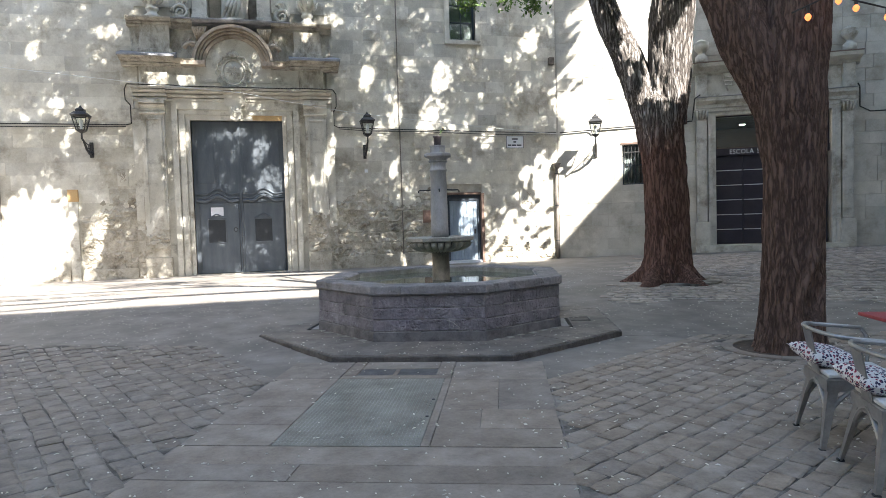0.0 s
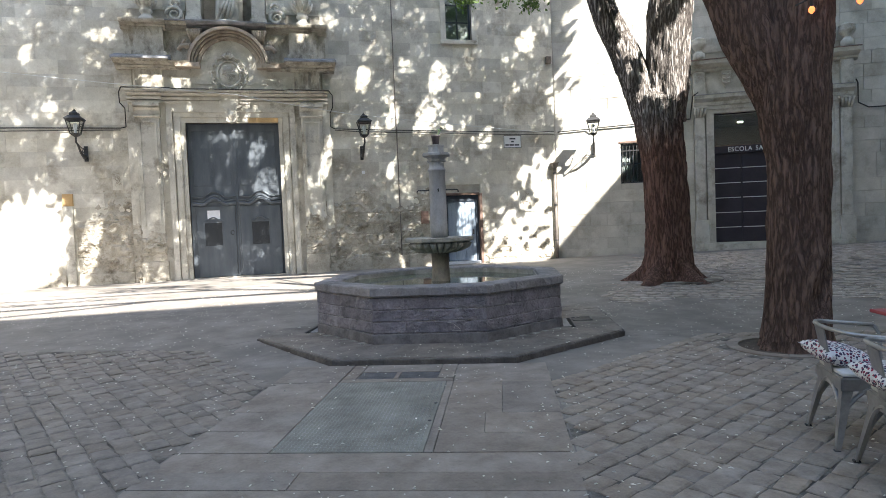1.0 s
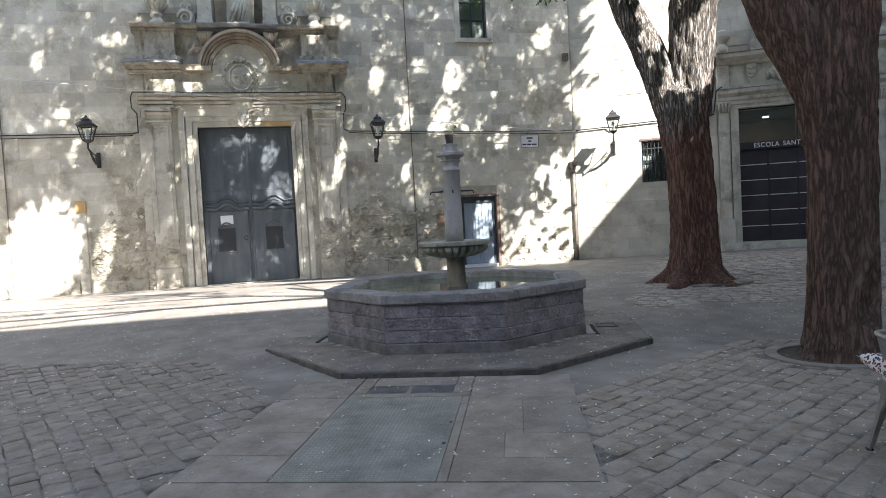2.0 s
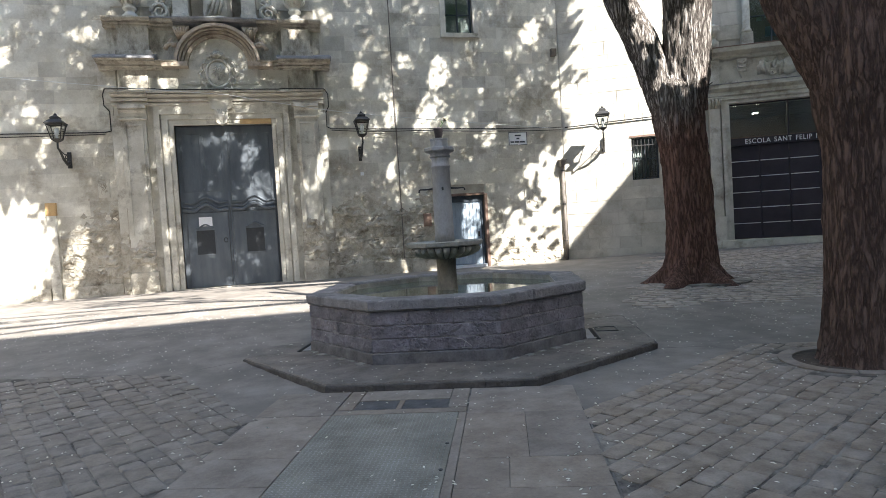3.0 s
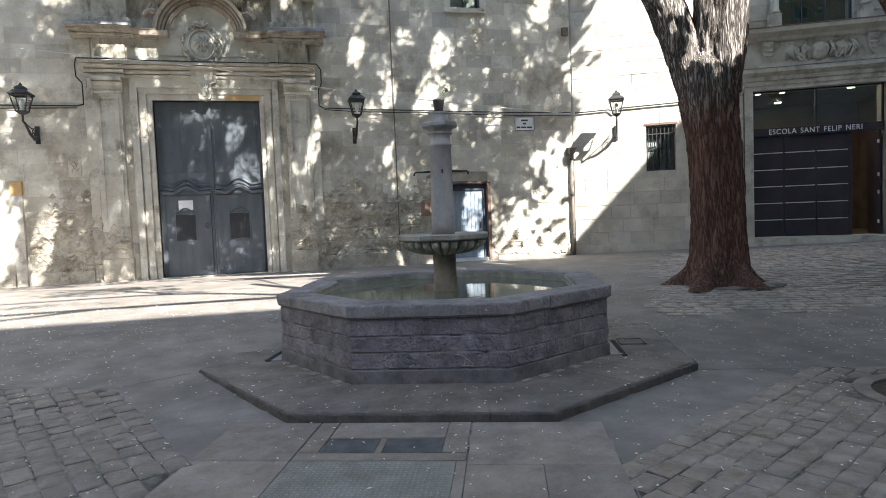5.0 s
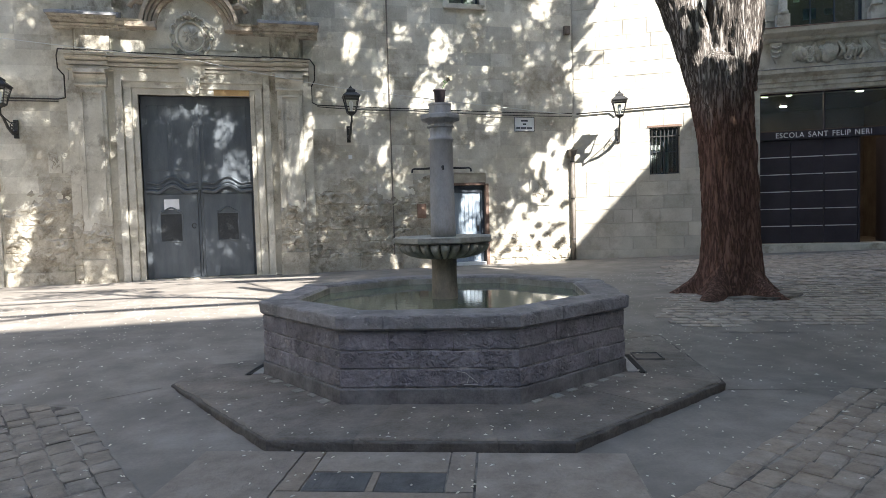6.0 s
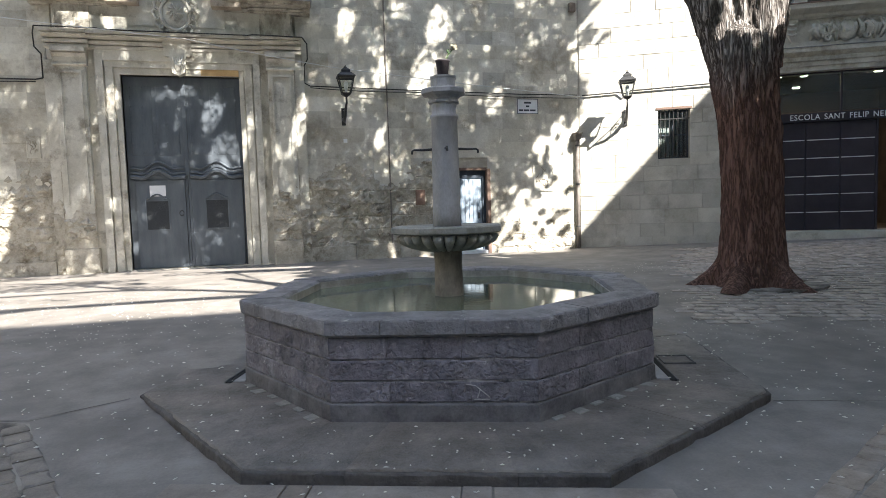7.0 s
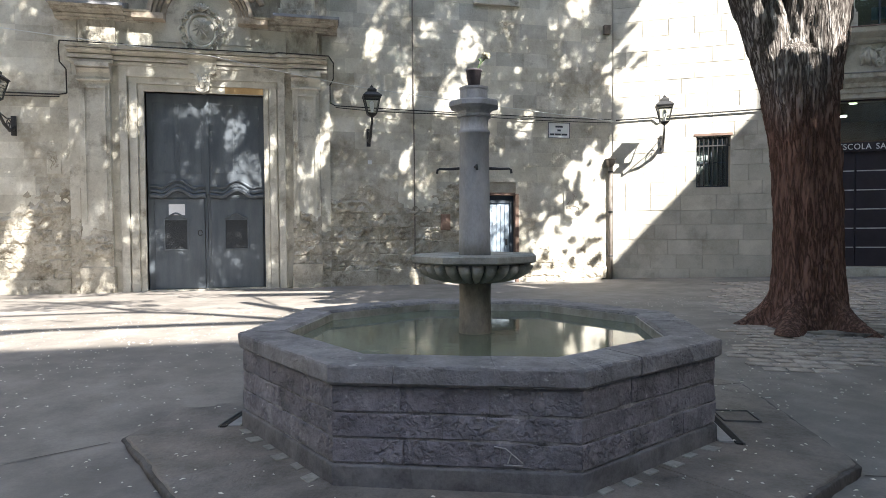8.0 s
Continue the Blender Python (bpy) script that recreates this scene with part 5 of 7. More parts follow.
w = sash_window("window_3", M_SCHOOL, UPPER_WINDOW[0], UPPER_WINDOW[1], UPPER_WINDOW[2], UPPER_WINDOW[3], 3, 3, "large dark school window with paper cut-outs on the panes", 0.2, M_side_frame)
part("dark_room_back", boxes((4.6, 7.8, 1.6, 1.65, 5.9, 8.6)), M_dark_room, w)
part("paper_cutout", boxes((5.5, 5.64, 0.216, 0.22, 6.66, 6.78)), M_paper, w, "white paper house cut-out")
bm = bmesh.new()
prism(bm, [(5.72, 6.72), (6.0, 6.72), (5.98, 6.84), (5.86, 6.95), (5.74, 6.84)], lambda a, z, e: (a, (0.216, 0.22)[e], z))
part("paper_cutout", bm, M_paper, w, "white paper house cut-out")
part("paper_cutout", boxes((6.2, 6.4, 0.216, 0.22, 6.28, 6.44)), M_litter, w, "yellowish paper square")
part("paper_cutout", boxes((5.72, 6.02, 0.217, 0.221, 6.2, 6.48)), M_side_door, w, "pale blue paper square")

# small barred window
w = sash_window("window_4", M_SCHOOL, *SMALL_WINDOW, 2, 2, "small barred window in the school wall", 0.3)
part("dark_room_back", boxes((1.5, 3.2, 1.2, 1.25, 2.2, 4.0)), M_dark_room, w)
for i in range(7):
    x = 2.05 + 0.103 * i
    part("bar", tube(bmesh.new(), [(x, 0.05, 2.47), (x, 0.05, 3.7)], 0.012, 6), M_iron, w)
part("cross_bar", boxes((1.98, 2.74, 0.035, 0.065, 3.45, 3.48)), M_iron, w)
# Added panel whose pale colour imitates light reflected in the glass.
part("curtain", boxes((2.04, 2.5, 0.335, 0.345, 2.52, 3.64)), M_render, w, "pale panel behind the bars in place of a reflection")
part("window_lintel", boxes((1.93, 2.79, -0.02, 0.1, 3.7, 3.76), bevel=0.006), M_redwood, w)

cable([(0.1, -0.05, 4.18), (1.0, -0.05, 4.2), (1.19, -0.1, 4.15), (1.3, -0.05, 4.22), (4.0, -0.06, 4.28), (4.05, -0.3, 4.9), (4.2, -0.32, 5.0)], 0.018, M_cable, "black cable clipped along the school wall", M_SCHOOL)
cable([(8.3, -0.32, 5.0), (8.42, -0.1, 4.95), (8.44, -0.06, 4.4), (8.7, -0.05, 4.25), (14, -0.05, 4.2)], 0.018, M_cable, "black cable clipped along the school wall", M_SCHOOL)


# ---------------------------------------------------------------- the fountain
APO, SIDE = math.cos(math.pi / 8), math.tan(math.pi / 8)


def octagon(apothem):
    r = apothem / APO
    return [(r * math.cos(math.pi / 4 * k - math.pi / 8 - math.pi / 2), r * math.sin(math.pi / 4 * k - math.pi / 8 - math.pi / 2)) for k in range(8)]


def ring_piece(bm, a0, a1, z0, z1, face, t0, t1, bevel=0.0, jitter=0.0, chip=0.0):
    """A stone of an octagonal ring: between two apothems, on one face, from t0 to t1 of that face's length; its long edges are rounded."""
    b, z1 = bevel, z1 + jitter
    profile = [(a0, z0), (a0, z1 - b), (a0 + b, z1), (a1 - b, z1), (a1 - 0.3 * b, z1 - 0.3 * b), (a1, z1 - b), (a1, z0 + b), (a1 - b, z0)] if b else [(a0, z0), (a0, z1), (a1, z1), (a1, z0)]

    def at(a, t):
        o = octagon(a)
        return Vector(o[face]).lerp(Vector(o[(face + 1) % 8]), t)

    n = 1 if t1 - t0 < 0.1 else (4 if not chip else max(6, int(26 * (t1 - t0))))
    rings = []
    for k in range(n + 1):
        t = t0 + (t1 - t0) * k / n
        ring = []
        for a, z in profile:
            q = at(a, t)
            w = 0.0022 * noise.noise(Vector((q.x * 5, q.y * 5, z * 9))) if b else 0.0
            if chip and a > a1 - 2 * b:
                w -= chip * (max(0.0, noise.noise(Vector((q.x * 9, q.y * 9, z * 14))) - 0.05) + 0.5 * max(0.0, noise.noise(Vector((q.x * 23, q.y * 23, z * 20)))))
            ring.append(bm.verts.new((q.x * (1 + w), q.y * (1 + w), z + (w * 1.2 if z > z0 + 0.05 else 0))))
        rings.append(ring)
    m = len(profile)
    bm.faces.new(rings[0])
    bm.faces.new(rings[-1][::-1])
    for p, q in zip(rings, rings[1:]):
        for k in range(m):
            bm.faces.new((p[k], p[(k + 1) % m], q[(k + 1) % m], q[k]))
    bmesh.ops.recalc_face_normals(bm, faces=bm.faces[:])
    return bm


fountain = thing("fountain", M_FOUNT, "octagonal grey stone fountain with a central column and fluted bowl", "fountain")
STEP_Z = 0.085
MARK_U = 0.33
rnd = random.Random(11)
# the wide step
for face in range(8):
    cuts = (0.0, 0.29, 0.76, 1.0) if face == 0 else (0.0, 0.5, 1.0)
    for a, b in zip(cuts, cuts[1:]):
        part("step_stone", ring_piece(bmesh.new(), 1.5, 2.322, -0.12, STEP_Z, face, a + 0.0006, b - 0.0006, 0.014, rnd.uniform(-0.004, 0.002), 0.012), M_step, fountain)
        # Edge stones are coloured darker than the tread.
        part("step_riser", ring_piece(bmesh.new(), 2.29, 2.343, -0.12, STEP_Z - 0.016, face, a + 0.0006, b - 0.0006, 0.012, rnd.uniform(-0.003, 0.002), 0.012), M_riser, fountain, "dark edge of the step")
# basin wall: a dark foot and three courses, then the coping
COURSES = ((STEP_Z - 0.02, 0.2, 1.617, M_basin_dark), (0.206, 0.341, 1.606, M_basin), (0.348, 0.479, 1.604, M_basin), (0.486, 0.631, 1.607, M_basin))
for j, (z0, z1, ap, mat) in enumerate(COURSES):
    for face in range(8):
        n = 2 if j == 2 else 3
        cuts = [0.0] + sorted((i + rnd.uniform(-0.16, 0.16)) / n for i in range(1, n)) + [1.0]
        for a, b in zip(cuts, cuts[1:]):
            part("basin_stone", ring_piece(bmesh.new(), 1.4, ap + rnd.uniform(-0.002, 0.002), z0, z1, face, a + (0.0022 if a and j else 0.0006), b - (0.0022 if b < 1 and j else 0.0006), 0.009, 0.0, 0.008), mat, fountain)
# an old mark cut into the front
for pts in (((-0.12, 0.325), (-0.06, 0.315), (0.03, 0.24)), ((-0.03, 0.29), (-0.05, 0.235)), ((-0.07, 0.228), (0.03, 0.226))):
    part("carved_mark", tube(bmesh.new(), [(MARK_U + u, -1.6055, z) for u, z in pts], 0.0038, 6), M_coping_joint, fountain, "pale mark chiselled into the basin")
part("basin_core", ring_piece(bmesh.new(), 1.36, 1.4, 0.0, 0.63, 0, 0, 1), M_basin_dark, fountain)
for face in range(1, 8):
    part("basin_core", ring_piece(bmesh.new(), 1.36, 1.4, 0.0, 0.63, face, 0, 1), M_basin_dark, fountain)
for face in range(8):
    cuts = (0.0, 0.26, 0.66, 1.0) if face == 0 else ((0.0, 0.36, 1.0) if face % 2 else (0.0, 0.62, 1.0))
    for a, b in zip(cuts, cuts[1:]):
        part("coping_stone", ring_piece(bmesh.new(), 1.33, 1.638 + rnd.uniform(-0.004, 0.004), 0.635, 0.752, face, a + (0.0014 if a else 0.0006), b - (0.0014 if b < 1 else 0.0006), 0.018, rnd.uniform(-0.004, 0.003), 0.012), M_coping, fountain)
    part("coping_mortar", ring_piece(bmesh.new(), 1.36, 1.619, 0.64, 0.742, face, 0, 1), M_coping_joint, fountain)
for face in range(8):
    part("mortar_bed", ring_piece(bmesh.new(), 1.41, 1.595, 0.06, 0.636, face, 0, 1), M_basin_joint, fountain, "pale mortar between the courses")
for face in range(8):
    part("inner_lining", ring_piece(bmesh.new(), 1.316, 1.332, 0.5, 0.728, face, 0, 1), M_bowl, fountain, "tan scaled lining above the water line")
part("basin_floor", lathe(bmesh.new(), [(1.46, 0.0), (1.46, 0.2)], 0, 0, 8, turn=math.pi / 8), M_basin_dark, fountain)
# column and bowl
part("pedestal", lathe(bmesh.new(), [(0.14, 0.2), (0.14, 0.6), (0.128, 0.66), (0.122, 0.95), (0.125, 1.05), (0.17, 1.08)], 0, 0, 28), M_wet, fountain, "brown damp-stained pedestal", smooth=True)
# Bowl body is coloured dark to stand in for shade between the ribs.
bowl = part("bowl", lathe(bmesh.new(), [(0.16, 1.075), (0.25, 1.1), (0.34, 1.135), (0.4, 1.175), (0.425, 1.215)], 0, 0, 40), M_basin_dark, fountain, "grey stone bowl with rounded ribs", smooth=True)
for k in range(26):
    c, s = math.cos(2 * math.pi * k / 26), math.sin(2 * math.pi * k / 26)
    pts = [(r * c, r * s, z) for r, z in ((0.17, 1.075), (0.25, 1.095), (0.33, 1.125), (0.395, 1.165), (0.42, 1.205))]
    part("bowl_rib", tube(bmesh.new(), pts, [0.018, 0.028, 0.037, 0.043, 0.04], 8), M_bowl, bowl, smooth=True)
bm = lathe(bmesh.new(), [(0.47, 1.213), (0.505, 1.225), (0.51, 1.268), (0.49, 1.28), (0.3, 1.272)], 0, 0, 8, turn=math.pi / 8)
part("bowl_rim", bm, M_bowl, fountain)
part("shaft", lathe(bmesh.new(), [(0.125, 1.27), (0.122, 1.4), (0.118, 1.8), (0.113, 2.2), (0.121, 2.205), (0.125, 2.22), (0.118, 2.236), (0.108, 2.24), (0.108, 2.3), (0.12, 2.35)], 0, 0, 32), M_column, fountain, smooth=True)
part("capital", lathe(bmesh.new(), [(0.115, 2.325), (0.14, 2.338), (0.14, 2.352), (0.126, 2.358), (0.132, 2.378), (0.155, 2.398), (0.192, 2.408), (0.2, 2.414), (0.2, 2.446), (0.188, 2.458), (0.1, 2.462)], 0, 0, 8, turn=math.pi / 8), M_column, fountain)
part("top_drum", lathe(bmesh.new(), [(0.115, 2.458), (0.112, 2.54), (0.12, 2.55), (0.12, 2.565), (0.06, 2.575)], 0, 0, 8, turn=math.pi / 8), M_column, fountain)
for k in range(4):
    a = math.pi / 2 * k + math.radians(8)
    c, s = math.cos(a), math.sin(a)
    pts = [(r * c, r * s, z) for r, z in ((0.1, 1.945), (0.2, 1.94), (0.27, 1.942), (0.287, 1.932), (0.29, 1.905))]
    part("spout", tube(bmesh.new(), pts, [0.012, 0.01, 0.009, 0.009, 0.01], 8), M_iron, fountain, "dark metal water spout", smooth=True)
for side in (-1, 1):
    def strip(u0, u1):
        return (min(side * u0, side * u1), max(side * u0, side * u1))
    # No slot is cut: a solid strip carries its inner shade as dark colour.
    part("drain_slot", boxes((*strip(1.722, 1.762), -0.72, -0.04, STEP_Z - 0.03, STEP_Z + 0.0065)), M_slot, fountain, "dark strip in place of the drain slot's shaded opening")
    part("slot_edge", boxes((*strip(1.764, 1.775), -0.72, -0.04, STEP_Z - 0.03, STEP_Z + 0.011), bevel=0.002), M_grate, fountain)
    part("pale_strip", boxes((*strip(1.63, 1.718), -0.68, -0.06, STEP_Z - 0.03, STEP_Z + 0.005)), M_column, fountain, "pale worn inlay stone")
for d in ((1.8, 2.06, 0.045, 0.056), (1.8, 2.06, -0.216, -0.205), (2.05, 2.06, -0.205, 0.045), (1.8, 1.81, -0.205, 0.045)):
    part("lid_edge", boxes((*d, STEP_Z - 0.02, STEP_Z + 0.006)), M_grate, fountain)
for face in (7, 1):
    for k in range(6):
        t = 0.08 + 0.15 * k
        part("pale_inlay", ring_piece(bmesh.new(), 1.622, 1.67 + 0.035 * (k % 2), STEP_Z - 0.02, STEP_Z + 0.004, face, t, t + 0.07), M_bowl, fountain, "pale worn inlay stone")

water = part("water", lathe(bmesh.new(), [(1.47, 0.64), (1.47, 0.664)], 0, 0, 8, turn=math.pi / 8), M_water)
water.matrix_world = M_FOUNT
tagged(water, "still murky green water filling the fountain basin", "water", kind="structure")


def flower_pot():
    p = thing("flower_pot", M_FOUNT, "small dark pot with a wilted flower on the fountain top", "flower pot")
    part("pot", lathe(bmesh.new(), [(0.045, 2.573), (0.058, 2.69), (0.063, 2.692), (0.063, 2.705), (0.05, 2.706)], 0, 0, 20), M_pot, p, smooth=True)
    part("stem", tube(bmesh.new(), [(0.02, 0, 2.7), (0.05, 0, 2.75), (0.1, -0.01, 2.8)], 0.005, 5), M_stem, p)
    for k in range(7):
        a = k * 0.9
        part("petal", tube(bmesh.new(), [(0.1, -0.01, 2.8), (0.1 + 0.03 * math.cos(a), -0.01 + 0.03 * math.sin(a), 2.81 + 0.02 * math.sin(a * 2))], [0.016, 0.012], 6), M_petal, p)
    part("leaf", tube(bmesh.new(), [(0.06, 0, 2.755), (0.045, 0.0, 2.785), (0.06, 0, 2.8)], [0.004, 0.012, 0.003], 5), M_stem, p)


flower_pot()


# ---------------------------------------------------------------- trees
def bark_mesh(bm, pts, radii, segs=40, flare=None, seed=0.0, rough=0.05, sub=8, furrow=0.0, scar=None):
    """A trunk or limb with furrows and lobes along its length; flare adds root spread at the foot."""
    pts = [Vector(p) for p in pts]
    path, rad = [], []
    for i in range(len(pts) - 1):
        for k in range(sub):
            t = k / sub
            p0, p1, p2, p3 = pts[max(i - 1, 0)], pts[i], pts[i + 1], pts[min(i + 2, len(pts) - 1)]
            path.append(0.5 * ((2 * p1) + (p2 - p0) * t + (2 * p0 - 5 * p1 + 4 * p2 - p3) * t * t + (3 * p1 - p0 - 3 * p2 + p3) * t ** 3))
            rad.append(radii[i] * (1 - t) + radii[i + 1] * t)
    path.append(pts[-1])
    rad.append(radii[-1])
    side, rings = None, []
    for i, p in enumerate(path):
        d = (path[min(i + 1, len(path) - 1)] - path[max(i - 1, 0)]).normalized()
        if side is None:
            side = Vector((1, 0, 0))
        side = (side - d * side.dot(d)).normalized()
        up = d.cross(side)
        ring = []
        for k in range(segs):
            a = 2 * math.pi * k / segs
            w = side * math.cos(a) + up * math.sin(a)
            r = rad[i]
            lobe = 1 + 0.05 * math.sin(3 * a + seed) + 0.035 * math.sin(5 * a + 1.3 * seed + p.z)
            q = Vector((w.x * 6 * r, w.y * 6 * r, p.z * 1.6 + seed))
            r *= lobe + rough * noise.noise(q * 1.6) + 0.5 * rough * noise.noise(q * 4.0)
            if furrow:
                f = Vector((w.x * 9, w.y * 9, p.z * 1.3 + seed)) * max(0.5, rad[i] / 0.4)
                f.x += 0.5 * noise.noise(f * 0.6)
                n1, n2 = abs(noise.noise(f)), abs(noise.noise(f * 2.1 + Vector((7, 3, 1))))
                r -= furrow * (max(0.0, 0.22 - n1) / 0.22 + 0.6 * max(0.0, 0.2 - n2) / 0.2)
            if flare:
                low = max(0.0, 1 - (p.z - flare[0]) / flare[1])
                root = max(0.0, math.sin(flare[3] * a + seed + 0.6 * math.sin(2 * a)))
                spread = 0.34 + 0.85 * root ** 0.8 + 0.3 * noise.noise(Vector((math.cos(a) * 2, math.sin(a) * 2, seed)))
                r += flare[2] * low ** 2.9 * spread
            if scar:
                # an old wound: a hollow with a swollen lip
                turn = (a - radians(scar[0]) + math.pi) % math.tau - math.pi
                far = math.hypot((turn - 0.5 * (p.z - scar[1])) / scar[2], (p.z - scar[1]) / scar[3])
                r += scar[4] * (0.75 * math.exp(-((far - 1.25) / 0.4) ** 2) - math.exp(-far * far * 1.4))
            ring.append(bm.verts.new(p + w * r))
        rings.append(ring)
    for a, b in zip(rings, rings[1:]):
        for k in range(segs):
            bm.faces.new((a[k], a[(k + 1) % segs], b[(k + 1) % segs], b[k]))
    bm.faces.new(rings[0][::-1])
    bm.faces.new(rings[-1])
    return bm


# gaps cut in the unseen foliage so that sun patches fit the camera's view, given by where the light through them meets
# the church wall: x, z, half width, half height
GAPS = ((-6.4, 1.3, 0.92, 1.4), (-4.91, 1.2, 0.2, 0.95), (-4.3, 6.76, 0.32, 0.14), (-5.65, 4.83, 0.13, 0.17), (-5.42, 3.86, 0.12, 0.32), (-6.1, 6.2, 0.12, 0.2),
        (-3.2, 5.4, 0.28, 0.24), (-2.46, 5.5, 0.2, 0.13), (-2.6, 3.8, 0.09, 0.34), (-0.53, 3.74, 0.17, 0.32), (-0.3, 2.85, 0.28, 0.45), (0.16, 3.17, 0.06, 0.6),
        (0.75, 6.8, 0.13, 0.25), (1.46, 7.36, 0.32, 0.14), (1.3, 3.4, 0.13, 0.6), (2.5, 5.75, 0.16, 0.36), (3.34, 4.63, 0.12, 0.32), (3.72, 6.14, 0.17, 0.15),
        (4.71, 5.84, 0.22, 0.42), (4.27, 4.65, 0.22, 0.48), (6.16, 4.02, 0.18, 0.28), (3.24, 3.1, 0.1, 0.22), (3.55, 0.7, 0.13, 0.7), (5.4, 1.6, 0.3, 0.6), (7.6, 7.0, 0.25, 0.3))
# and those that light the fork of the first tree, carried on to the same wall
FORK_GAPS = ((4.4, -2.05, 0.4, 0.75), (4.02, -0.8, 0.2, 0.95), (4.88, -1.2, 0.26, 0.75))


def crown_cut_for_light(x, z):
    """Where leaves are left out so that sunlight lands as wanted, by the place on the church wall: past an east edge,
    low over the west of the square, and in small flecks.
    """
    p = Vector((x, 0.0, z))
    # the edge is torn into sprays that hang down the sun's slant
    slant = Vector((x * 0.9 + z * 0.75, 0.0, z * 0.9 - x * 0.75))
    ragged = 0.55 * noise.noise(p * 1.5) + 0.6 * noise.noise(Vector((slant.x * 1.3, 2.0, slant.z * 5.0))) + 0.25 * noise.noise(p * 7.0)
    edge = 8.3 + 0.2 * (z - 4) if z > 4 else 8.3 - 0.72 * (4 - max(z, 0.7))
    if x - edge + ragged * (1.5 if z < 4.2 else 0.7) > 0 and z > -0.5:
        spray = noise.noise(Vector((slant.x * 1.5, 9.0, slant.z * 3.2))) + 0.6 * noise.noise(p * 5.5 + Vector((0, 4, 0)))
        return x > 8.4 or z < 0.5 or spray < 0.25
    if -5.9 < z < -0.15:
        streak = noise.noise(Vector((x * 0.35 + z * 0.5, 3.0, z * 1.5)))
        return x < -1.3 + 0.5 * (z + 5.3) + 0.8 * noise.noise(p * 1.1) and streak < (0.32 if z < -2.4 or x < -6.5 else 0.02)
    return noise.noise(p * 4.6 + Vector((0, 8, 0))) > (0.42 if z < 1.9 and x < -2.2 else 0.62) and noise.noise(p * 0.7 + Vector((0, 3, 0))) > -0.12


def crown_points(count, seed, lo, hi, z_lo=0.2, z_hi=10.5, y=CHURCH_Y, near=6.2, far=13.0):
    """Places for unseen leaf clumps put there for their shade: each lies up the sun's way from a spot (x, z) of an
    upright plane at y.
    """
    rnd = random.Random(seed)
    pts = []
    while len(pts) < count:
        q = Vector((rnd.uniform(lo, hi), y, rnd.uniform(z_lo, z_hi)))
        p = q - Vector((-0.45, 1.12, -0.95)) * rnd.uniform(near, far)
        if 6.0 < p.z < 18.0:
            pts.append(p)
    return pts


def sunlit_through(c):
    """Which of the leaf places c stand in a gap cut for the light."""
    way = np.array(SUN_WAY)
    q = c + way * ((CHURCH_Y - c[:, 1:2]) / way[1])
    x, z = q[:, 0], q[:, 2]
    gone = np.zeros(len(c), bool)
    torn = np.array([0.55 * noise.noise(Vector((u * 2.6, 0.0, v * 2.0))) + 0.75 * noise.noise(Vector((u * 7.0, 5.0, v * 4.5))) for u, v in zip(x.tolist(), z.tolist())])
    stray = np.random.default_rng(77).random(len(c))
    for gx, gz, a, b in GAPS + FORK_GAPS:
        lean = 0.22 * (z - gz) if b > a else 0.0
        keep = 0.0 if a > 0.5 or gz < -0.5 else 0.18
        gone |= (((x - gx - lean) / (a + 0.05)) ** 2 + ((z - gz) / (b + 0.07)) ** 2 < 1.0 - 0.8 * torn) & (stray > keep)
    return gone | np.array([crown_cut_for_light(u, v) for u, v in zip(x.tolist(), z.tolist())])


def leaf_mass(name, centres, parent, seed, radius=0.34, leaves=58, length=0.15, label="", gaps=True):
    rng = np.random.default_rng(seed)
    n = len(centres) * leaves
    c = np.repeat(np.array([tuple(p) for p in centres]), leaves, axis=0)
    c = c + rng.normal(size=(n, 3)) * radius * np.array([0.55, 0.55, 0.45])
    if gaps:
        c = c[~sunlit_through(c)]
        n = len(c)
    a = rng.normal(size=(n, 3))
    a /= np.linalg.norm(a, axis=1, keepdims=True)
    b = np.cross(a, rng.normal(size=(n, 3)))
    b /= np.linalg.norm(b, axis=1, keepdims=True)
    ln = length * rng.uniform(0.6, 1.2, (n, 1))
    wd = ln * 0.24
    nrm = np.cross(a, b) * ln * 0.08
    v = np.stack([c - a * ln / 2, c + b * wd - nrm, c + a * ln / 2, c - b * wd - nrm], axis=1).reshape(-1, 3)
    f = np.arange(n * 4).reshape(n, 4)
    ob = mesh_from(name, v.tolist(), f.tolist(), M_leaf, parent)
    if label:
        ob["label"] = label
    return tagged(ob, kind="stuff")


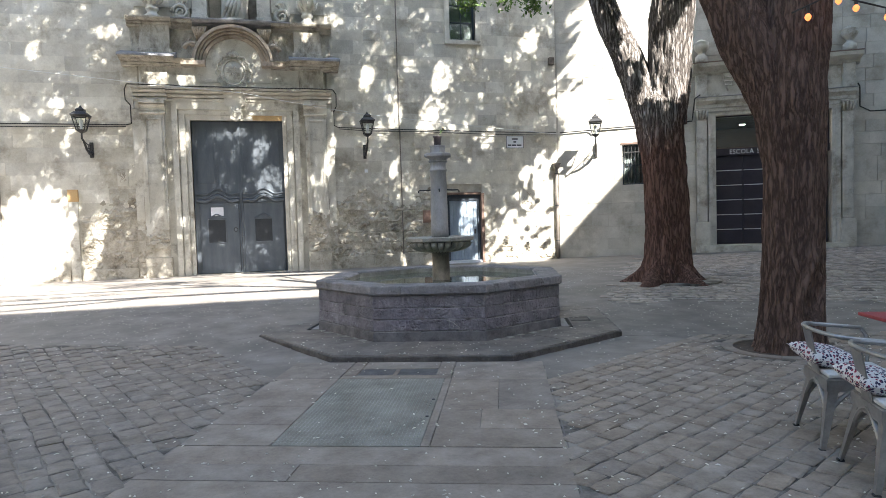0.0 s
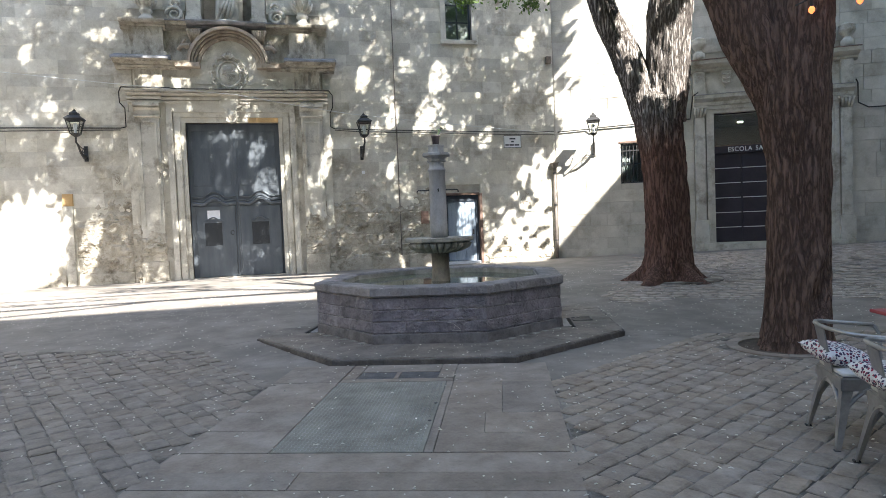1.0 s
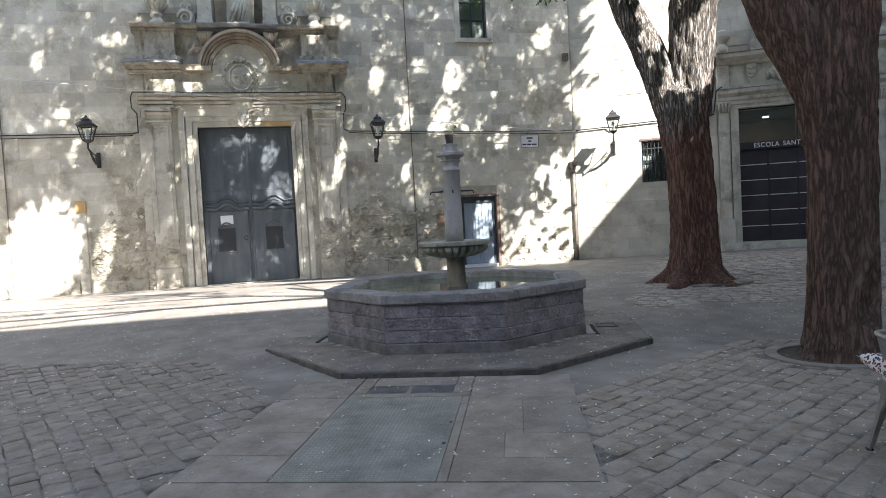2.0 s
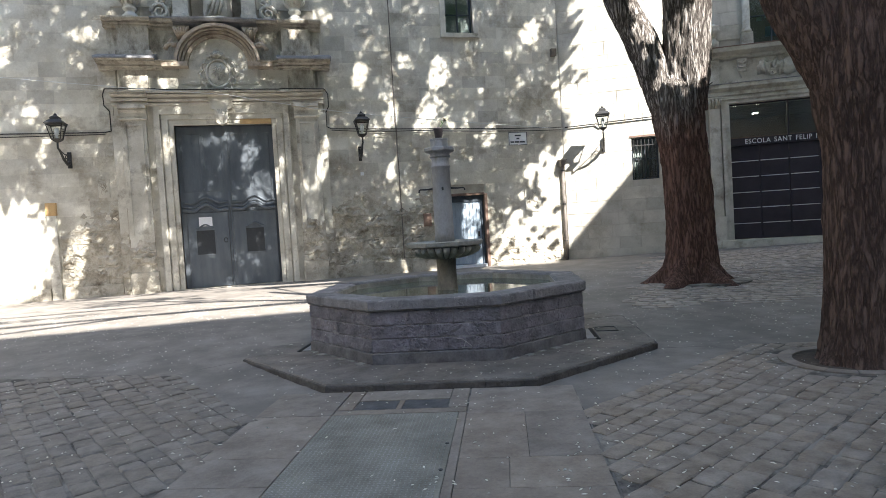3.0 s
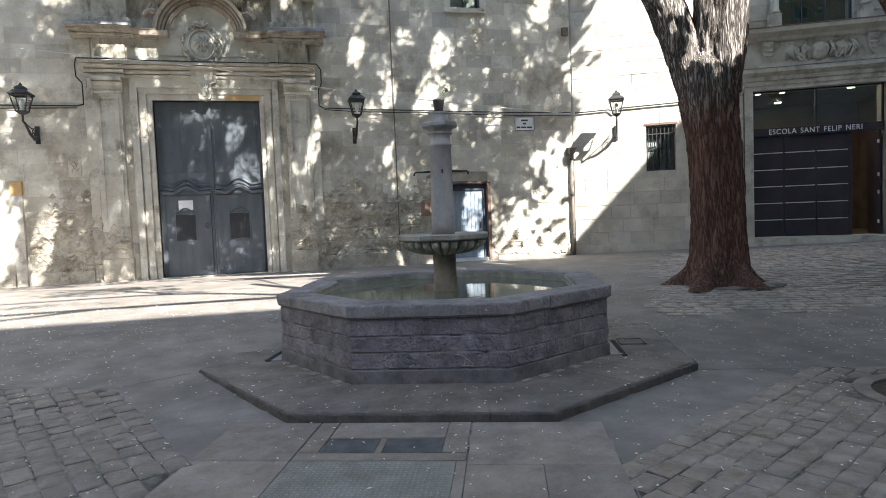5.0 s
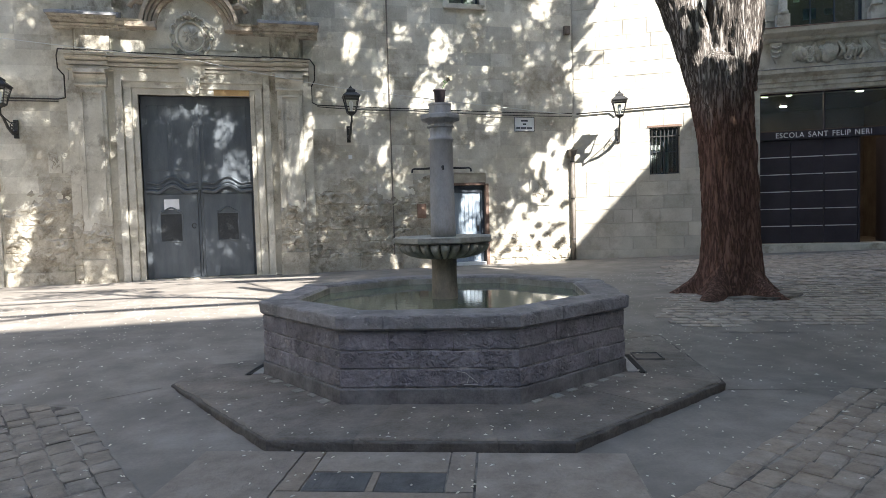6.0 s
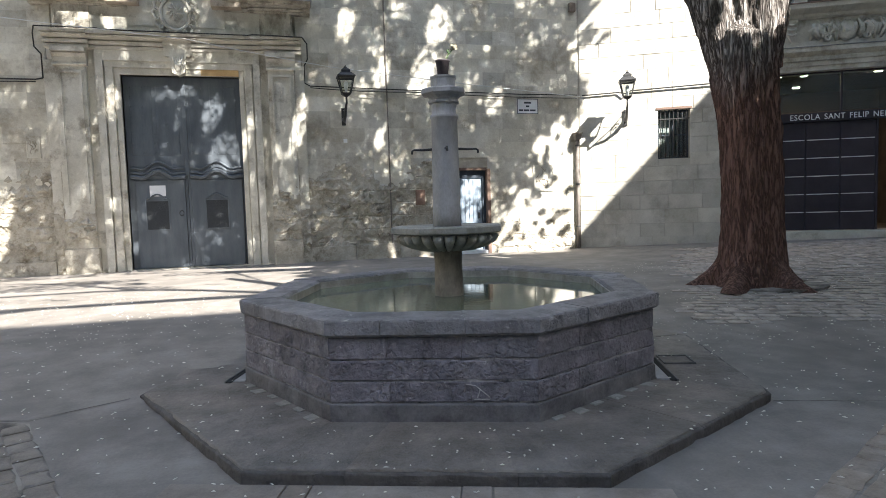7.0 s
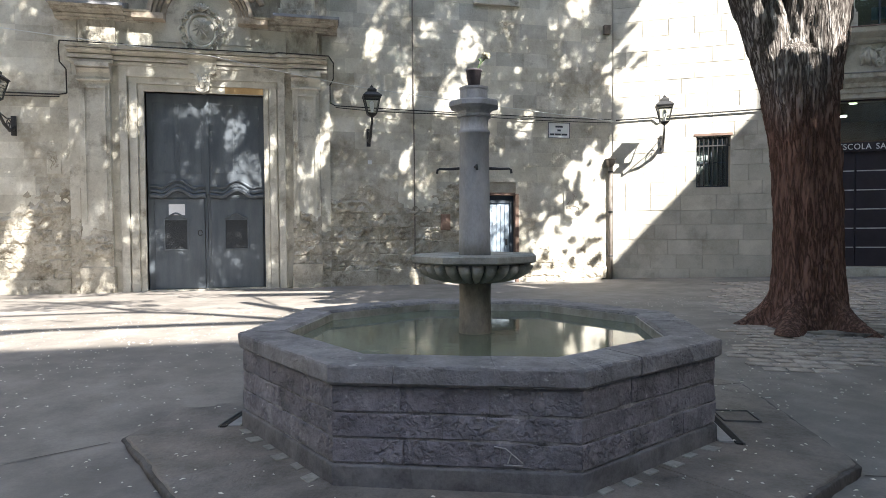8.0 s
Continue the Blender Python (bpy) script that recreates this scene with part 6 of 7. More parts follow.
def tree_a():
    t = thing("tree", Matrix(), "large forked tree with reddish furrowed bark and flaring roots", "tree", "trees of the square")
    g = ground_z(7.5, 10.9)
    bm = bark_mesh(bmesh.new(), [(7.38, 10.92, g - 0.12), (7.42, 10.94, 0.5), (7.45, 10.96, 1.3), (7.43, 10.98, 2.3), (7.37, 11.02, 3.2), (7.37, 11.04, 3.75), (7.4, 11.02, 4.05)],
                   [0.46, 0.44, 0.42, 0.41, 0.45, 0.42, 0.12], 150, (g - 0.12, 0.85, 0.6, 6), 3.4, 0.07, 26, 0.02)
    part("trunk", bm, M_bark_red, t, smooth=True)
    bm = bark_mesh(bmesh.new(), [(7.22, 11.08, 3.2), (7.02, 11.18, 4.05), (6.8, 11.3, 4.75), (6.52, 11.48, 5.5), (6.3, 11.6, 6.4), (5.9, 11.4, 7.6), (5.2, 11.0, 9.0)], [0.27, 0.31, 0.29, 0.26, 0.24, 0.2, 0.13], 96, None, 3.0, 0.07, 18, 0.018)
    part("limb", bm, M_bark_red, t, smooth=True)
    bm = bark_mesh(bmesh.new(), [(7.5, 10.98, 3.3), (7.55, 10.95, 4.2), (7.57, 10.9, 5.1), (7.66, 10.8, 6.2), (8.0, 10.6, 7.6), (8.4, 10.2, 9.2)], [0.36, 0.4, 0.41, 0.4, 0.28, 0.15], 120, None, 5.0, 0.07, 20, 0.02)
    part("limb", bm, M_bark_red, t, smooth=True)
    # Crown out of view, laid up-sun so that it shades wall and ground.
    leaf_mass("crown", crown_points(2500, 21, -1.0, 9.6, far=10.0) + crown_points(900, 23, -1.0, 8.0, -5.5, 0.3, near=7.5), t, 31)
    pit = part("tree_pit", lathe(bmesh.new(), [(0.9, -0.05), (0.9, 0.006)], 0, 0, 40), M_bedding)
    pit.location = (7.6, 10.95, g)
    tagged(pit, "gritty bare ground round the tree roots", "tree pit", kind="structure")


def tree_b():
    t = thing("tree", Matrix(), "tall forked tree with dark brown bark beside the chairs", "tree", "trees of the square")
    bm = bark_mesh(bmesh.new(), [(5.31, 5.5, -0.12), (5.32, 5.5, 0.44), (5.33, 5.49, 1.13), (5.34, 5.49, 1.96), (5.31, 5.5, 2.6), (5.33, 5.5, 3.15), (5.39, 5.45, 3.98), (5.44, 5.42, 5.18), (5.62, 5.15, 6.93), (5.9, 4.96, 8.77)],
                   [0.350, 0.308, 0.290, 0.294, 0.350, 0.350, 0.304, 0.258, 0.202, 0.129], 140, (-0.12, 0.7, 0.18, 4), 2.0, 0.06, 22, 0.014, (-92, 0.62, 0.34, 0.3, 0.06))
    part("trunk", bm, M_bark_brown, t, smooth=True)
    bm = bark_mesh(bmesh.new(), [(5.29, 5.52, 2.23), (5.18, 5.61, 2.83), (5.0, 5.74, 3.34), (4.83, 5.85, 3.89), (4.47, 6.07, 4.72), (3.96, 6.44, 6.01), (3.23, 6.9, 7.48)], [0.202, 0.285, 0.294, 0.276, 0.221, 0.147, 0.092], 100, None, 7.0, 0.07, 18, 0.014)
    part("limb", bm, M_bark_brown, t, smooth=True)
    # Unseen crown; its last clumps are added to shade the first tree's trunk.
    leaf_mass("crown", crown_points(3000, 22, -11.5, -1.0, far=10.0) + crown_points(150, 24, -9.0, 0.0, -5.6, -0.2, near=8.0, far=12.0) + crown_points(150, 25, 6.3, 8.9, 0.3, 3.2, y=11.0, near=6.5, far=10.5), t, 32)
    # Branches out of view, added to throw streaks of shade on the sunlit ground.
    for pts, r0 in ((((5.42, 5.43, 4.9), (4.3, 4.6, 7.0), (1.4, 3.4, 8.2), (-2.6, 2.6, 8.8), (-6.5, 2.2, 9.6)), 0.15), (((4.3, 4.6, 7.0), (2.2, 5.2, 8.0), (-0.8, 4.8, 8.4), (-4.5, 4.4, 9.0)), 0.1),
                    (((1.4, 3.4, 8.2), (-0.6, 1.9, 8.6), (-3.6, 1.2, 9.0)), 0.08), (((2.2, 5.2, 8.0), (0.2, 6.4, 8.8), (-2.4, 6.3, 9.4)), 0.07)):
        part("branch", bark_mesh(bmesh.new(), pts, [r0 * (1 - 0.75 * k / (len(pts) - 1)) for k in range(len(pts))], 12, None, 4.0, 0.05), M_bark_brown, t, smooth=True)
    # a low spray of leaves
    bm = bmesh.new()
    tube(bm, [(3.5, 7.5, 8.0), (3.2, 7.9, 6.2), (2.9, 8.0, 4.5)], [0.06, 0.03, 0.008], 6)
    part("twig", bm, M_bark_brown, t)
    rnd = random.Random(4)
    leaf_mass("leaf_spray", [Vector((rnd.uniform(2.2, 3.65), rnd.uniform(7.8, 8.3), 4.28 + 0.14 * rnd.random() + 0.22 * abs(math.sin(3 * i)))) for i in range(16)], t, 33, 0.16, 34, 0.08, gaps=False)
    pit = part("tree_pit", lathe(bmesh.new(), [(0.46, -0.05), (0.46, 0.006)], 0, 0, 40), M_soil)
    pit.location = (5.22, 5.58, 0)
    tagged(pit, "round pit of dark soil at the tree's foot", "tree pit", kind="structure")
    for k in range(14):
        a0, a1 = 2 * math.pi * k / 14, 2 * math.pi * (k + 0.97) / 14
        bm = bmesh.new()
        prism(bm, [(r * math.cos(a), r * math.sin(a)) for r, a in ((0.46, a0), (0.46, (a0 + a1) / 2), (0.46, a1), (0.58, a1), (0.58, (a0 + a1) / 2), (0.58, a0))], lambda x, y, e: (x, y, (-0.05, 0.02)[e]))
        part("pit_kerb", bm, M_slab, pit)


tree_a()
tree_b()


# ---- festoon of bulbs tied to the second tree
def festoon():
    f = thing("festoon_lights", Matrix(), "string of small warm glowing bulbs on a black wire", "string lights")
    pts = [(4.79, 4.92, 3.36), (5.0, 4.93, 3.45), (5.3, 4.96, 3.58), (5.6, 4.98, 3.54), (6.45, 5.15, 3.52), (8.75, 5.52, 3.89), (13.81, 6.07, 4.9)]
    part("wire", tube(bmesh.new(), pts, 0.009, 6), M_cable, f)
    for x, y, z in ((5.0, 4.95, 3.34), (5.37, 4.96, 3.52), (5.58, 4.96, 3.46), (6.08, 5.06, 3.43), (6.82, 5.15, 3.45)):
        part("socket", lathe(bmesh.new(), [(0.016, z + 0.03), (0.016, z + 0.1)], x, y, 10), M_iron, f)
        part("bulb", lathe(bmesh.new(), [(0.008, z - 0.035), (0.026, z - 0.015), (0.03, z + 0.005), (0.015, z + 0.032)], x, y, 12), M_bulb, f, smooth=True)


festoon()


# ---------------------------------------------------------------- chairs and table
def armchair():
    """A pressed steel armchair: origin at its foot centre, facing +x."""
    c = thing("armchair", Matrix(), "galvanised pressed-steel armchair with a cream seat pad", "chair", "cafe chairs")
    part("seat", boxes((-0.2, 0.2, -0.2, 0.2, 0.425, 0.45), bevel=0.011), M_steel, c)
    part("seat_skirt", boxes((-0.205, 0.205, -0.205, -0.195, 0.37, 0.44), (-0.205, 0.205, 0.195, 0.205, 0.37, 0.44), (-0.205, -0.195, -0.195, 0.195, 0.37, 0.44), (0.195, 0.205, -0.195, 0.195, 0.37, 0.44)), M_steel, c)
    for sx in (-1, 1):
        for sy in (-1, 1):
            bm = bmesh.new()
            prev = None
            for k in range(7):
                t = k / 6
                z = 0.43 * (1 - t)
                x, y = sx * (0.17 + 0.075 * t), sy * (0.17 + 0.075 * t)
                w = 0.05 * (1 - t) + 0.014 * t if k else 0.07
                th = 0.016 * (1 - t) + 0.012 * t
                quad = [bm.verts.new(p) for p in ((x + sx * th, y + sy * th, z), (x - sx * w, y + sy * th, z), (x - sx * w, y, z), (x, y, z), (x, y - sy * w, z), (x + sx * th, y - sy * w, z))]
                if prev:
                    for i in range(6):
                        bm.faces.new((prev[i], prev[(i + 1) % 6], quad[(i + 1) % 6], quad[i]))
                prev = quad
            bm.faces.new(prev)
            bmesh.ops.recalc_face_normals(bm, faces=bm.faces[:])
            leg = part("leg", bm, M_steel, c)
            part("foot", boxes((sx * 0.245 - 0.018, sx * 0.245 + 0.018, sy * 0.245 - 0.018, sy * 0.245 + 0.018, 0.0, 0.022), bevel=0.004), M_iron, leg)
    # arched braces between the legs
    for ax in range(4):
        pts = []
        for k in range(11):
            q = -1 + 2 * k / 10
            h = 0.4 - 0.14 * q * q - 0.02 * abs(q)
            p = (q * 0.19, 0.2) if ax < 2 else (0.2, q * 0.19)
            sgn = 1 if ax % 2 else -1
            pts.append((p[0] * (1 if ax < 2 else sgn), p[1] * (sgn if ax < 2 else 1), h))
        part("leg_arch", tube(bmesh.new(), pts, 0.013, 6), M_steel, c)
    # back and arm hoop in one tube
    hoop = [(0.16, -0.265, 0.69)] + [(0.05, -0.27, 0.7), (-0.12, -0.262, 0.715)] + [(-0.12 - 0.13 * math.sin(a), -0.262 * math.cos(a), 0.715 + 0.02 * math.sin(a)) for a in [math.pi * k / 12 for k in range(1, 12)]] + [(-0.12, 0.262, 0.715), (0.05, 0.27, 0.7), (0.16, 0.265, 0.69)]
    part("arm_hoop", tube(bmesh.new(), hoop, 0.0135, 8), M_steel, c, smooth=True)
    for sy in (-1, 1):
        part("arm_support", tube(bmesh.new(), [(0.16, sy * 0.265, 0.69), (0.185, sy * 0.25, 0.64), (0.18, sy * 0.215, 0.44)], 0.012, 6), M_steel, c)
    bm = bmesh.new()
    prism(bm, [(-0.06, 0.43), (0.06, 0.43), (0.075, 0.72), (-0.075, 0.72)], lambda y, z, e: (-0.195 - 0.055 * (z - 0.44) / 0.28 + (-0.004, 0.004)[e], y, z))
    part("back_splat", bm, M_steel, c)
    part("seat_pad", boxes((-0.19, 0.2, -0.195, 0.195, 0.45, 0.475), bevel=0.011), M_pad, c, "cream seat pad")
    return c


def cushion(m, seed):
    bm = bmesh.new()
    bmesh.ops.create_grid(bm, x_segments=18, y_segments=18, size=0.2)
    top = list(bm.verts)
    for v in top:
        ex, ey = abs(v.co.x) / 0.2, abs(v.co.y) / 0.2
        v.co.z = 0.075 * (max(0, 1 - ex ** 3) * max(0, 1 - ey ** 3)) ** 0.5 + 0.004 * noise.noise(v.co * 18 + Vector((seed, 0, 0)))
        v.co.x *= 1 - 0.1 * (1 - ey ** 2) * ex
        v.co.y *= 1 - 0.1 * (1 - ex ** 2) * ey
    low = bmesh.ops.duplicate(bm, geom=bm.verts[:] + bm.edges[:] + bm.faces[:])["geom"]
    for v in low:
        if isinstance(v, bmesh.types.BMVert):
            v.co.z = -v.co.z
    bmesh.ops.remove_doubles(bm, verts=bm.verts[:], dist=0.002)
    bmesh.ops.recalc_face_normals(bm, faces=bm.faces[:])
    ob = part("cushion", bm, M_floral, smooth=True)
    ob.matrix_world = m
    return tagged(ob, "white cushion with dark and red floral print on the chair", "cushion", "floral cushions")


CHAIRS = (pose(3.56, 3.16, 0, 0, 0, -27), pose(3.31, 2.57, 0, 0, 0, -28))
chair = armchair()
chair.matrix_world = CHAIRS[0]
copy_thing(chair, CHAIRS[1])
for k, m in enumerate(CHAIRS):
    cushion(m @ pose(-0.11, 0.09, 0.53, 6, 12, 12) @ Matrix.Scale(0.88, 4), k)


def cafe_table():
    t = thing("cafe_table", pose(4.32, 3.1, 0, 0, 0, -20), "square cafe table with a red top", "table")
    part("tabletop", boxes((-0.4, 0.4, -0.35, 0.35, 0.725, 0.75), bevel=0.008), M_red, t)
    part("pillar", lathe(bmesh.new(), [(0.04, 0.03), (0.035, 0.1), (0.035, 0.7), (0.08, 0.726)], 0, 0, 16), M_iron, t, smooth=True)
    for k in range(4):
        a = math.pi / 2 * k + math.pi / 4
        part("foot", tube(bmesh.new(), [(0, 0, 0.06), (0.2 * math.cos(a), 0.2 * math.sin(a), 0.04), (0.32 * math.cos(a), 0.32 * math.sin(a), 0.015)], [0.03, 0.022, 0.015], 8), M_iron, t)


cafe_table()


# ---------------------------------------------------------------- paving pieces
def bed(name, rows, material, label, lift=0.004):
    """A thin bed that follows the ground; rows of (v, u0, u1) in the fountain's frame."""
    verts, faces = [], []
    cols = 24
    for v, u0, u1 in rows:
        for i in range(cols + 1):
            x, y = fount_xy(u0 + (u1 - u0) * i / cols, v)
            verts.append((x, y, ground_z(x, y) + lift))
    w = cols + 1
    for j in range(len(rows) - 1):
        for i in range(cols):
            faces.append((j * w + i, j * w + i + 1, (j + 1) * w + i + 1, (j + 1) * w + i))
    return tagged(mesh_from(name, verts, faces, material, smooth=True), label, "pavement", kind="structure")


def left_edge(v):
    return -1.37 if v < -3.12 else -1.37 - (v + 3.12) * 0.9


def right_edge(v):
    return 1.29 if v < -3.08 else 1.29 + (v + 3.08) * 1.0


VS = [-9.5 + 0.25 * i for i in range(33)]
left_bed = bed("pavement_left", [(v, -9.0, left_edge(v)) for v in VS if v <= -1.45], M_bedding, "old rectangular grey stone setts with gritty joints")
right_bed = bed("pavement_right", [(v, right_edge(v), 12.0) for v in VS + [-1.3, -1.1, -0.95] if v <= -0.9], M_bedding, "old rectangular grey stone setts with gritty joints")
far_bed = bed("pavement_far", [(1.2 + 0.4 * i, 2.2 + 0.1 * i, 13.0) for i in range(22)], M_paving, "uneven old stone setts before the school")
centre_bed = bed("pavement_centre", [(v, -1.36, 1.28) for v in [-9.5 + 0.35 * i for i in range(21)]], M_bedding, "large worn paving slabs in front of the fountain", 0.003)

def sett_mesh(length, width, seed, material):
    """A worn sett: an uneven eight-sided outline, rounded shoulders and a slightly domed, dished top."""
    r = random.Random(seed)
    l, w, h = length / 2, width / 2, 0.0125
    j = lambda s: r.uniform(-s, s)
    base = []
    for sx, sy in ((-1, -1), (0, -1), (1, -1), (1, 0), (1, 1), (0, 1), (-1, 1), (-1, 0)):
        base.append((sx * l * (0.975 if sx and sy else 1.0) + j(0.009), sy * w * (0.965 if sx and sy else 1.0) + j(0.008)))
    v = [(x, y, 0.0) for x, y in base] + [(x, y, h * 0.5 + j(0.0015)) for x, y in base]
    v += [(x * (1 - 0.013 / l) + j(0.002), y * (1 - 0.013 / w) + j(0.002), h + j(0.0035)) for x, y in base]
    v += [(x * 0.45, y * 0.45, h + 0.002 + j(0.003)) for x, y in base[::2]]
    f = []
    for i in range(8):
        k = (i + 1) % 8
        f += [(i, k, 8 + k, 8 + i), (8 + i, 8 + k, 16 + k, 16 + i)]
    for i in range(4):
        k = (i + 1) % 4
        f += [(16 + 2 * i, 17 + 2 * i, 24 + i), (17 + 2 * i, 16 + (2 * i + 2) % 8, 24 + k), (17 + 2 * i, 24 + k, 24 + i)]
    f.append((24, 25, 26, 27))
    me = bpy.data.meshes.new("sett")
    me.from_pydata(v, [], f)
    me.materials.append(material)
    me.update()
    return me


def lay_setts(parent, inside, origin, angle, reach_l, reach_w, length, width, seed, keep, near, joint=0.006, tilt=1.1, stuff=M_sett_rest, single=M_sett):
    r = random.Random(seed)
    m = pose(origin[0], origin[1], 0, 0, 0, angle)
    sizes = [length * k for k in (0.72, 0.88, 1.0, 1.15)]
    shared = {(i, k): sett_mesh(s - joint, width - joint, seed * 100 + i * 10 + k, single) for i, s in enumerate(sizes) for k in range(3)}
    laid = []
    for j in range(-int(reach_w / width), int(reach_w / width) + 1):
        x = -reach_l + r.uniform(0, length)
        while x < reach_l:
            i = r.choice((0, 1, 2, 2, 3))
            s = sizes[i]
            wob = 0.02 * noise.noise(Vector((x * 0.7, j * 0.4, seed)))
            p = m @ Vector((x + s / 2, j * width + wob, 0))
            x += s
            if inside(p.x, p.y):
                laid.append((p.x, p.y, i, r.randrange(3), r.uniform(-2.5, 2.5), r.uniform(-0.004, 0.004), r.uniform(-tilt, tilt), r.uniform(-tilt, tilt)))
    laid.sort(key=lambda b: (b[0] - near[0]) ** 2 + (b[1] - near[1]) ** 2)
    verts, faces = [], []
    for n, (x, y, i, k, turn, up, tx, ty) in enumerate(laid):
        p = pose(x, y, ground_z(x, y) + 0.001 + up, tx, ty, angle + turn)
        if n < keep:
            ob = new("sett", shared[i, k])
            ob.parent = parent
            ob.matrix_local = p
        else:
            me, o = shared[i, k], len(verts)
            verts += [tuple(p @ v.co) for v in me.vertices]
            faces += [tuple(q + o for q in g.vertices) for g in me.polygons]
    if verts:
        tagged(mesh_from("setts", verts, faces, stuff, parent), kind="stuff")


M_FOUNT_INV = M_FOUNT.inverted()


def uv(x, y):
    p = M_FOUNT_INV @ Vector((x, y, 0))
    return p.x, p.y


def inside_left(x, y):
    u, v = uv(x, y)
    return -6.4 < u < left_edge(v) + (0.05 if v > -3.0 else -0.01) and -9.4 < v < -1.55


def inside_right(x, y):
    u, v = uv(x, y)
    if math.hypot(x - 5.22, y - 5.58) < 0.64:
        return False
    return right_edge(v) + (-0.05 if v > -2.95 else 0.01) < u < 8.5 and -9.4 < v < -0.98


def inside_far(x, y):
    u, v = uv(x, y)
    if v < 1.7 + 0.7 * noise.noise(Vector((u * 0.8, 2.0, 0))) or math.hypot(x - 7.55, y - 10.95) < 0.75 or y > CHURCH_Y - 0.1 or (M_SCHOOL.inverted() @ Vector((x, y, 0))).y > -0.1:
        return False
    return 2.55 + 0.25 * (v - 1.2) + 0.7 * noise.noise(Vector((v * 1.1, 5.0, 0))) < u < 11.5 and 1.3 < v < 9.5


def centre_slabs():
    """Big slabs either side of the steel plate, with the plate and two drain covers."""
    r = random.Random(17)
    def slab(u0, u1, v0, v1, mat=M_slab, up=0.012, name="paving_slab"):
        bm = boxes((u0 + 0.002, u1 - 0.002, v0 + 0.002, v1 - 0.002, -0.03, up + r.uniform(-0.002, 0.002)), bevel=0.0025)
        ob = part(name, bm, mat, centre_bed)
        ob.matrix_world = M_FOUNT
        return ob
    def column(u0, u1, v0, v1, cuts):
        edges = [v0] + cuts + [v1]
        for a, b in zip(edges, edges[1:]):
            if u1 - u0 > 0.8 and r.random() < 0.6:
                c = u0 + (u1 - u0) * r.uniform(0.35, 0.65)
                slab(u0, c, a, b)
                slab(c, u1, a, b)
            else:
                slab(u0, u1, a, b)
    column(-1.35, -0.71, -4.83, -2.36, [-4.4, -3.95, -3.6, -3.05])
    column(0.38, 1.27, -4.83, -2.36, [-4.47, -4.02, -3.1, -2.75])
    column(-1.35, 1.27, -9.4, -4.84, [-8.8, -8.2, -7.6, -7.0, -6.45, -5.9, -5.4, -5.15])
    slab(0.314, 0.378, -4.83, -3.05)
    slab(-0.7, 0.37, -3.045, -2.93)
    slab(-0.213, -0.167, -2.92, -2.665)
    slab(-0.7, -0.57, -2.92, -2.36)
    slab(0.22, 0.37, -2.92, -2.36)
    slab(-0.565, 0.215, -2.66, -2.36)
    plate = thing("access_cover", M_FOUNT, "large dull steel tread-plate cover set flush in the paving", "access cover")
    part("cover_plate", boxes((-0.706, 0.312, -4.826, -3.05, -0.03, 0.012), bevel=0.003), M_plate, plate)
    verts, faces = [], []
    for j in range(58):
        for i in range(33):
            x, y = -0.685 + 0.03 * i, -4.8 + 0.03 * j
            dx, dy = (0.013, 0.0045) if (i + j) % 2 else (0.0045, 0.013)
            o = len(verts)
            verts += [(x - dx, y, 0.0122), (x, y - dy, 0.0122), (x + dx, y, 0.0122), (x, y + dy, 0.0122), (x, y, 0.0175)]
            faces += [(o, o + 1, o + 4), (o + 1, o + 2, o + 4), (o + 2, o + 3, o + 4), (o + 3, o, o + 4)]
    tagged(mesh_from("tread_studs", verts, faces, M_studs, plate), kind="stuff")
    for y in (-4.2, -3.75):
        part("lifting_hole", lathe(bmesh.new(), [(0.014, 0.0), (0.014, 0.0165)], 0.285, y, 10), M_iron, plate)
    for u0, u1 in ((-0.56, -0.215), (-0.165, 0.21)):
        g = thing("drain_cover", M_FOUNT, "dark cast-iron drain cover set in the paving", "drain cover", "drain covers")
        part("cover_frame", boxes((u0, u1, -2.91, -2.67, -0.03, 0.009), bevel=0.003), M_grate, g)
        for k in range(9):
            a = u0 + 0.03 + (u1 - u0 - 0.06) * k / 9
            part("cover_rib", boxes((a, a + 0.024, -2.885, -2.695, 0.007, 0.0105), bevel=0.001), M_grate, g)


# long joints scored in the smooth paving
def paving_joint(a, b):
    pts = [fount_xy(a[0] + (b[0] - a[0]) * i / 12, a[1] + (b[1] - a[1]) * i / 12) for i in range(13)]
    bm = bmesh.new()
    d = Vector((pts[-1][0] - pts[0][0], pts[-1][1] - pts[0][1], 0)).normalized()
    s = Vector((-d.y, d.x, 0)) * 0.006
    prev = None
    for x, y in pts:
        z = ground_z(x, y) + 0.0035
        wob = 0.006 * noise.noise(Vector((x * 4, y * 4, 0)))
        row = [bm.verts.new((x + s.x + wob, y + s.y, z)), bm.verts.new((x - s.x + wob, y - s.y, z))]
        if prev:
            bm.faces.new((prev[0], prev[1], row[1], row[0]))
        prev = row
    part("paving_joint", bm, M_bedding, ground)


for a, b in (((-0.97, -2.36), (-1.36, -3.1)), ((0.97, -2.36), (1.28, -3.05)), ((2.36, -0.96), (8.5, -0.94)), ((-2.4, -1.0), (-2.9, -1.47)), ((-2.9, -1.46), (-6.5, -1.46))):
    paving_joint(a, b)


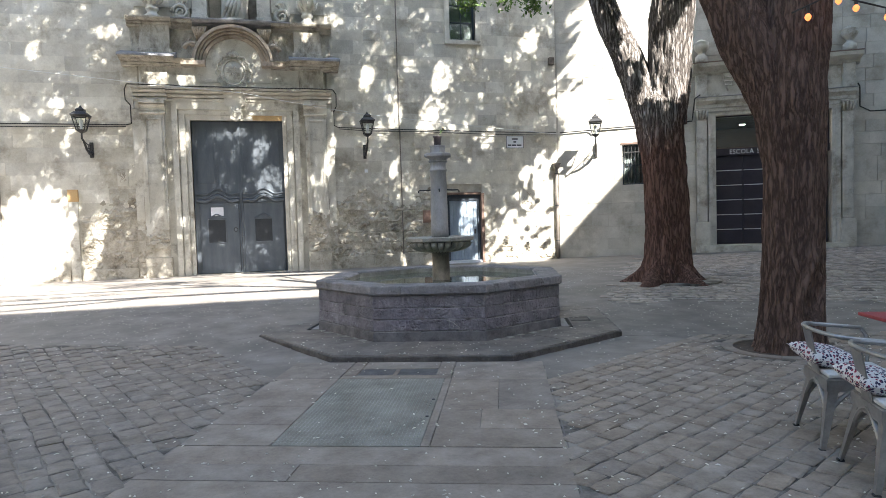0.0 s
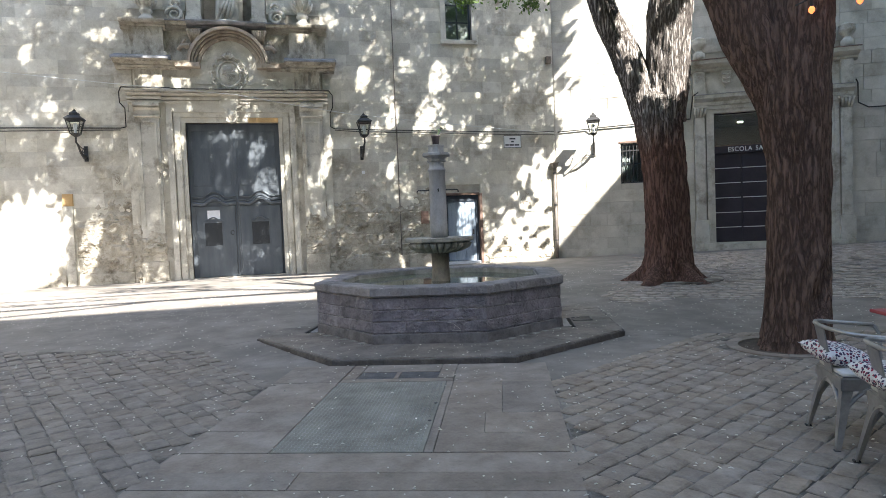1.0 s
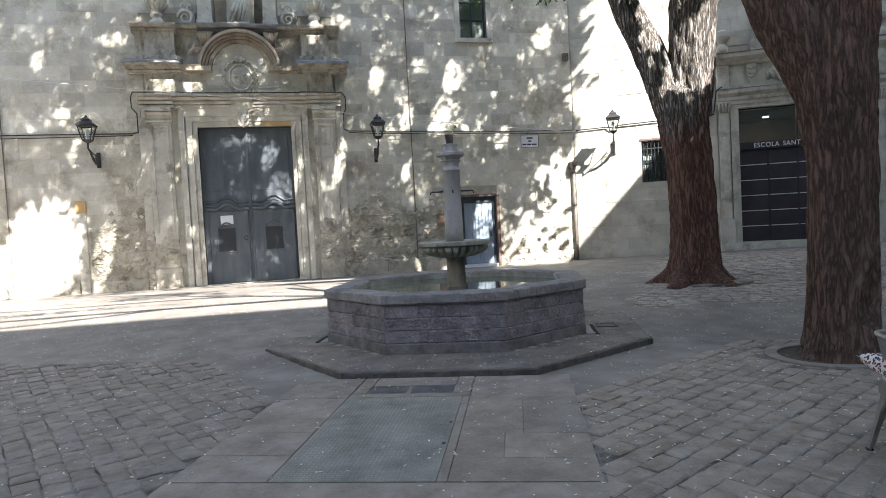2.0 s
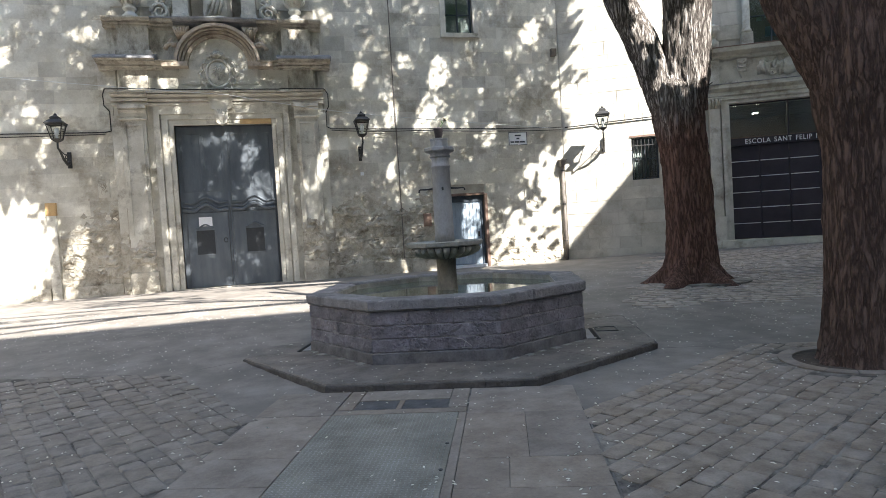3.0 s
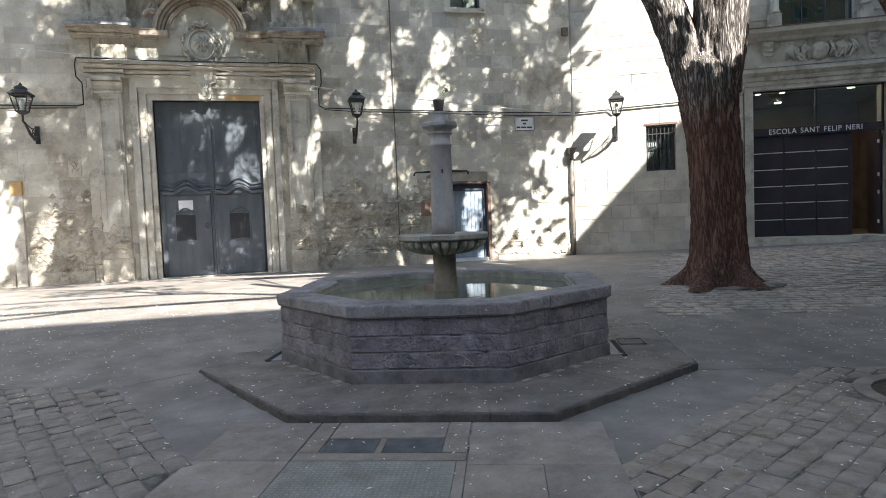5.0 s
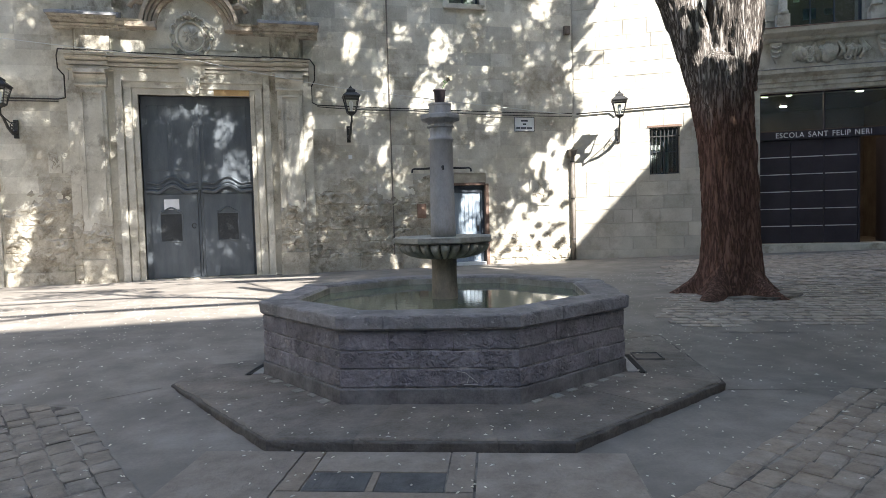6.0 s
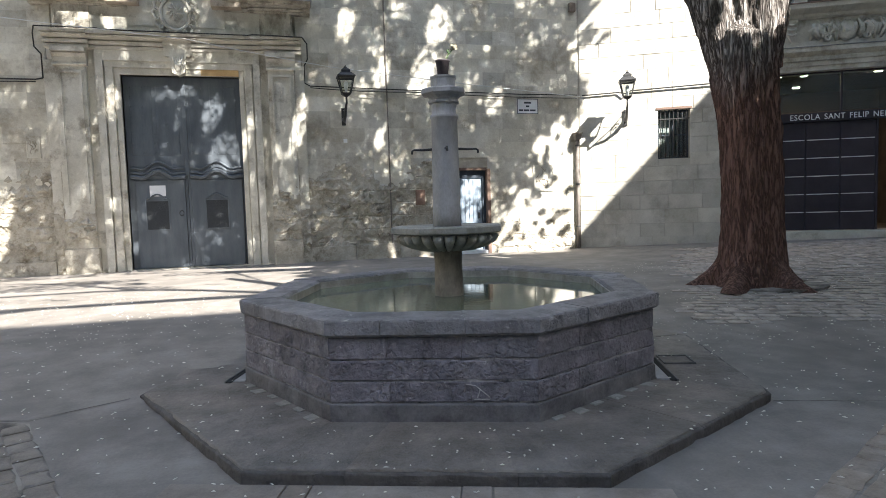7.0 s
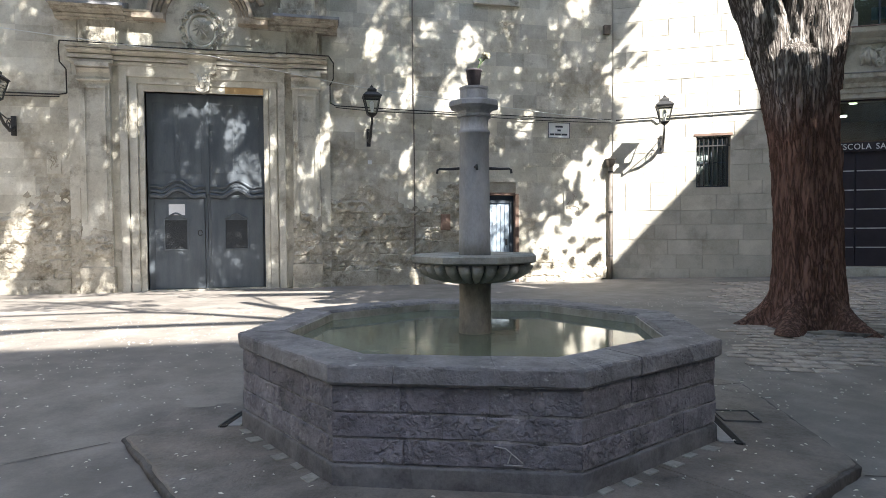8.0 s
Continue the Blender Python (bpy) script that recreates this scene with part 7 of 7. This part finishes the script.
def litter():
    """Fallen petals and dry leaf scraps, thickest near the fountain and the trees."""
    r = random.Random(8)
    verts, faces = [], []
    n = 0
    while n < 6500:
        x, y = r.uniform(-7, 10), r.uniform(0.3, 14)
        if r.random() > 0.3 + 0.7 * (noise.noise(Vector((x * 0.7, y * 0.7, 3))) + 0.4) or (CHURCH_Y - y) < 1:
            continue
        u, v = uv(x, y)
        z = ground_z(x, y) + 0.017
        if max(abs(u), abs(v), (abs(u) + abs(v)) * 0.7071) < 2.34:
            if max(abs(u), abs(v), (abs(u) + abs(v)) * 0.7071) < 1.68:
                continue
            z = STEP_Z + 0.004
            if ground_z(x, y) > STEP_Z - 0.01:
                continue
        elif -1.35 < u < 1.27 and v < -2.36:
            z = ground_z(x, y) + 0.0165
        elif not (inside_left(x, y) or inside_right(x, y) or inside_far(x, y)):
            z = ground_z(x, y) + 0.004
        a = r.uniform(0, math.tau)
        l, w = r.choice((0.006, 0.009, 0.011, 0.014, 0.019)), r.uniform(0.003, 0.007)
        c, s = math.cos(a), math.sin(a)
        o = len(verts)
        h = r.uniform(0.0, 0.01)
        e = 0.45 * l
        verts += [(x - c * l, y - s * l, z), (x - c * e - s * w, y - s * e + c * w, z), (x + c * e - s * w, y + s * e + c * w, z), (x + c * l, y + s * l, z),
                  (x + c * e + s * w, y + s * e - c * w, z), (x - c * e + s * w, y - s * e - c * w, z), (x, y, z + 0.003 + h * 0.6)]
        faces += [(o + k, o + (k + 1) % 6, o + 6) for k in range(6)]
        n += 1
    tagged(mesh_from("fallen_petals", verts, faces, M_litter), "scattered pale petals and dry leaf scraps on the paving", "petals", kind="stuff")


litter()
centre_slabs()
lay_setts(left_bed, inside_left, (-1.5, 5.0), -65, 6.5, 6.0, 0.235, 0.155, 41, 290, (-1.3, 5.2))
lay_setts(right_bed, inside_right, (3.0, 3.8), 27, 8.0, 7.0, 0.235, 0.15, 42, 290, (2.6, 4.0), stuff=M_sett_brown_rest, single=M_sett_brown)
lay_setts(far_bed, inside_far, (8.0, 12.0), -20, 9.0, 9.0, 0.26, 0.165, 43, 0, (7, 10), 0.016, 3.0, M_sett_far)

# stones of the two fronts
clear = openings + [PORTAL, (CX - 2.5, CX + 2.5, 5.2, 7.24), (CX - 1.05, CX + 1.05, 7.0, 9.7)]
lay_ashlar(church, -14.5, 8.45, 0.1, 10.6, 0.36, (0.5, 0.6, 0.7, 0.9), clear, M_ashlar, M_ashlar_rest, (4.5, 4.2), 61, joint=0.0048)
lay_ashlar(school, 0.03, 13.5, 0.1, 10.4, 0.36, (0.5, 0.6, 0.7, 0.8),
           [GATEWAY, SMALL_WINDOW, UPPER_WINDOW, (4.1, 8.3, 0.0, 5.95)], M_school, M_school_rest, (3.0, 2.5), 62)
